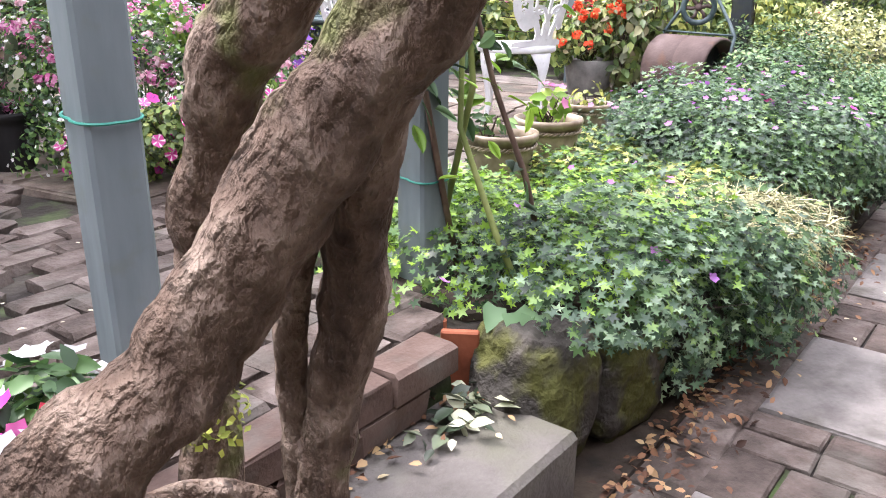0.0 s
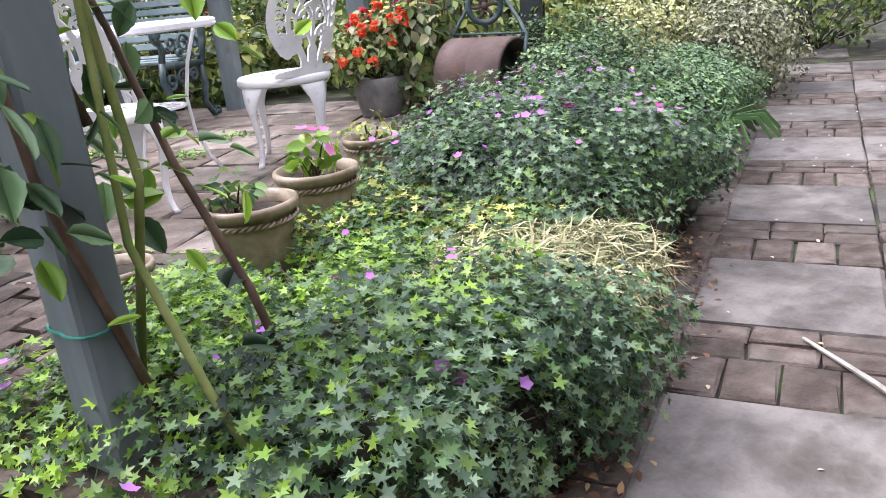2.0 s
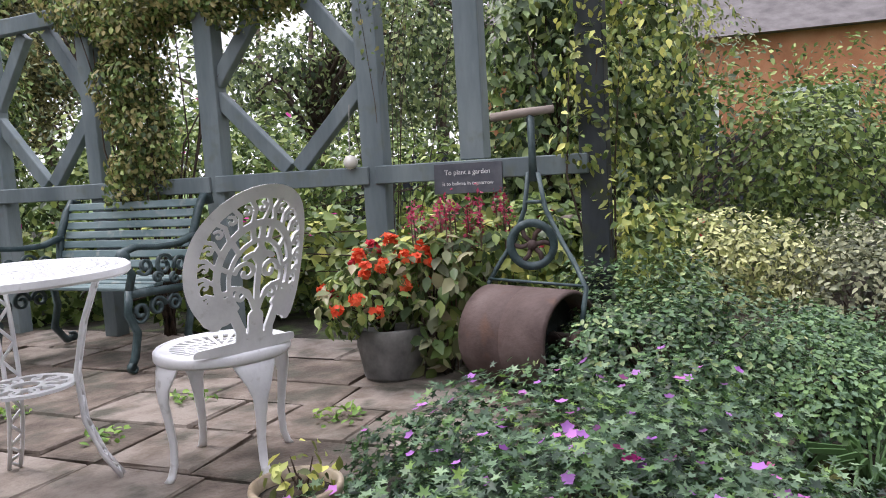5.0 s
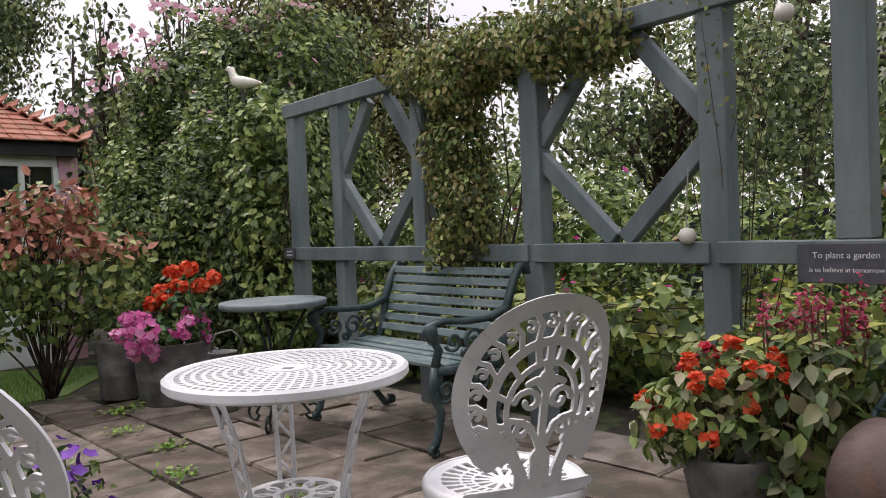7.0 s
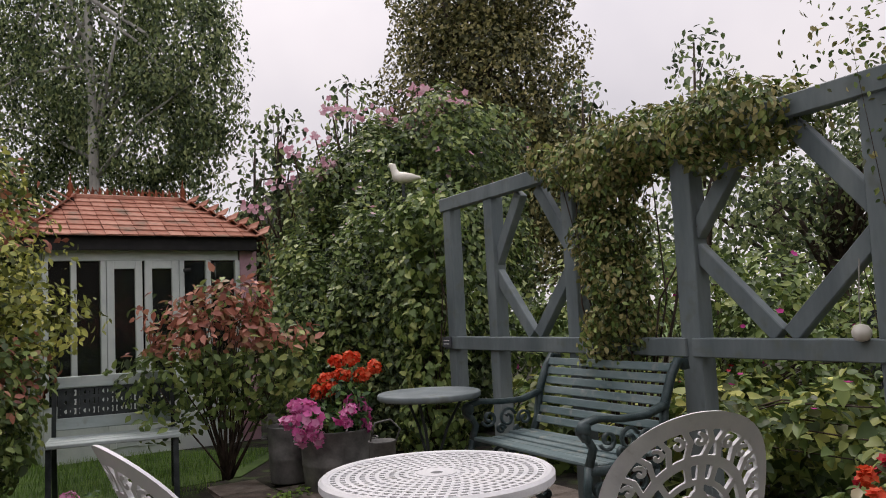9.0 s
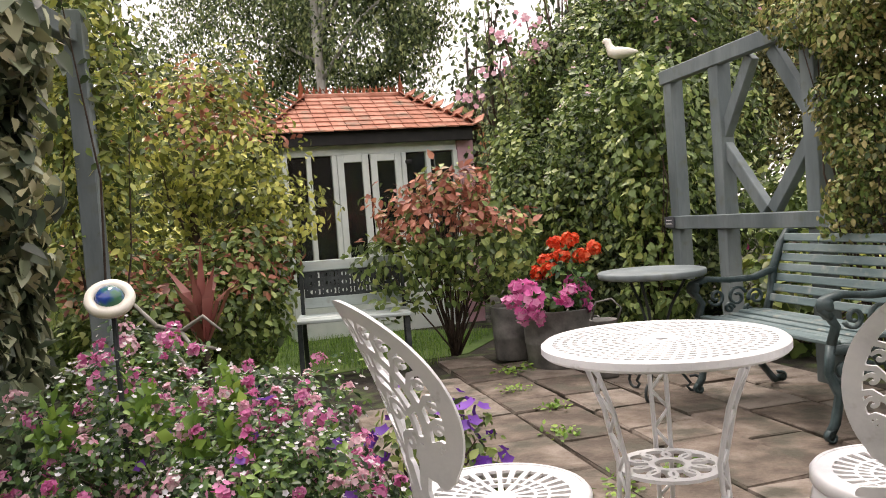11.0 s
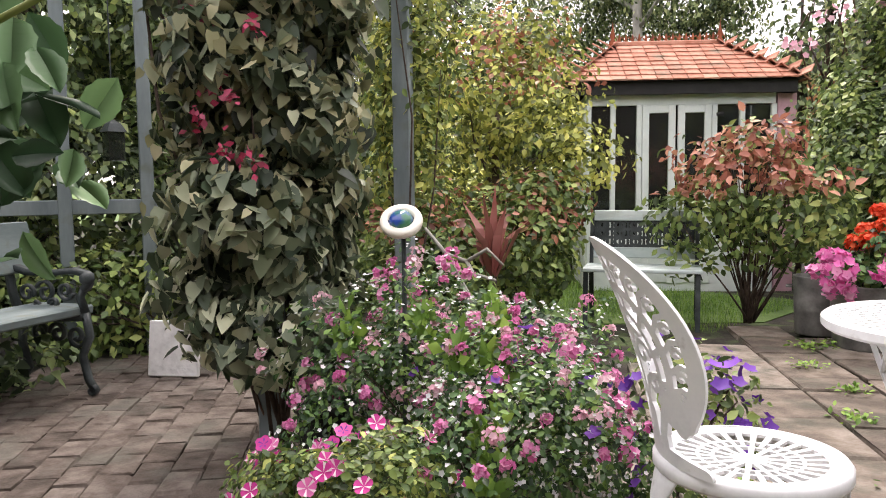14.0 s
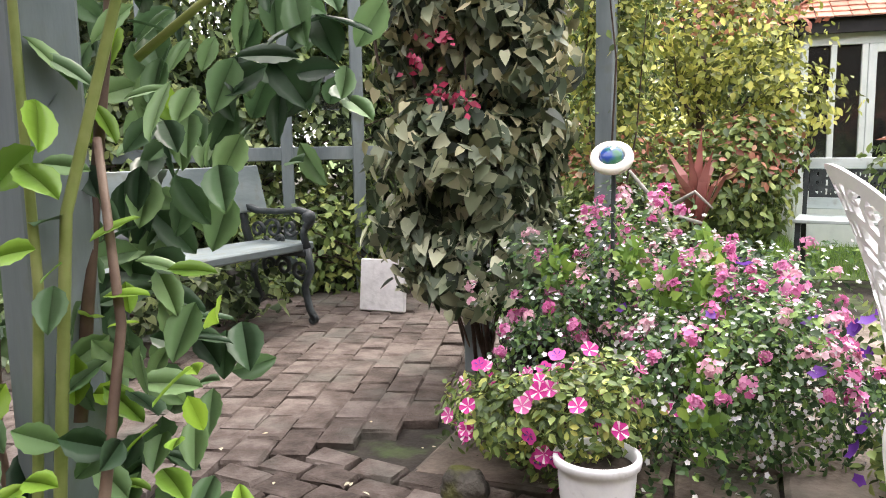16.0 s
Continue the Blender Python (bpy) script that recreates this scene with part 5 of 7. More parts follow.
P, N = spread([(0.63, 1.3, 0.05, 0.08, 0.08, 0.07), (0.66, 1.38, 0.28, 0.05, 0.05, 0.05), (0.55, 1.2, -0.08, 0.12, 0.08, 0.05)], 700, 0.5)
cloud("moss", P, N, 0.014, "small", M["moss"], trunk)

# ---------------- stones at the bed's edge ----------------
def boulder(x, y, z, rx, ry, rz, seed, label):
    bm = bmesh.new()
    bmesh.ops.create_icosphere(bm, subdivisions=4, radius=1)
    for v in bm.verts:
        c = v.co.copy()
        k = 1 + 0.22 * noise.noise(c * 1.3 + Vector((seed, 0, 0))) + 0.10 * noise.noise(c * 4 + Vector((0, seed, 0))) + 0.05 * noise.noise(c * 9)
        c = Vector([math.copysign(abs(q) ** 0.78, q) for q in c]) * k
        v.co = Vector((c.x * rx, c.y * ry, c.z * rz))
    me = bpy.data.meshes.new("boulder")
    bm.to_mesh(me)
    bm.free()
    me.materials.append(M["rock"])
    me.polygons.foreach_set("use_smooth", [True] * len(me.polygons))
    ob = new("boulder", me)
    ob.matrix_basis = pose(x, y, z, 0, 0, PATH_YAW)
    return tagged(ob, label, "stone", "edging stones")


p = uvp(2.19, 1.07)
boulder(p.x, p.y, -0.17, 0.155, 0.14, 0.2, 2, "large mossy boulder at the corner of the bed")
for k, (u, v) in enumerate(((2.47, 0.99), (2.82, 0.95), (3.1, 0.94), (3.4, 0.95), (3.7, 0.95), (4.0, 0.95), (4.3, 0.94), (4.6, 0.95), (4.95, 0.94), (5.3, 0.95), (5.7, 0.95))):
    p = uvp(u, v)
    boulder(p.x, p.y, -0.22, 0.16, 0.1, 0.16, k * 3 + 5, "dark damp edging stone under the foliage")
for a, b, tilt in (((1.175, 2.14), (1.275, 2.09), 0), ((1.285, 2.025), (1.32, 2.005), 5)):
    tl = thing("terracotta_edging_tile", Matrix(), "orange terracotta edging tile set in the soil", "tile", "edging tiles")
    ln = math.hypot(b[0] - a[0], b[1] - a[1])
    Geo().box(pose((a[0] + b[0]) / 2, (a[1] + b[1]) / 2, -0.105, tilt, 0, math.degrees(math.atan2(b[1] - a[1], b[0] - a[0]))), ln + 0.05, 0.02, 0.19, 0.004).obj("tile", M["terracotta"], tl)


# ---------------- the flower bed ----------------
def ub(u, v, z, ru, rv, rz):
    q = uvp(u, v)
    return (q.x, q.y, z, ru, rv, rz)


FRONT = [ub(2.55, 1.12, 0.0, 0.36, 0.36, 0.17), ub(2.75, 1.3, 0.03, 0.42, 0.42, 0.17), ub(2.45, 1.45, 0.02, 0.34, 0.34, 0.17), ub(2.95, 1.0, -0.05, 0.34, 0.3, 0.2), ub(2.75, 1.65, 0.02, 0.34, 0.3, 0.14), ub(2.35, 1.7, 0.0, 0.26, 0.24, 0.12), ub(3.2, 1.65, 0.0, 0.4, 0.3, 0.13), ub(3.05, 0.85, -0.12, 0.22, 0.18, 0.18), ub(2.7, 0.88, -0.1, 0.22, 0.15, 0.18)]
NOSE = [FRONT[0], FRONT[3], FRONT[7], FRONT[8]]
CREST = [FRONT[1], FRONT[2], FRONT[4], FRONT[5], FRONT[6]]
shrub("geranium_clump", NOSE, 11000, 0.035, "lobed", M["geranium_blue"], "low mound of dark blue-green geranium over the stones", category="plant", flowers=(("mauve_blossom", M["mauve_f"], 14, 0.032, 0.5),), hang=0.25, zmin=-0.28, stems=30, stem_r=0.003, up=0.7, shell=0.6, rough=0.8, scale=4.6, second=(0.3, M["geranium"], 0.1), seed=11)
shrub("geranium_clump", CREST, 15000, 0.034, "lobed", M["geranium"], "low mound of lobed bright geranium leaves with mauve flowers", category="plant", flowers=(("mauve_blossom", M["mauve_f"], 46, 0.034, 0.6),), hang=0.1, zmin=-0.1, stems=40, stem_r=0.003, up=0.8, shell=0.6, rough=0.8, scale=4.6, second=(0.45, M["fresh"], 0.4), seed=12)
REAR = [ub(4.35, 1.3, 0.08, 0.5, 0.5, 0.24), ub(4.1, 1.55, 0.06, 0.42, 0.4, 0.2), ub(4.65, 1.55, 0.12, 0.42, 0.42, 0.24), ub(4.55, 1.0, 0.02, 0.42, 0.34, 0.24), ub(3.95, 1.15, 0.0, 0.34, 0.34, 0.18), ub(5.0, 1.25, 0.05, 0.36, 0.4, 0.24), ub(4.4, 1.8, 0.06, 0.4, 0.26, 0.2), ub(4.85, 0.88, -0.08, 0.3, 0.2, 0.2)]
shrub("geranium_clump", REAR, 30000, 0.035, "lobed", M["geranium_blue"], "large mound of blue-green geranium with purple flowers", category="plant", flowers=(("mauve_blossom", M["mauve_f"], 520, 0.032, 0.22), ("pink_blossom", M["magenta_f"], 30, 0.045, 0.2)), hang=0.1, zmin=-0.24, stems=50, stem_r=0.003, up=0.8, shell=0.5, rough=0.7, scale=4.2, second=(0.35, M["geranium"], 0.2), seed=13)
LINK = [ub(3.55, 1.6, 0.0, 0.4, 0.3, 0.13), ub(3.75, 1.85, 0.02, 0.3, 0.22, 0.12), ub(3.6, 1.3, -0.02, 0.3, 0.26, 0.12)]
shrub("geranium_clump", LINK, 5500, 0.042, "lobed", M["geranium"], "green creeping geranium between the mounds", category="plant", flowers=(("mauve_blossom", M["mauve_f"], 16, 0.035, 0.5),), hang=0.1, zmin=-0.1, stems=16, stem_r=0.003, up=1.0, second=(0.4, M["yellow_green"], 0.3), seed=14)
HAY = [ub(3.35, 1.12, -0.04, 0.3, 0.27, 0.1), ub(3.55, 0.97, -0.07, 0.24, 0.2, 0.11), ub(3.3, 0.9, -0.1, 0.2, 0.15, 0.12)]
hay = thing("straw_clump", Matrix(), "flattened clump of dry straw-coloured grass in the bed", "dry grass")
P, N = spread(HAY, 9000, 0.3, 1.2, 0.5, -0.25, 0.3, 4, 15)
cloud("straw", P, N, 0.11, "blade", M["hay"], hay, 0.3, wild=0.9)
P, N = spread(HAY, 1300, 0.3, 1.2, 0.5, -0.25, 0.3, 4, 16)
cloud("green_leaves", P, N, 0.04, "lobed", M["geranium"], hay, 0.3)
shrub("azalea", [ub(5.75, 1.55, 0.12, 0.5, 0.45, 0.3), ub(5.7, 1.8, 0.1, 0.28, 0.25, 0.25), ub(6.1, 1.8, 0.15, 0.4, 0.4, 0.3)], 17000, 0.03, "simple", M["rose_leaf"], "rounded small-leaved olive green azalea bush", hang=0.0, zmin=-0.1, stems=30, up=0.8, rough=0.7, scale=4, second=(0.3, M["hedge"], 0.0), seed=17)
shrub("dwarf_conifer", [ub(6.2, 1.15, 0.02, 0.55, 0.42, 0.22), ub(6.6, 1.05, 0.0, 0.4, 0.35, 0.22), ub(5.85, 1.05, 0.0, 0.36, 0.3, 0.2)], 15000, 0.03, "small", M["conifer"], "low spreading dwarf conifer with feathery sprays", hang=0.1, zmin=-0.25, stems=30, up=0.9, rough=0.5, scale=5, seed=18)
shrub("euonymus", [ub(7.9, 1.7, 0.15, 0.55, 0.5, 0.4), ub(8.4, 2.1, 0.15, 0.5, 0.5, 0.4)], 8000, 0.045, "simple", M["variegated"], "bushy cream-and-green variegated euonymus", zmin=-0.2, seed=19)
shrub("rounded_evergreen", [ub(8.1, 1.0, 0.05, 0.7, 0.55, 0.45), ub(8.6, 1.1, 0.0, 0.6, 0.5, 0.4)], 9000, 0.04, "simple", M["pale_edge"], "rounded evergreen bush with pale leaf edges by the path", zmin=-0.35, seed=20)
st_leaf = thing("strap_leaf_plant", Matrix(), "clump of arching green strap leaves beside the path", "plant")
q = uvp(5.55, 0.82)
for k in range(34):
    a, ln = RNG.uniform(0, 6.28), RNG.uniform(0.18, 0.34)
    c, s = math.cos(a), math.sin(a)
    Geo().ribbon([(0, 0), (ln * 0.35, ln * 0.55), (ln * 0.75, ln * 0.6), (ln, ln * 0.3)], 0.018, 0.002, lambda a2, b2, d, c=c, s=s: Vector((q.x + a2 * c - d * 4 * s, q.y + a2 * s + d * 4 * c, -0.2 + b2))).obj("strap_leaf", M["geranium"], st_leaf)

# ---------------- rose on the near post ----------------
rose = thing("climbing_rose", Matrix(), "climbing rose with large glossy green leaves on the post", "climber")
ST = [[(1.50, 2.12, 0), (1.46, 2.2, 0.15), (1.42, 2.33, 0.4), (1.44, 2.36, 0.8), (1.42, 2.36, 1.3), (1.4, 2.4, 2.2)], [(1.43, 2.35, 0), (1.36, 2.33, 0.3), (1.3, 2.3, 0.55), (1.28, 2.32, 0.9), (1.25, 2.35, 1.5)],
      [(1.66, 2.3, 0.05), (1.62, 2.33, 0.25), (1.55, 2.4, 0.5), (1.5, 2.45, 0.75), (1.42, 2.45, 1.0)], [(1.4, 2.4, 0.1), (1.47, 2.36, 0.5), (1.45, 2.4, 0.9), (1.5, 2.48, 1.2), (1.55, 2.52, 1.4), (1.55, 2.55, 1.7)], [(1.42, 2.4, 0.6), (1.35, 2.45, 0.9), (1.3, 2.5, 1.2), (1.32, 2.52, 1.6)]]
ST = [[(x + 0.02, y - 0.02, z) for x, y, z in q] for q in ST]
for k, pts in enumerate(ST):
    Geo().tube(pts, [0.0095, 0.009, 0.008, 0.007, 0.006, 0.004][: len(pts)], 8).obj("stem", M["stem"] if k in (0, 3) else M["stem_red"], rose, True)
LP, LN = [], []
for k in range(110):
    pts = ST[k % 5]
    i = RNG.integers(1, len(pts) - 1)
    w = RNG.random()
    b = Vector(pts[i]).lerp(Vector(pts[i + 1]), w)
    if b.z < 0.18:
        continue
    LP.append(tuple(b + Vector(RNG.normal(size=3) * (0.06, 0.06, 0.05))))
    LN.append(tuple(RNG.normal(size=3) * 0.5 + np.array([0.5, -0.25, 0.65])))
NEAR = [(1.351, 2.562, 1.077), (1.355, 2.571, 0.986), (1.365, 2.606, 1.164), (1.37, 2.634, 1.12), (1.392, 2.692, 1.183), (1.426, 2.623, 1.057), (1.473, 2.753, 1.16), (1.473, 2.759, 1.115), (1.539, 2.711, 1.286), (1.381, 2.602, 1.284), (1.354, 2.533, 0.901), (1.374, 2.535, 0.778), (1.395, 2.558, 0.706), (1.413, 2.532, 0.626), (1.234, 2.33, 1.184), (1.249, 2.407, 1.222)]
NEAR += [(1.325, 2.525, 1.201), (1.348, 2.629, 1.147), (1.502, 2.711, 1.179), (1.498, 2.728, 1.072), (1.315, 2.544, 1.044), (1.333, 2.607, 1.023), (1.318, 2.559, 0.966), (1.289, 2.415, 0.933), (1.221, 2.309, 0.916), (1.298, 2.466, 0.931), (1.304, 2.459, 0.835), (1.314, 2.526, 0.879), (1.318, 2.509, 0.802), (1.326, 2.494, 0.735), (1.344, 2.525, 0.684), (1.323, 2.455, 0.711), (1.366, 2.533, 0.607), (1.332, 2.441, 0.656), (1.393, 2.491, 0.494), (1.409, 2.532, 0.479), (1.427, 2.575, 0.464), (1.232, 2.298, 0.793), (1.244, 2.265, 0.703), (1.268, 2.289, 0.608), (1.218, 2.287, 1.056), (1.301, 2.461, 1.119), (1.295, 2.296, 0.517), (1.382, 2.438, 0.493)]
YP, YN = LP[1::3], LN[1::3]
LP, LN = LP[::3] + LP[2::3], LN[::3] + LN[2::3]
cloud("young_foliage", YP, YN, 0.07, "rose", M["fresh"], rose, 0.6, wild=0.4)
for q in NEAR:
    for r in range(5):
        LP.append(tuple(np.array(q) + RNG.normal(size=3) * 0.05))
        LN.append(tuple(RNG.normal(size=3) * 0.4 + np.array([0.6, -0.35, 0.5])))
Geo().tube([(1.494, 2.479, 1.105), (1.569, 2.565, 1.185), (1.647, 2.631, 1.225), (1.725, 2.678, 1.26), (1.814, 2.73, 1.299)], [0.007, 0.006, 0.005, 0.004, 0.003], 6).obj("stem", M["stem"], rose, True)
cloud("leaves", LP, LN, 0.082, "rose", M["rose_leaf"], rose, 0.7, wild=0.4)
P = np.array([(1.55, 2.35, 0.78)]) + RNG.normal(size=(26, 3)) * (0.12, 0.1, 0.14)
cloud("young_leaves", P, RNG.normal(size=(26, 3)) * 0.4 + (0, -0.3, 0.7), 0.06, "rose", M["fresh"], rose, 0.3)
strays = thing("hosta_leaf_clump", Matrix(), "few grey-green broad leaves at the post's foot", "plant")
cloud("leaves", np.array([(1.42, 1.98, 0.03), (1.46, 1.96, 0.02), (1.40, 2.02, 0.03), (1.48, 2.0, 0.04)]), np.array([(0, -0.5, 0.8)] * 4), 0.1, "heart", M["rose_leaf"], strays, 0.5)

# ---------------- flower mass and ornaments ----------------
MASS = [(0.82, 4.34, 0.3, 0.45, 0.42, 0.36), (1.12, 4.12, 0.26, 0.36, 0.36, 0.32), (0.6, 4.1, 0.28, 0.34, 0.34, 0.36), (1.3, 4.35, 0.22, 0.3, 0.3, 0.3), (0.5, 4.45, 0.38, 0.3, 0.3, 0.34), (0.95, 4.55, 0.3, 0.42, 0.35, 0.36)]
mass = shrub("bedding_plant", MASS, 20000, 0.028, "simple", M["geranium"], "dense mass of pink verbena and white lobelia in pots", category="flowers", zmin=0.0, hang=0.1,
      flowers=(("white_blossom", M["white_f"], 3000, 0.017, 0.95), ("purple_blossom", M["purple_f"], 40, 0.055, 0.5)), stems=40, stem_r=0.004, rough=0.9, scale=3.6, seed=23)
flower_heads("pink_blossom", MASS, 290, 22, 0.034, 0.021, M["pink_f"], mass, 0.1, 0.75, 23, 0.9, 3.6)
flower_heads("pale_pink_blossom", MASS, 170, 20, 0.032, 0.02, M["palepink_f"], mass, 0.15, 0.65, 23, 0.9, 3.6)
sprigs = thing("leafy_sprigs", Matrix(), "upright light green leafy sprigs among the flowers", "plants")
for x, y, z in ((1.0, 4.1, 0.52), (1.12, 4.15, 0.5), (0.75, 4.2, 0.58), (1.25, 3.95, 0.36), (0.95, 4.35, 0.6), (1.32, 3.88, 0.24), (0.6, 4.0, 0.54)):
    P = np.array([(x, y, z)]) + RNG.normal(size=(34, 3)) * (0.02, 0.02, 0.035)
    cloud("sprig", P, RNG.normal(size=(34, 3)) * (1, 1, 0.4), 0.062, "small", M["grass"], sprigs, -0.7, wild=0.9)
shrub("purple_petunias", [(1.5, 4.62, 0.36, 0.18, 0.18, 0.22), (1.62, 4.62, 0.3, 0.15, 0.16, 0.22), (1.62, 4.35, 0.12, 0.14, 0.14, 0.14)], 900, 0.04, "simple", M["hedge_mid"], "deep purple petunias trailing beside the chair", category="flowers", zmin=0.0, flowers=(("purple_blossom", M["purple_f"], 90, 0.055, 0.9),), seed=24)
FR = [(0.9, 3.6, 0.2, 0.24, 0.22, 0.16), (1.06, 3.7, 0.27, 0.2, 0.2, 0.14), (0.72, 3.78, 0.12, 0.24, 0.22, 0.14), (1.17, 3.6, 0.24, 0.13, 0.13, 0.1)]
pet = shrub("petunias", FR, 4400, 0.03, "simple", M["hedge_mid"], "pink and white striped petunias spilling from a white planter", category="flowers", zmin=0.0, stems=22, stem_r=0.004, rough=0.7, scale=4, second=(0.15, M["yellow_green"], 0.3), seed=25)
P, N = spread(FR, 60, 0.1, 0.3, 0.35, 0.04, 0.7, 4, 25)
N = unit(N + np.array([0.5, -0.5, 0.2]))
P = P + N * 0.03
cloud("petunia_blossom", P, N, 0.05, "petunia", M["magenta_f"], pet, 0.2, even=True)
cloud("petunia_stripe", P[::3] + N[::3] * 0.001, N[::3], 0.05, "star", M["stripe_f"], pet, 0.2, even=True)
cloud("petunia_stripe", P[1::3] + N[1::3] * 0.001, N[1::3], 0.05, "star", M["stripe_f"], pet, 0.2, even=True)
cloud("petunia_throat", P[2::3] + N[2::3] * 0.001, N[2::3], 0.03, "star", M["purple_f"], pet, 0.2, even=True)
wp = pot("white_planter", 1.235, 3.58, 0.11, 0.2, "white glazed planter of trailing petunias", M["white"], False)
boulder(0.9, 3.4, 0.03, 0.07, 0.05, 0.06, 77, "small grey stone by the planter")
shrub("busy_lizzies", [(0.46, 1.76, 0.1, 0.12, 0.12, 0.13), (0.42, 1.62, 0.02, 0.13, 0.12, 0.14), (0.36, 1.72, 0.06, 0.13, 0.12, 0.12)], 1100, 0.045, "simple", M["geranium"], "white and magenta bedding flowers at the post's foot", category="flowers", zmin=-0.04, flowers=(("white_blossom", M["white_f"], 90, 0.05, 0.9), ("magenta_blossom", M["magenta_f"], 60, 0.045, 0.8), ("red_blossom", M["red_f"], 10, 0.045, 0.6)), seed=26)
pot("plant_pot", 0.3, 4.12, 0.12, 0.24, "dark plastic plant pot beside the climber", M["black"], False)

gl = thing("globe_ornament", pose(0.69, 4.16, 0), "blue and green glazed globe in a cream ring on a stake", "ornament")
GM = pose(0, 0, 0.925, 42, 0, 40)
Geo().lathe([(0.044, -0.012), (0.07, -0.014), (0.074, 0.0), (0.07, 0.014), (0.044, 0.012), (0.044, -0.012)], 32, GM).obj("ring", M["cream"], gl, True)
Geo().lathe([(0.001, -0.03), (0.03, -0.025), (0.045, 0.0), (0.035, 0.024), (0.018, 0.034), (0.001, 0.037)], 24, GM).obj("globe", M["globe"], gl, True)
Geo().tube([(0, 0, 0), (0.01, 0, 0.45), (-0.01, 0.02, 0.88)], 0.008, 6).obj("stake", M["iron"], gl)
dw = thing("driftwood", Matrix(), "bleached forked driftwood branch behind the flowers", "branch")
for pts, r in (([(0.2, 5.25, 0.0), (0.16, 5.1, 0.5), (0.1, 5.0, 0.72), (-0.02, 4.98, 0.84)], 0.014), ([(0.1, 5.0, 0.72), (0.2, 5.03, 0.69), (0.3, 5.06, 0.75), (0.38, 5.08, 0.68)], 0.012), ([(0.2, 5.03, 0.69), (0.27, 5.0, 0.64), (0.4, 5.0, 0.62)], 0.01)):
    Geo().tube(pts, [r, r * 0.9, r * 0.75, r * 0.5][: len(pts)], 8, True, 0.2).obj("branch", M["drift"], dw, True)
cord = thing("cordyline", pose(-0.55, 6.1, 0.13), "red sword-leaved cordyline in the border", "plant")
for k in range(17):
    a, ln, out = k * 2.4 + RNG.uniform(-0.3, 0.3), RNG.uniform(0.42, 0.66), RNG.uniform(0.05, 0.85)
    c, s = math.cos(a), math.sin(a)
    w = 0.07
    pts = [(0.01, 0.3), (out * ln * 0.4, 0.3 + ln * 0.55), (out * ln, 0.3 + ln * (1 - 0.4 * out))]
    tp = Geo()
    vs = []
    for i, (r, z) in enumerate(pts):
        ww = (0.5, 1, 0.05)[i] * w / 2
        vs += [(r * c - ww * s, r * s + ww * c, z), (r * c + ww * s, r * s - ww * c, z)]
    tp.add(vs, [(0, 1, 3, 2), (2, 3, 5, 4)]).obj("sword_leaf", M["red_sword"], cord)
Geo().tube([(0, 0, -0.17), (0, 0, 0.34)], 0.03, 8).obj("stem", M["bark_dark"], cord)

# ---------------- climber pillar and posts of the arch ----------------
arch = thing("rose_arch", Matrix(), "grey-green timber arch posts with a cross beam", "arch")
for x, y in ((-0.68, 5.47), (-0.1, 4.16)):
    Geo().box(pose(x, y, 1.1, 0, 0, 30), 0.1, 0.1, 2.4, 0.006).obj("post", M["post"], arch)
Geo().box(pose(-0.37, 4.75, 2.18, 0, 0, 114), 1.7, 0.07, 0.1, 0.005).obj("beam", M["post"], arch)
PILLAR = [(-0.08, 4.17, z, 0.36 + 0.05 * math.sin(z * 5), 0.36, 0.3) for z in (0.55, 0.8, 1.05, 1.3, 1.55, 1.8, 2.05, 2.3)]
PILLAR += [(-0.4, 3.85, 2.25, 0.5, 0.4, 0.22), (-0.85, 3.6, 2.35, 0.5, 0.4, 0.2)]
pil = shrub("flowering_climber", PILLAR, 14500, 0.078, "heart", M["ivy"], "tall pillar of dull green climber with red flowers", (-0.08, 4.17, 0), "climber", hang=1.0, zmin=0.3, stems=16, stem_r=0.012, shell=0.6, up=0.25, rough=0.9, scale=3.5, seed=29)
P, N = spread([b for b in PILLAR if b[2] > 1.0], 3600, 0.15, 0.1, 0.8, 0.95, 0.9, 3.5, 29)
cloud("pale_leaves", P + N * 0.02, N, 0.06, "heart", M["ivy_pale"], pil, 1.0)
for x, y, z in ((0.02, 3.84, 1.4), (-0.04, 3.82, 1.29), (0.14, 3.86, 1.38), (0.22, 3.9, 1.62), (0.1, 3.85, 1.18), (0.2, 3.9, 1.14), (0.3, 3.98, 1.8), (0.0, 3.82, 1.7)):
    P = np.array([(x, y, z)]) + RNG.normal(size=(14, 3)) * (0.022, 0.022, 0.026)
    cloud("red_flower", P, RNG.normal(size=(14, 3)) + (0.5, -0.5, 0.3), 0.038, "small", M["crimson_f"], pil, 0.3)
twigs("dead_growth", (-0.08, 4.17, 0), [(-0.08, 4.17, 0.45, 0.2, 0.2, 0.15)], 30, 0.006, M["stem_red"], pil, 31)
shrub("arch_climber", [(-0.8, 5.6, z, 0.26, 0.26, 0.3) for z in (1.2, 1.5, 1.8, 2.1, 2.4)] + [(-0.4, 4.9, 2.4, 0.4, 0.5, 0.2), (-1.1, 5.9, 1.7, 0.35, 0.35, 0.5)], 5600, 0.055, "simple", M["yellow_green"], "yellow-green climber on the arch post", (-0.75, 5.55, 0), "climber", zmin=0.6, stems=4, rough=0.7, scale=3.5, second=(0.35, M["hedge_mid"], 0.0), seed=33)
slab_w = thing("leaning_slab", pose(-1.42, 4.4, 0.155, -8, 0, 36), "square whitish weathered slab leaning by the hedge", "slab")
Geo().box(Matrix(), 0.29, 0.04, 0.31, 0.006).obj("slab", M["chalk"], slab_w)
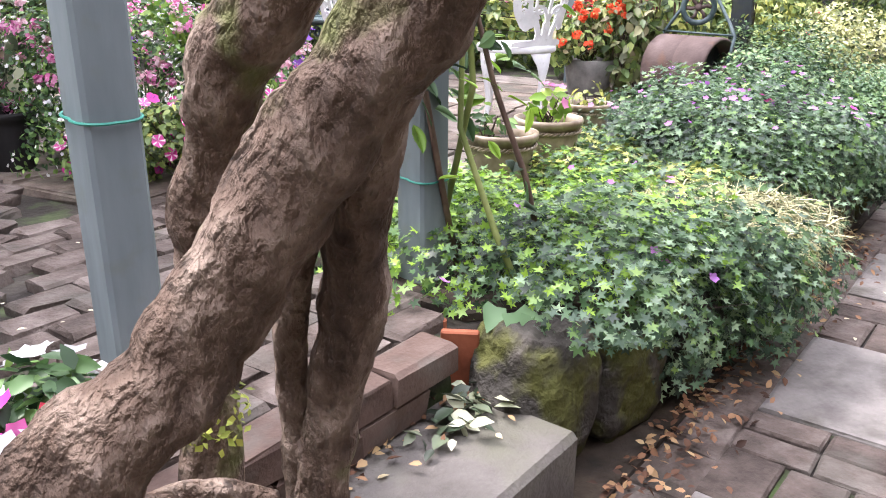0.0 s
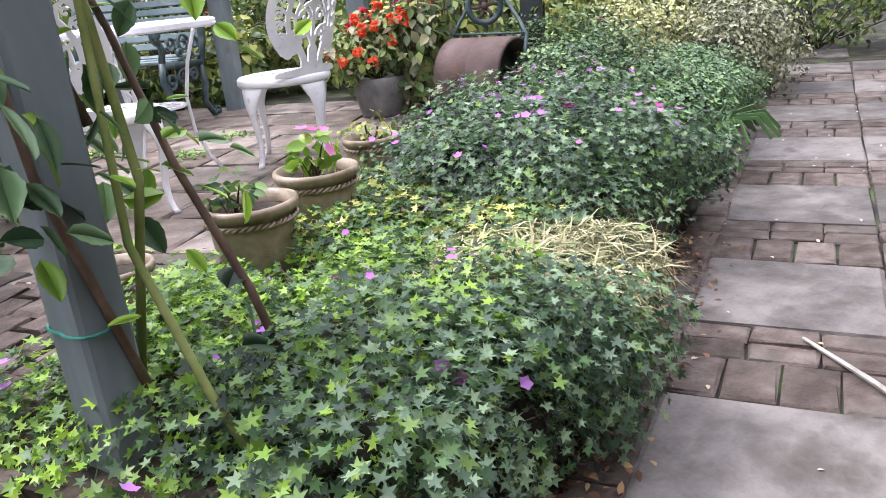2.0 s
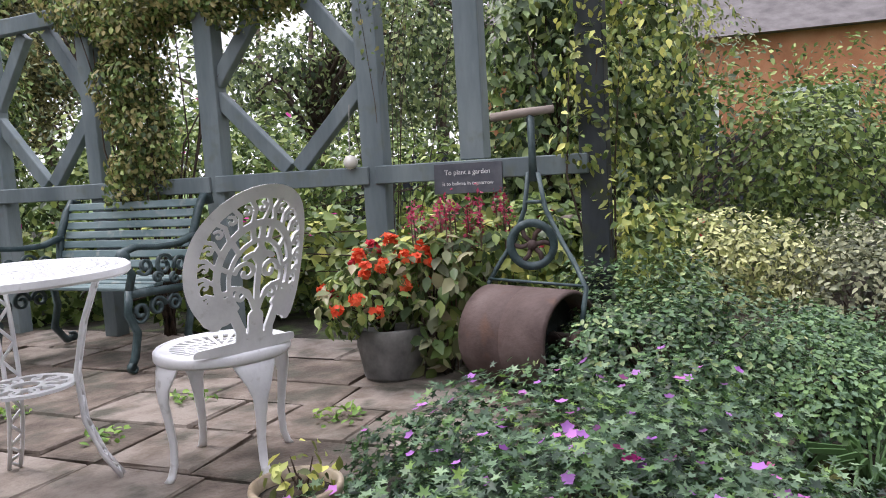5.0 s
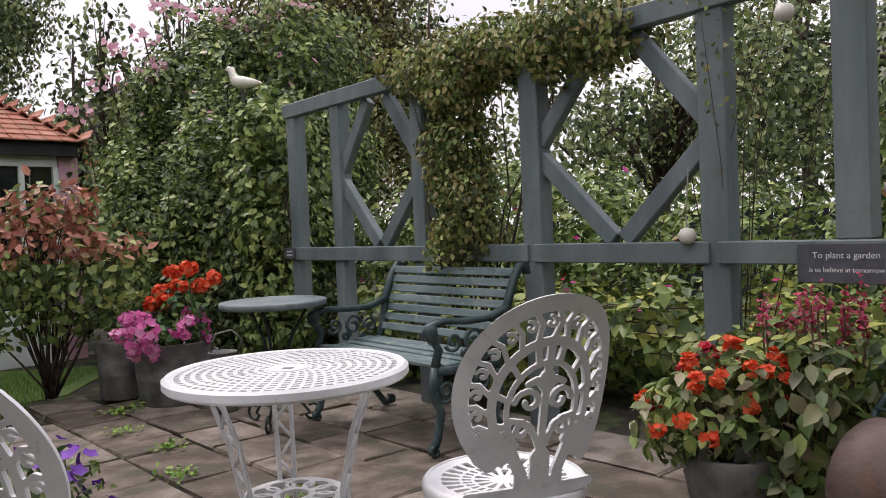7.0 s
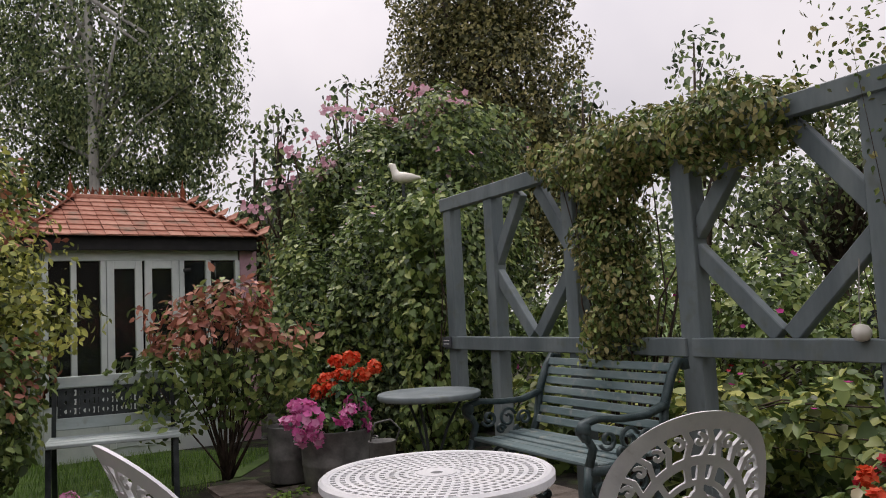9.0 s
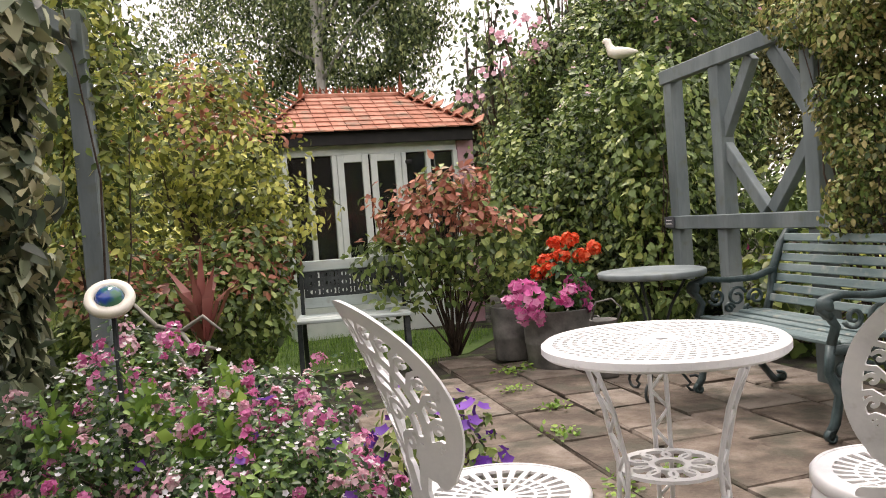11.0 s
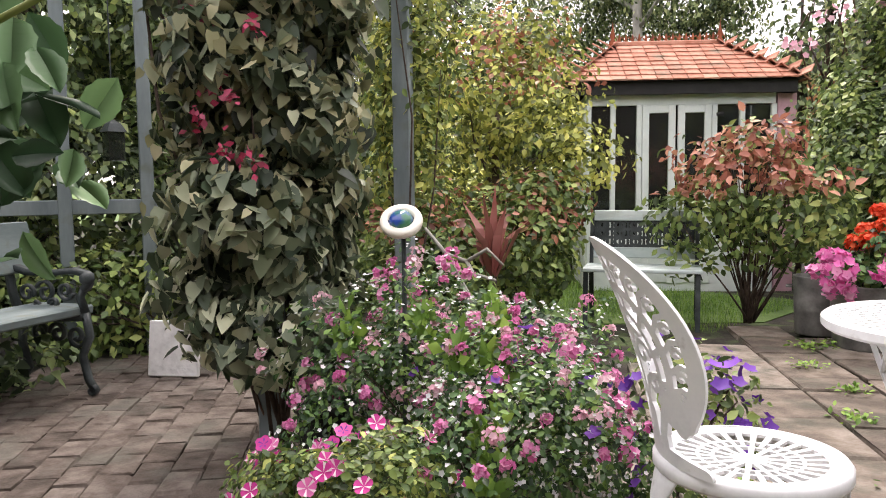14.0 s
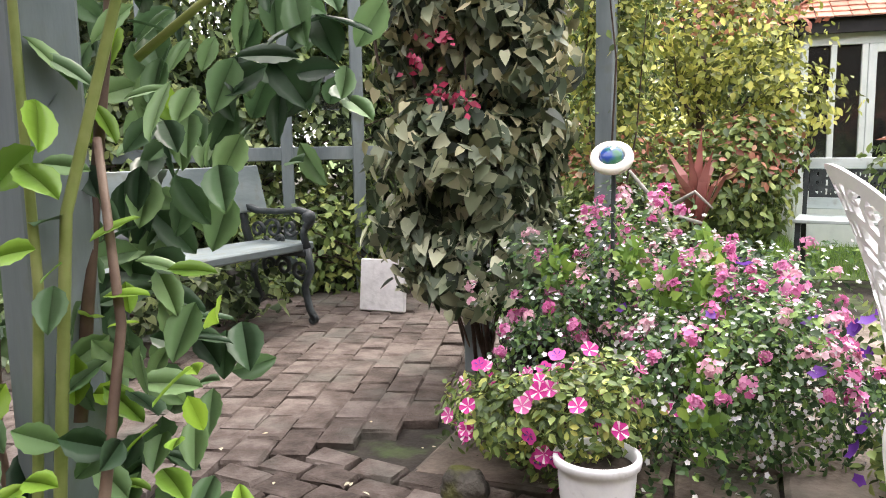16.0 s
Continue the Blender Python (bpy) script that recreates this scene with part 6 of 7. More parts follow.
lf = thing("hedge_frame", Matrix(), "grey-green timber frame in front of the hedge", "fence")
for a, b in (((-2.75, 3.2), (-1.95, 5.2)),):
    yaw = math.degrees(math.atan2(b[1] - a[1], b[0] - a[0]))
    Geo().box(pose((a[0] + b[0]) / 2, (a[1] + b[1]) / 2, 0.93, 0, 0, yaw), 2.2, 0.06, 0.09, 0.005).obj("rail", M["post"], lf)
    for t in (0.1, 0.5, 0.72, 1.0):
        Geo().box(pose(a[0] + (b[0] - a[0]) * t, a[1] + (b[1] - a[1]) * t, 1.2, 0, 0, yaw), 0.08, 0.08, 2.4, 0.005).obj("post", M["post"], lf)
lan = thing("hanging_lantern", pose(-2.2, 4.45, 1.3), "glass lantern hanging against the ivy hedge", "lantern")
Geo().box(pose(0, 0, 0), 0.1, 0.1, 0.18, 0.004).obj("glass_body", M["glass"], lan)
Geo().lathe([(0.085, 0.09), (0.05, 0.14), (0.001, 0.17)], 4, pose(0, 0, 0, 0, 0, 45)).obj("cap", M["iron"], lan)
Geo().tube([(0, 0, 0.16), (0, 0, 1.0)], 0.004, 5).obj("wire", M["iron"], lan)

# ---------------- shrubs and trees around ----------------
shrub("rose_bush", [(0.28, 8.06, 1.05, 0.55, 0.48, 0.4), (0.0, 8.0, 0.75, 0.48, 0.42, 0.4), (0.6, 8.1, 0.8, 0.48, 0.42, 0.42), (0.3, 8.05, 1.32, 0.36, 0.36, 0.2)], 4300, 0.075, "simple", M["hedge_mid"], "leggy rose bush with bronze-red young leaves", (0.28, 8.06, 0), second=(0.8, M["bronze"], 0.55), stems=34, stem_r=0.008, zmin=0.25, shell=0.85, rough=0.7, scale=3, seed=41)
at = shrub("young_tree", [(-1.27, 7.0, 1.75, 0.62, 0.6, 0.4), (-1.0, 7.2, 1.35, 0.5, 0.5, 0.4), (-1.5, 7.1, 1.4, 0.45, 0.5, 0.4), (-1.2, 7.1, 2.1, 0.4, 0.4, 0.25), (-0.7, 7.2, 1.2, 0.3, 0.3, 0.25)], 8200, 0.06, "simple", M["yellow_green"], "young fruit tree with yellowing green leaves", (-1.27, 7.0, 1.0), "tree", stems=9, stem_r=0.009, zmin=0.7, shell=0.95, rough=1.2, scale=2.0, second=(0.25, M["bronze"], 0.6), seed=43)
Geo().tube([(-1.27, 7.0, -0.05), (-1.25, 7.02, 0.6), (-1.28, 7.0, 1.2), (-1.26, 7.02, 1.7)], [0.04, 0.034, 0.028, 0.018], 10, True, 0.1).obj("trunk", M["bark_dark"], at, True)
shrub("mixed_border", [(-0.9, 6.7, 0.55, 0.5, 0.5, 0.5), (-1.5, 6.2, 0.6, 0.6, 0.5, 0.6), (-0.95, 5.9, 0.45, 0.5, 0.4, 0.48), (-0.75, 6.9, 0.9, 0.35, 0.35, 0.3)], 9500, 0.065, "simple", M["hedge_mid"], "mixed green border plants under the young tree", zmin=-0.02, second=(0.25, M["bronze"], 0.6), seed=44)
shrub("orange_border", [(-2.2, 7.6, 0.6, 0.8, 0.6, 0.6), (-2.9, 8.4, 0.7, 0.9, 0.7, 0.7)], 3800, 0.07, "simple", M["yellow_green"], "golden green border shrubs by the lawn", zmin=-0.02, seed=45)
shrub("boundary_hedge", [(-3.3, 6.9, 1.0, 0.7, 0.7, 1.1), (-3.7, 8.0, 1.1, 0.8, 0.8, 1.3), (-4.2, 9.3, 1.2, 0.9, 0.9, 1.5), (-3.3, 10.6, 1.3, 0.9, 0.8, 1.5), (-2.4, 11.4, 1.2, 0.8, 0.7, 1.4)], 26000, 0.085, "small", M["hedge_mid"], "tall leafy hedge behind the border and summer house", zmin=-0.03, hang=0.5, stems=20, second=(0.5, M["hedge"], 0.0), shell=0.35, rough=0.6, seed=49)
HL = [(-3.1, 3.4, 0.8, 0.5, 0.9, 1.0), (-2.9, 4.6, 0.8, 0.5, 0.9, 1.0), (-2.4, 5.6, 0.8, 0.6, 0.7, 0.95), (-3.3, 4.0, 2.2, 0.6, 1.3, 1.0), (-2.8, 5.6, 2.3, 0.6, 0.9, 1.0), (-3.2, 2.4, 1.2, 0.6, 0.9, 1.4)]
shrub("ivy_hedge", HL, 52000, 0.08, "small", M["hedge"], "tall dark ivy hedge behind the plank bench", zmin=0.0, hang=0.6, stems=30, second=(0.3, M["hedge_mid"], 0.2), shell=0.35, seed=46)
shrub("fern_border", [(-2.05, 4.9, 0.35, 0.3, 0.4, 0.4), (-1.75, 5.2, 0.3, 0.35, 0.35, 0.35), (-2.3, 4.3, 0.3, 0.25, 0.5, 0.4)], 2600, 0.075, "small", M["hedge_mid"], "ferns and low greenery along the hedge", zmin=0.0, hang=0.5, seed=47)
shrub("under_bench_ivy", [(-1.75, 3.3, 0.15, 0.35, 0.6, 0.22), (-1.5, 2.6, 0.15, 0.3, 0.5, 0.2)], 1500, 0.06, "heart", M["hedge"], "dark ivy creeping beneath the plank bench", zmin=0.0, seed=48)

RM = [(1.2, 10.6, 1.2, 1.1, 0.9, 1.5), (0.55, 10.5, 1.1, 0.7, 0.8, 1.3), (1.9, 10.2, 1.3, 0.8, 0.8, 1.4), (1.0, 10.9, 2.5, 0.9, 0.8, 0.8), (1.8, 10.8, 2.7, 0.8, 0.8, 0.9), (0.6, 9.6, 0.9, 0.5, 0.5, 1.0), (1.2, 9.4, 0.9, 0.5, 0.5, 1.1), (1.6, 9.2, 1.1, 0.45, 0.45, 1.15)]
rambler = shrub("rambling_rose", RM, 75000, 0.075, "small", M["hedge"], "huge dark rambling rose thicket with pink roses", hang=0.4, zmin=-0.05, second=(0.65, M["hedge_mid"], 0.25), shell=0.35, stems=40, flowers=(("pink_blossom", M["palepink_f"], 420, 0.07, 0.35),), rough=0.5, seed=51)
for x, y, z in [(1.56, 10.42, 3.53), (1.86, 10.48, 3.41), (2.02, 10.5, 3.4), (1.22, 10.45, 3.26), (1.47, 10.5, 3.21), (0.65, 10.31, 3.37), (0.46, 10.34, 3.07), (0.22, 10.3, 2.93), (0.61, 10.43, 2.8), (1.58, 10.52, 3.16), (1.8, 10.5, 3.32), (-0.19, 10.28, 2.35), (0.87, 10.37, 3.3), (0.51, 10.42, 2.75), (0.13, 10.34, 2.61)]:
    P = np.array([(x, y, z)]) + RNG.normal(size=(16, 3)) * (0.08, 0.05, 0.05)
    cloud("rose_head", P, RNG.normal(size=(16, 3)) * 0.6 + (0.1, -0.8, 0.4), 0.07, "flower", M["palepink_f"], rambler, 0.2)
    Geo().tube([(x, y, z), (x, y + 0.25, z - 0.3), (x, y + 0.7, z - 1.0)], 0.008, 5).obj("rose_cane", M["stem_red"], rambler)
shrub("post_climber", [(1.78, 8.75, z, 0.3, 0.3, 0.3) for z in (0.3, 0.7, 1.1, 1.5, 1.9)], 3000, 0.065, "heart", M["hedge_mid"], "leafy climber covering the fence end", (1.78, 8.75, 0), "climber", hang=1.0, zmin=0.0, seed=52)


def tb(s, off, z, rs, ro, rz):
    q = TR @ Vector((s, off, z))
    return (q.x, q.y, z, rs, ro, rz)


shrub("fence_climber", [tb(1.85, -0.05, z, 0.24 + 0.03 * math.sin(z * 7), 0.22, 0.24) for z in (1.05, 1.3, 1.55, 1.8, 2.0)] + [tb(s, 0, 2.0, 0.28, 0.2, 0.2) for s in (1.5, 1.75, 2.0, 2.3, 2.6, 2.9)], 24000, 0.04, "simple", M["hedge_mid"], "climber hanging in a column over the fence rail", tuple(TR @ Vector((1.85, 0.05, 0))), "climber", hang=0.7, zmin=0.82, stems=16, second=(0.55, M["climber_gold"], 0.0), shell=0.7, up=0.2, rough=0.7, scale=4, seed=53)
shrub("gold_climber", [tb(4.6, -0.02, z, 0.24, 0.2, 0.24) for z in (1.0, 1.35, 1.7, 2.05)] + [tb(4.9, 0.1, 1.5, 0.28, 0.25, 0.5), tb(4.8, 0.0, 0.55, 0.22, 0.2, 0.3)], 3600, 0.042, "simple", M["yellow_green"], "golden green climber around the dark end post", tuple(TR @ Vector((4.6, 0.06, 0))), "climber", flowers=(("purple_blossom", M["magenta_f"], 20, 0.06, 0.4),), hang=0.7, zmin=0.3, shell=0.95, rough=0.8, scale=4, stems=4, second=(0.4, M["hedge_mid"], 0.0), seed=54)
shrub("fence_top_climber", [tb(3.45, 0.0, 2.2, 0.3, 0.25, 0.25), tb(3.75, 0.05, 2.35, 0.3, 0.25, 0.35), tb(4.1, 0.1, 2.5, 0.35, 0.3, 0.4), tb(3.5, 0.05, 1.75, 0.2, 0.15, 0.3), tb(3.95, 0.1, 2.9, 0.25, 0.25, 0.3)], 3200, 0.03, "simple", M["hedge_mid"], "wispy climber rising over the fence post", tuple(TR @ Vector((3.42, 0.1, 0))), "climber", hang=0.5, zmin=1.3, shell=1.0, rough=0.9, scale=3.5, stems=10, stem_r=0.003, second=(0.4, M["climber_gold"], 0.0), seed=67)
LOW = [tb(s, 0.6 + 0.5 * ((k * 7) % 3), 0.3, 0.5, 0.5, 0.38) for k, s in enumerate((0.4, 0.9, 1.4, 1.9, 2.4, 2.9, 3.4, 3.9, 4.4))]
shrub("perennial_border", LOW, 9000, 0.08, "heart", M["hedge_mid"], "broad-leaved green perennials behind the fence", category="plants", zmin=-0.03, hang=0.4, second=(0.4, M["yellow_green"], 0.4), shell=0.5, flowers=(("pink_blossom", M["magenta_f"], 60, 0.05, 0.3), ("red_blossom", M["red_f"], 40, 0.05, 0.5)), seed=55)
MIDB = [tb(0.3, 2.0, 0.9, 0.8, 0.6, 0.9), tb(1.2, 2.2, 0.8, 0.8, 0.6, 0.8), tb(2.2, 2.4, 0.7, 0.8, 0.6, 0.7), tb(3.2, 2.6, 0.6, 0.8, 0.6, 0.6), tb(0.0, 1.2, 0.7, 0.6, 0.5, 0.8)]
shrub("mixed_shrubbery", MIDB, 13000, 0.07, "simple", M["hedge_mid"], "mixed green shrubbery behind the fence", zmin=-0.03, stems=40, flowers=(("magenta_blossom", M["magenta_f"], 50, 0.06, 0.6),), rough=0.5, seed=56)
TALL = [tb(3.7, 2.3, 1.3, 0.6, 0.5, 1.2), tb(4.3, 2.4, 1.4, 0.6, 0.5, 1.4), tb(3.9, 2.5, 2.4, 0.55, 0.5, 0.8)]
shrub("tall_laurel", TALL, 9000, 0.09, "simple", M["hedge"], "tall dark laurel-like shrub beyond the fence", hang=0.7, zmin=0.1, stems=30, stem_r=0.02, second=(0.4, M["hedge_mid"], 0.2), seed=57)
RIGHT = [(6.9, 6.8, 0.9, 0.9, 0.7, 0.9), (8.0, 6.6, 0.9, 0.9, 0.7, 0.9), (9.2, 6.6, 0.8, 0.9, 0.7, 0.9), (10.5, 7.0, 0.9, 1.0, 0.8, 1.2), (7.6, 7.9, 1.4, 0.9, 0.8, 1.3)]
shrub("back_shrubs", RIGHT, 15000, 0.07, "simple", M["hedge_mid"], "rambling green shrubs at the garden's far side", zmin=-0.1, stems=50, flowers=(("white_blossom", M["white_f"], 16, 0.09, 0.5),), rough=0.6, shell=0.7, seed=58)
shrub("end_hedge", [ub(10.9, 0.4, 0.5, 0.8, 0.9, 0.9), ub(11.2, -0.9, 0.6, 0.8, 0.9, 1.0), ub(11.4, -2.4, 0.6, 0.9, 1.0, 1.0), ub(10.6, 1.6, 0.6, 0.8, 0.8, 0.9)], 7500, 0.08, "simple", M["hedge_mid"], "leafy hedge closing the end of the path", zmin=-0.35, stems=30, seed=66)
shrub("purple_leaf_tree", [(8.6, 8.2, 2.6, 0.9, 0.8, 0.8), (9.3, 8.0, 2.0, 0.8, 0.7, 0.7), (8.2, 7.6, 2.2, 0.6, 0.6, 0.6)], 2400, 0.07, "simple", M["azalea"], "airy purple-green leaved small tree", (8.7, 8.0, 0), "tree", stems=30, stem_r=0.02, shell=0.9, rough=0.6, seed=59)
shrub("pink_border", [(5.4, 5.9, 0.35, 0.6, 0.4, 0.4), (6.0, 5.6, 0.3, 0.5, 0.4, 0.35), (5.3, 4.9, 0.2, 0.4, 0.3, 0.3)], 3200, 0.08, "simple", M["hedge_mid"], "border plants beyond the roller with pale flowers", zmin=-0.02, flowers=(("red_blossom", M["red_f"], 30, 0.05, 0.5),), seed=60)
log = thing("garden_seat_plank", pose(5.7, 5.9, 0.52, 0, 0, 30), "weathered timber plank seat among the plants", "bench")
Geo().box(Matrix(), 0.75, 0.06, 0.14, 0.01).obj("back_plank", M["wood_grey"], log)
Geo().box(pose(-0.3, 0.02, -0.3), 0.06, 0.05, 0.5, 0.006).obj("leg", M["wood_grey"], log)
Geo().box(pose(0.3, 0.02, -0.3), 0.06, 0.05, 0.5, 0.006).obj("leg", M["wood_grey"], log)


def far_tree(name, x, y, h, crowns, n, size, mat, bark, label, r=0.14, limbs=14, hang=0.4, seed=1, rough=0.5, tpl="small"):
    t = thing(name, Matrix(), label, "tree")
    Geo().tube([(x, y, -0.4), (x + 0.05, y, h * 0.3), (x - 0.06, y + 0.05, h * 0.65), (x, y, h)], [r, r * 0.85, r * 0.6, r * 0.25], 12, True, 0.06, seed).obj("trunk", bark, t, True)
    rng = random.Random(seed)
    g = Geo()
    for k in range(limbs):
        b = rng.choice(crowns)
        z0 = h * rng.uniform(0.35, 0.85)
        s, e = Vector((x, y, z0)), Vector((b[0] + rng.uniform(-0.7, 0.7) * b[3], b[1] + rng.uniform(-0.7, 0.7) * b[4], b[2] + rng.uniform(-0.3, 0.6) * b[5]))
        g.tube([s, s.lerp(e, 0.5) + Vector((0, 0, 0.2)), e], [r * 0.4, r * 0.25, r * 0.06], 6)
    tagged(g.obj("branchwork", bark, t, True), kind="stuff")
    P, N = spread(crowns, n, 0.6, 0.2, 0.7, 0.3, rough, 1.3, seed)
    cloud("crown", P, N, size, tpl, mat, t, hang)
    return t


far_tree("birch_tree", -3.55, 13.0, 9.0, [(-4.2, 14.0, 6.0, 1.8, 1.4, 2.6), (-3.2, 13.6, 4.2, 1.2, 1.0, 1.6), (-5.6, 14.0, 4.5, 1.6, 1.2, 2.4), (-2.4, 13.4, 5.4, 0.9, 0.8, 2.4), (-4.6, 13.6, 8.0, 1.6, 1.2, 1.6), (-1.9, 13.2, 4.4, 0.5, 0.5, 1.6)], 90000, 0.075, M["tree"], M["birch"], "tall weeping birch with pale trunk behind the summer house", 0.09, 26, 1.2, 61)
far_tree("evergreen_tree", 2.1, 16.0, 9.5, [(2.1, 16.0, 3.2, 1.9, 1.5, 1.8), (2.1, 16.0, 5.0, 1.8, 1.5, 1.8), (2.1, 16.0, 6.8, 1.6, 1.4, 1.6), (2.1, 16.0, 8.4, 1.1, 1.0, 1.5), (3.2, 15.8, 3.4, 1.0, 1.0, 1.2)], 80000, 0.09, M["evergreen"], M["bark_dark"], "broad dense evergreen tree above the garden", 0.22, 26, 0.3, 62, 0.35)
for k, (x, y, h) in enumerate(((-0.2, 11.2, 3.6), (0.6, 11.4, 3.9), (3.4, 11.5, 3.7), (4.6, 11.0, 4.0), (-0.7, 11.8, 3.4))):
    far_tree("cherry_sapling", x, y, h, [(x, y, h - 0.3, 0.35, 0.35, 0.5), (x + 0.2, y, h - 0.9, 0.45, 0.4, 0.5), (x - 0.2, y, h - 1.2, 0.4, 0.4, 0.5)], 700, 0.09, M["hedge"], M["bark_dark"], "slender leafy sapling rising above the thicket", 0.04, 12, 0.6, 70 + k, 0.5, "simple")
far_tree("garden_tree", 5.9, 10.9, 2.8, [(5.6, 11.0, 2.2, 0.8, 0.8, 0.7), (6.6, 10.6, 2.6, 0.9, 0.9, 0.9), (6.6, 9.6, 2.2, 0.9, 0.7, 0.9)], 7000, 0.08, M["tree"], M["bark_dark"], "airy garden tree beyond the fence", 0.1, 24, 0.5, 80, 0.6, "simple")
far_tree("garden_tree", 8.6, 12.5, 5.0, [(8.6, 12.5, 3.4, 1.6, 1.2, 1.4), (9.8, 12.0, 2.8, 1.3, 1.0, 1.2), (7.6, 12.6, 2.2, 1.4, 1.0, 1.3)], 9000, 0.1, M["tree"], M["bark_dark"], "green garden tree at the far boundary", 0.12, 20, 0.5, 81, 0.5)
far_tree("shade_tree", -6.2, 9.5, 6.5, [(-6.2, 9.5, 4.5, 1.8, 1.8, 1.7), (-5.4, 10.5, 2.6, 1.6, 1.4, 1.5), (-4.4, 11.2, 2.0, 1.2, 1.0, 1.3), (-6.5, 8.0, 2.5, 1.4, 1.6, 1.6)], 34000, 0.09, M["tree"], M["bark_dark"], "dark shade tree behind the border", 0.16, 20, 0.5, 82)
far_tree("shade_tree", -5.2, 5.0, 5.5, [(-5.2, 5.0, 4.2, 1.4, 1.8, 1.3), (-5.0, 6.8, 2.6, 1.2, 1.4, 1.6), (-4.6, 3.2, 3.2, 1.0, 1.4, 1.4)], 32000, 0.09, M["tree"], M["bark_dark"], "dark shade tree above the ivy hedge", 0.15, 18, 0.5, 83)
for k, (x, y) in enumerate(((-10, 16), (-6, 20), (-1, 22), (4, 24), (9, 22), (14, 20), (19, 15), (22, 9), (-12, 10), (-12, 3), (24, 2))):
    far_tree("boundary_tree", x, y, 5.0, [(x, y, 2.2, 2.6, 2.0, 2.0), (x + 1.6, y - 0.5, 1.8, 2.0, 1.6, 1.8), (x - 1.5, y, 3.0, 1.8, 1.5, 1.6)], 3800, 0.22, M["tree"], M["bark_dark"], "green boundary tree in the distance", 0.2, 10, 0.4, 90 + k)

# far houses and fence
hs = thing("far_house", pose(14.5, 13.0, -0.4, 0, 0, -50), "orange-brick house with grey roof beyond the garden", "house")
Geo().box(pose(0, 0, 1.6), 7, 5, 3.4, 0.02).obj("wall", M["orange_brick"], hs)
Geo().add([(-3.7, -2.8, 3.2), (3.7, -2.8, 3.2), (3.7, 2.8, 3.2), (-3.7, 2.8, 3.2), (-3.7, 0, 5.0), (3.7, 0, 5.0)], [(0, 1, 5, 4), (2, 3, 4, 5), (1, 2, 5), (3, 0, 4), (3, 2, 1, 0)]).obj("roof", M["slate_roof"], hs)
for x in (-2.2, 0.2, 2.3):
    wn = Geo().box(pose(x, -2.52, 1.7), 1.1, 0.06, 1.2, 0.01).obj("window", M["shed"], hs)
    Geo().box(pose(x, -2.56, 1.7), 0.95, 0.02, 1.05, 0.004).obj("pane", M["glass"], wn)
h2 = thing("far_house", pose(-4.6, 27.0, -0.8, 0, 0, 20), "brick gable house behind the trees", "house")
Geo().box(pose(0, 0, 2.4), 4, 5, 4.8, 0.02).obj("wall", M["orange_brick"], h2)
Geo().add([(-2.3, -2.8, 4.7), (2.3, -2.8, 4.7), (2.3, 2.8, 4.7), (-2.3, 2.8, 4.7), (0, -2.8, 6.2), (0, 2.8, 6.2)], [(0, 4, 5, 3), (1, 2, 5, 4), (0, 1, 4), (2, 3, 5), (3, 2, 1, 0)]).obj("roof", M["slate_roof"], h2)
ff = thing("board_fence", pose(10.0, 9.2, -0.4, 0, 0, -38), "dark blue-black board fence at the garden's edge", "fence")
for k in range(46):
    Geo().box(pose(-4.6 + 0.2 * k, 0, 0.75), 0.19, 0.025, 1.55 + 0.02 * (k % 3), 0.004).obj("board", M["dark_fence"], ff)

gull = thing("gull_ornament", pose(1.52, 9.34, 2.36, 0, 0, 150), "white and grey gull figure on top of the hedge", "ornament")
gg = Geo().tube([(-0.2, 0, 0.02), (-0.1, 0, 0.035), (0.0, 0, 0.045), (0.07, 0, 0.07), (0.1, 0, 0.13), (0.115, 0, 0.17), (0.14, 0, 0.18), (0.17, 0, 0.172)], [0.01, 0.04, 0.058, 0.05, 0.032, 0.034, 0.026, 0.008], 12)
gg.obj("figure", M["cream"], gull, True)
Geo().tube([(0, 0, 0.03), (0, 0, -0.5)], 0.015, 6).obj("stake", M["iron"], gull)

# ---------------- weeds, litter ----------------
weeds = tagged(new("weeds"), "small green weeds growing in the paving joints", "weeds", kind="stuff")
WP = []
for x, y in ((2.35, 3.95), (1.75, 4.75), (1.55, 4.9), (2.0, 5.3), (1.3, 5.6), (1.6, 6.0), (2.5, 5.0), (1.45, 6.5), (1.1, 6.9), (0.9, 7.4), (2.45, 3.7), (1.7, 3.6), (2.9, 5.3), (1.0, 7.55), (3.3, 4.6), (1.9, 4.3), (2.2, 5.6)):
    WP.append(np.array([(x, y, 0.01)]) + RNG.normal(size=(44, 3)) * (0.05, 0.05, 0.012))
WP = np.concatenate(WP)
WP[:, 2] = np.abs(WP[:, 2]) + 0.004
cloud("weed_leaves", WP, RNG.normal(size=WP.shape) * 0.5 + (0, 0, 1), 0.034, "simple", M["grass"], weeds, -0.4)
litter = tagged(new("fallen_leaves"), "brown fallen leaves and pale petals on the ground", "leaf litter", kind="stuff")
LP = []
for k in range(700):
    u = RNG.uniform(2.1, 4.6)
    v = 0.86 - abs(RNG.normal()) * 0.09
    q = uvp(u, v)
    LP.append((q.x, q.y, PATH_Z + 0.012 + 0.02 * RNG.random()))
for k in range(60):
    q = uvp(RNG.uniform(1.5, 2.05), 1.19 - abs(RNG.normal()) * 0.06)
    LP.append((q.x, q.y, -0.14 + 0.012 * RNG.random()))
for k in range(60):
    q = uvp(RNG.uniform(1.3, 1.7), RNG.uniform(0.9, 1.2))
    LP.append((q.x, q.y, -0.143))
LP = np.array(LP)
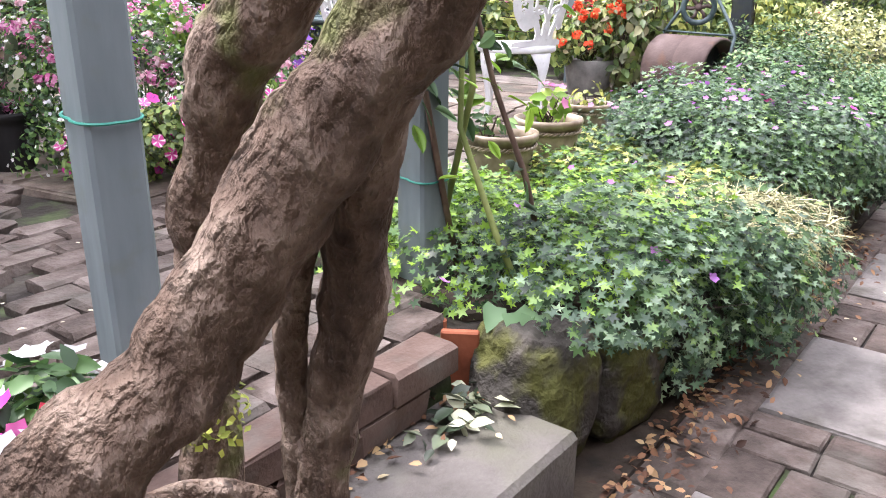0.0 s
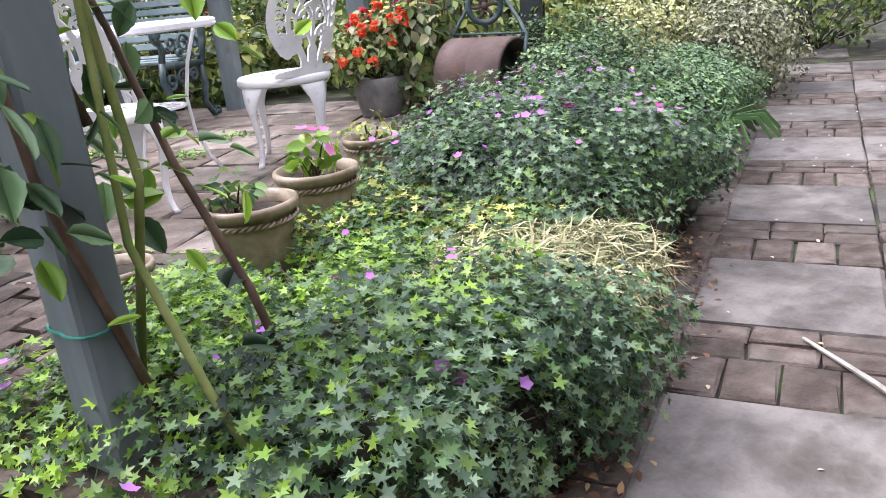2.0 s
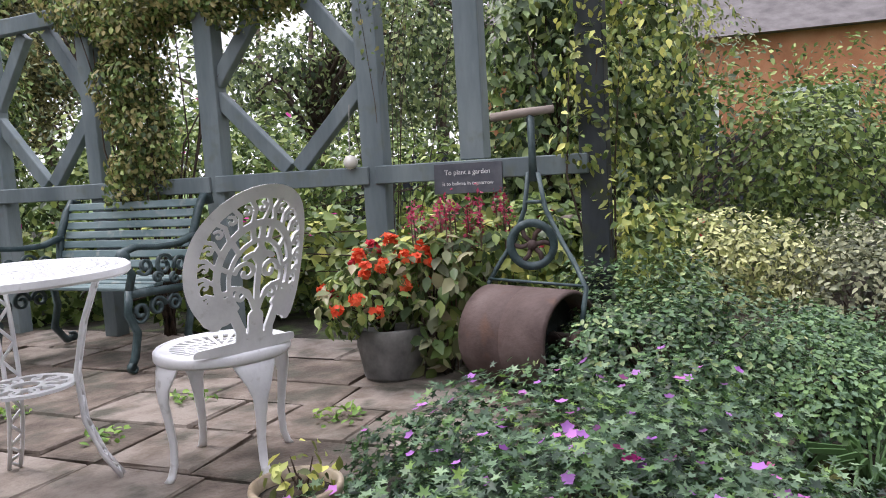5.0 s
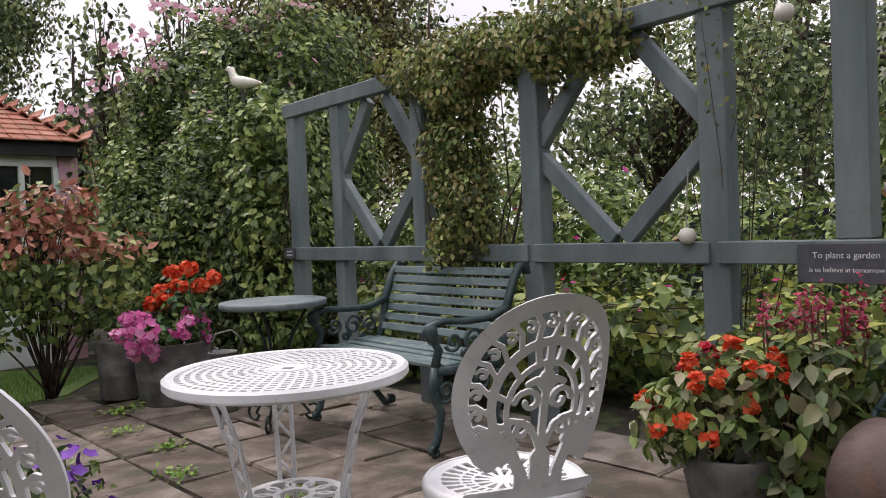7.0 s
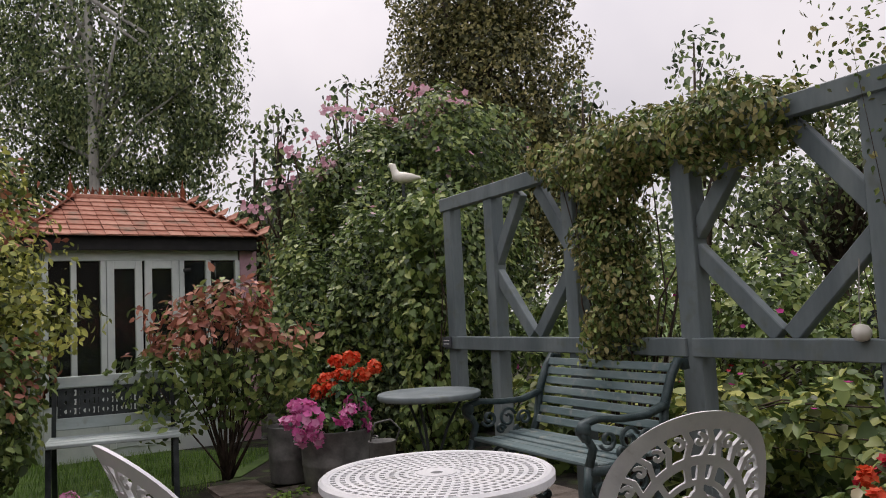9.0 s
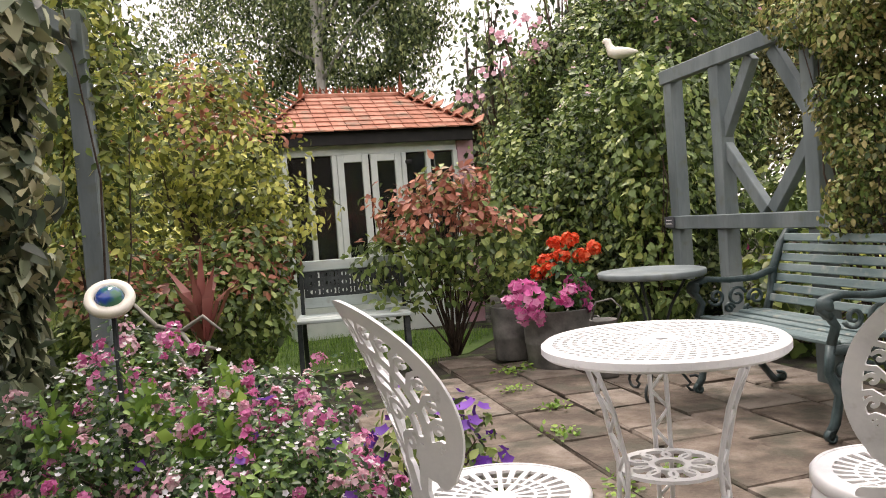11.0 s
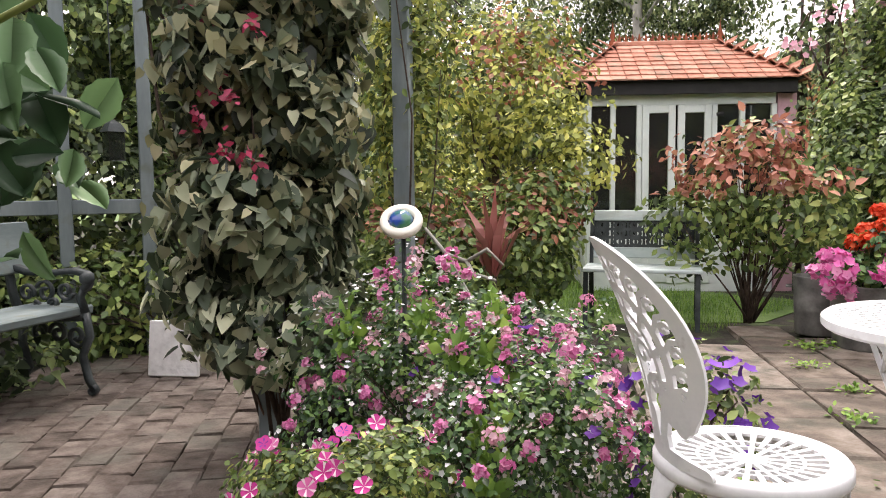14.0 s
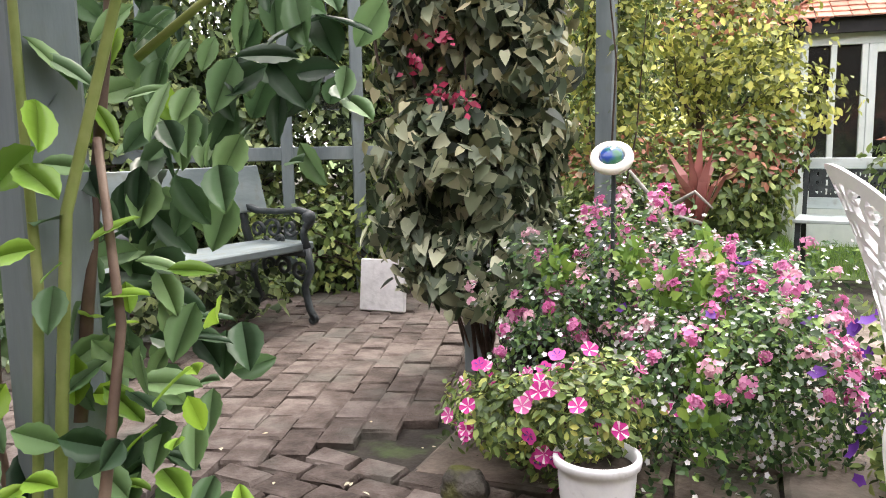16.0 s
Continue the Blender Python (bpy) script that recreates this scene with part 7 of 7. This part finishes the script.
cloud("brown_leaves", LP, RNG.normal(size=LP.shape) * 0.35 + (0, 0, 1), 0.028, "simple", M["deadleaf"], litter, 0.0)
PP = np.array([tuple(uvp(RNG.uniform(1, 9), RNG.uniform(-0.9, 0.7), PATH_Z + 0.006)) for k in range(90)] + [tuple(uvp(RNG.uniform(1, 3), RNG.uniform(1.3, 3), 0.006)) for k in range(50)] + [tuple(uvp(RNG.uniform(1.4, 2.0), RNG.uniform(0.9, 1.18), -0.146)) for k in range(12)])
cloud("pale_petals", PP, RNG.normal(size=PP.shape) * 0.15 + (0, 0, 1), 0.022, "simple", M["petal_pale"], litter, 0.0)
dead = thing("wilted_leaves", Matrix(), "heap of grey-green wilted leaves on the step", "leaves")
P = np.array([tuple(uvp(RNG.normal(1.95, 0.07), RNG.normal(1.1, 0.04), -0.135 + 0.02 * RNG.random())) for k in range(60)])
cloud("leaves", P, RNG.normal(size=P.shape) * 0.6 + (0, 0, 1), 0.05, "simple", M["ivy"], dead, 0.0)
stick = thing("fallen_stick", Matrix(), "thin bleached stick lying on the path", "stick")
q0, q1 = uvp(3.75, 0.35, PATH_Z + 0.01), uvp(3.3, 0.02, PATH_Z + 0.012)
Geo().tube([q0, q0.lerp(q1, 0.5) + Vector((0, 0, 0.006)), q1], [0.006, 0.008, 0.009], 6).obj("stick", M["drift"], stick)
lawn = tagged(new("lawn_grass"), "short bright green lawn grass by the bench", "grass", kind="stuff")
sheet("ground_lawn", [(-3.2, 7.6), (-0.6, 7.45), (0.3, 8.3), (0.3, 9.6), (-2.6, 9.6)], -0.028, M["lawn_ground"], "strip of bright green lawn by the summer house", "lawn", 0.02)
P = np.stack([RNG.uniform(-2.6, 0.2, 9000), RNG.uniform(7.65, 9.4, 9000), np.full(9000, -0.03)], 1)
cloud("grass_blades", P, RNG.normal(size=P.shape) * (1, 1, 0.2), 0.06, "blade", M["grass"], lawn, -1.6, wild=0.3)

# ---------------- paving pieces, last ----------------
def lay(parent, name, meshes, m):
    o = new(name, meshes[RNG.integers(len(meshes))])
    o.matrix_basis = m @ pose(0, 0, RNG.uniform(-0.003, 0.003), RNG.uniform(-0.5, 0.5), RNG.uniform(-0.5, 0.5), RNG.uniform(-0.7, 0.7))
    o.parent = parent


slab_m = [piece_mesh("slab", 0.585, 0.585, 0.04, M["path_slab"], 0.008, 0.006, k) for k in range(6)]
brick_m = [piece_mesh("brick", 0.22, 0.14, 0.05, M["brick"], 0.007, 0.005, 40 + k) for k in range(8)]
cross_m = [piece_mesh("brick", 0.105, 0.193, 0.05, M["brick"], 0.007, 0.005, 60 + k) for k in range(6)]
for col, v0 in enumerate((0.70, 0.10, -0.5)):
    u = -1.47 + (0.0, 0.04, -0.03)[col]
    while u < 10.2:
        q = uvp(u + 0.3, v0 - 0.3, PATH_Z)
        lay(pavement, "slab", slab_m, pose(q.x, q.y, q.z, 0, 0, PATH_YAW))
        u += 0.6
        if u < 9.6:
            for k in range(4):
                q = uvp(u + 0.112, v0 - 0.075 - 0.15 * k, PATH_Z)
                lay(pavement, "brick", brick_m, pose(q.x, q.y, q.z, 0, 0, PATH_YAW))
            for k in range(3):
                for row in range(2):
                    q = uvp(u + 0.285 + 0.113 * row, v0 - 0.1 - 0.2 * k, PATH_Z)
                    lay(pavement, "brick", cross_m, pose(q.x, q.y, q.z, 0, 0, PATH_YAW))
        u += 0.46
u = 1.0
while u < 7:
    q = uvp(u, 0.765, PATH_Z - 0.004)
    lay(pavement, "brick", brick_m, pose(q.x, q.y, q.z, 0, 0, PATH_YAW))
    u += 0.226

# patio: brick setts near the step, stone flags under the furniture, brick court by the hedge
sett_m = [piece_mesh("brick", 0.205, 0.128, 0.05, M["brick"], 0.009, 0.007, 80 + k) for k in range(8)]
small_m = [piece_mesh("brick", 0.166, 0.103, 0.05, M["brick"], 0.010, 0.008, 120 + k) for k in range(8)]
for i in range(16):
    for j in range(13):
        q = uvp(0.235 + i * 0.178 + (0.08 if j % 2 else 0), 1.32 + j * 0.113, 0)
        if q.x > 1.62 or q.x < 0.36 or (i * 0.178 + 0.235 > 2.1 and j < 5):
            continue
        lay(pavement_patio, "brick", small_m, pose(q.x, q.y, 0, 0, 0, PATH_YAW))
frm = random.Random(5)
FM = pose(1.6, 4.9, 0, 0, 0, -54)
y = -3.4
while y < 3.6:
    h = frm.choice((0.3, 0.38, 0.45, 0.55))
    x = -3.2
    while x < 3.6:
        w = frm.choice((0.28, 0.4, 0.5, 0.62))
        c = FM @ Vector((x + w / 2, y + h / 2, 0))
        u_, v_ = 0.891 * c.x + 0.454 * c.y, -0.454 * c.x + 0.891 * c.y
        if v_ > 1.95 and c.x > 0.35 and (c.x - 4.3) * 0.813 + (c.y - 5.2) * 0.583 < -0.1 and not (c.x < 1.62 and v_ < 2.65) and c.y < 8.0:
            me = piece_mesh("flag", w - 0.018, h - 0.018, 0.04, M["slab"], 0.008, 0.008, frm.randint(0, 999))
            lay(pavement_patio, "flag", [me], pose(c.x, c.y, 0, 0, 0, -54))
        x += w
    y += h
CM = pose(-0.6, 3.2, 0, 0, 0, -40)
for i in range(-11, 12):
    for j in range(-18, 19):
        c = CM @ Vector((i * 0.215 + (0.1 if j % 2 else 0), j * 0.128, 0))
        v_ = -0.454 * c.x + 0.891 * c.y
        if -2.2 < c.x < 0.36 and 1.0 < c.y < 5.0 and v_ > 1.28:
            lay(pavement_patio, "brick", sett_m, pose(c.x, c.y, 0, 0, 0, -40))
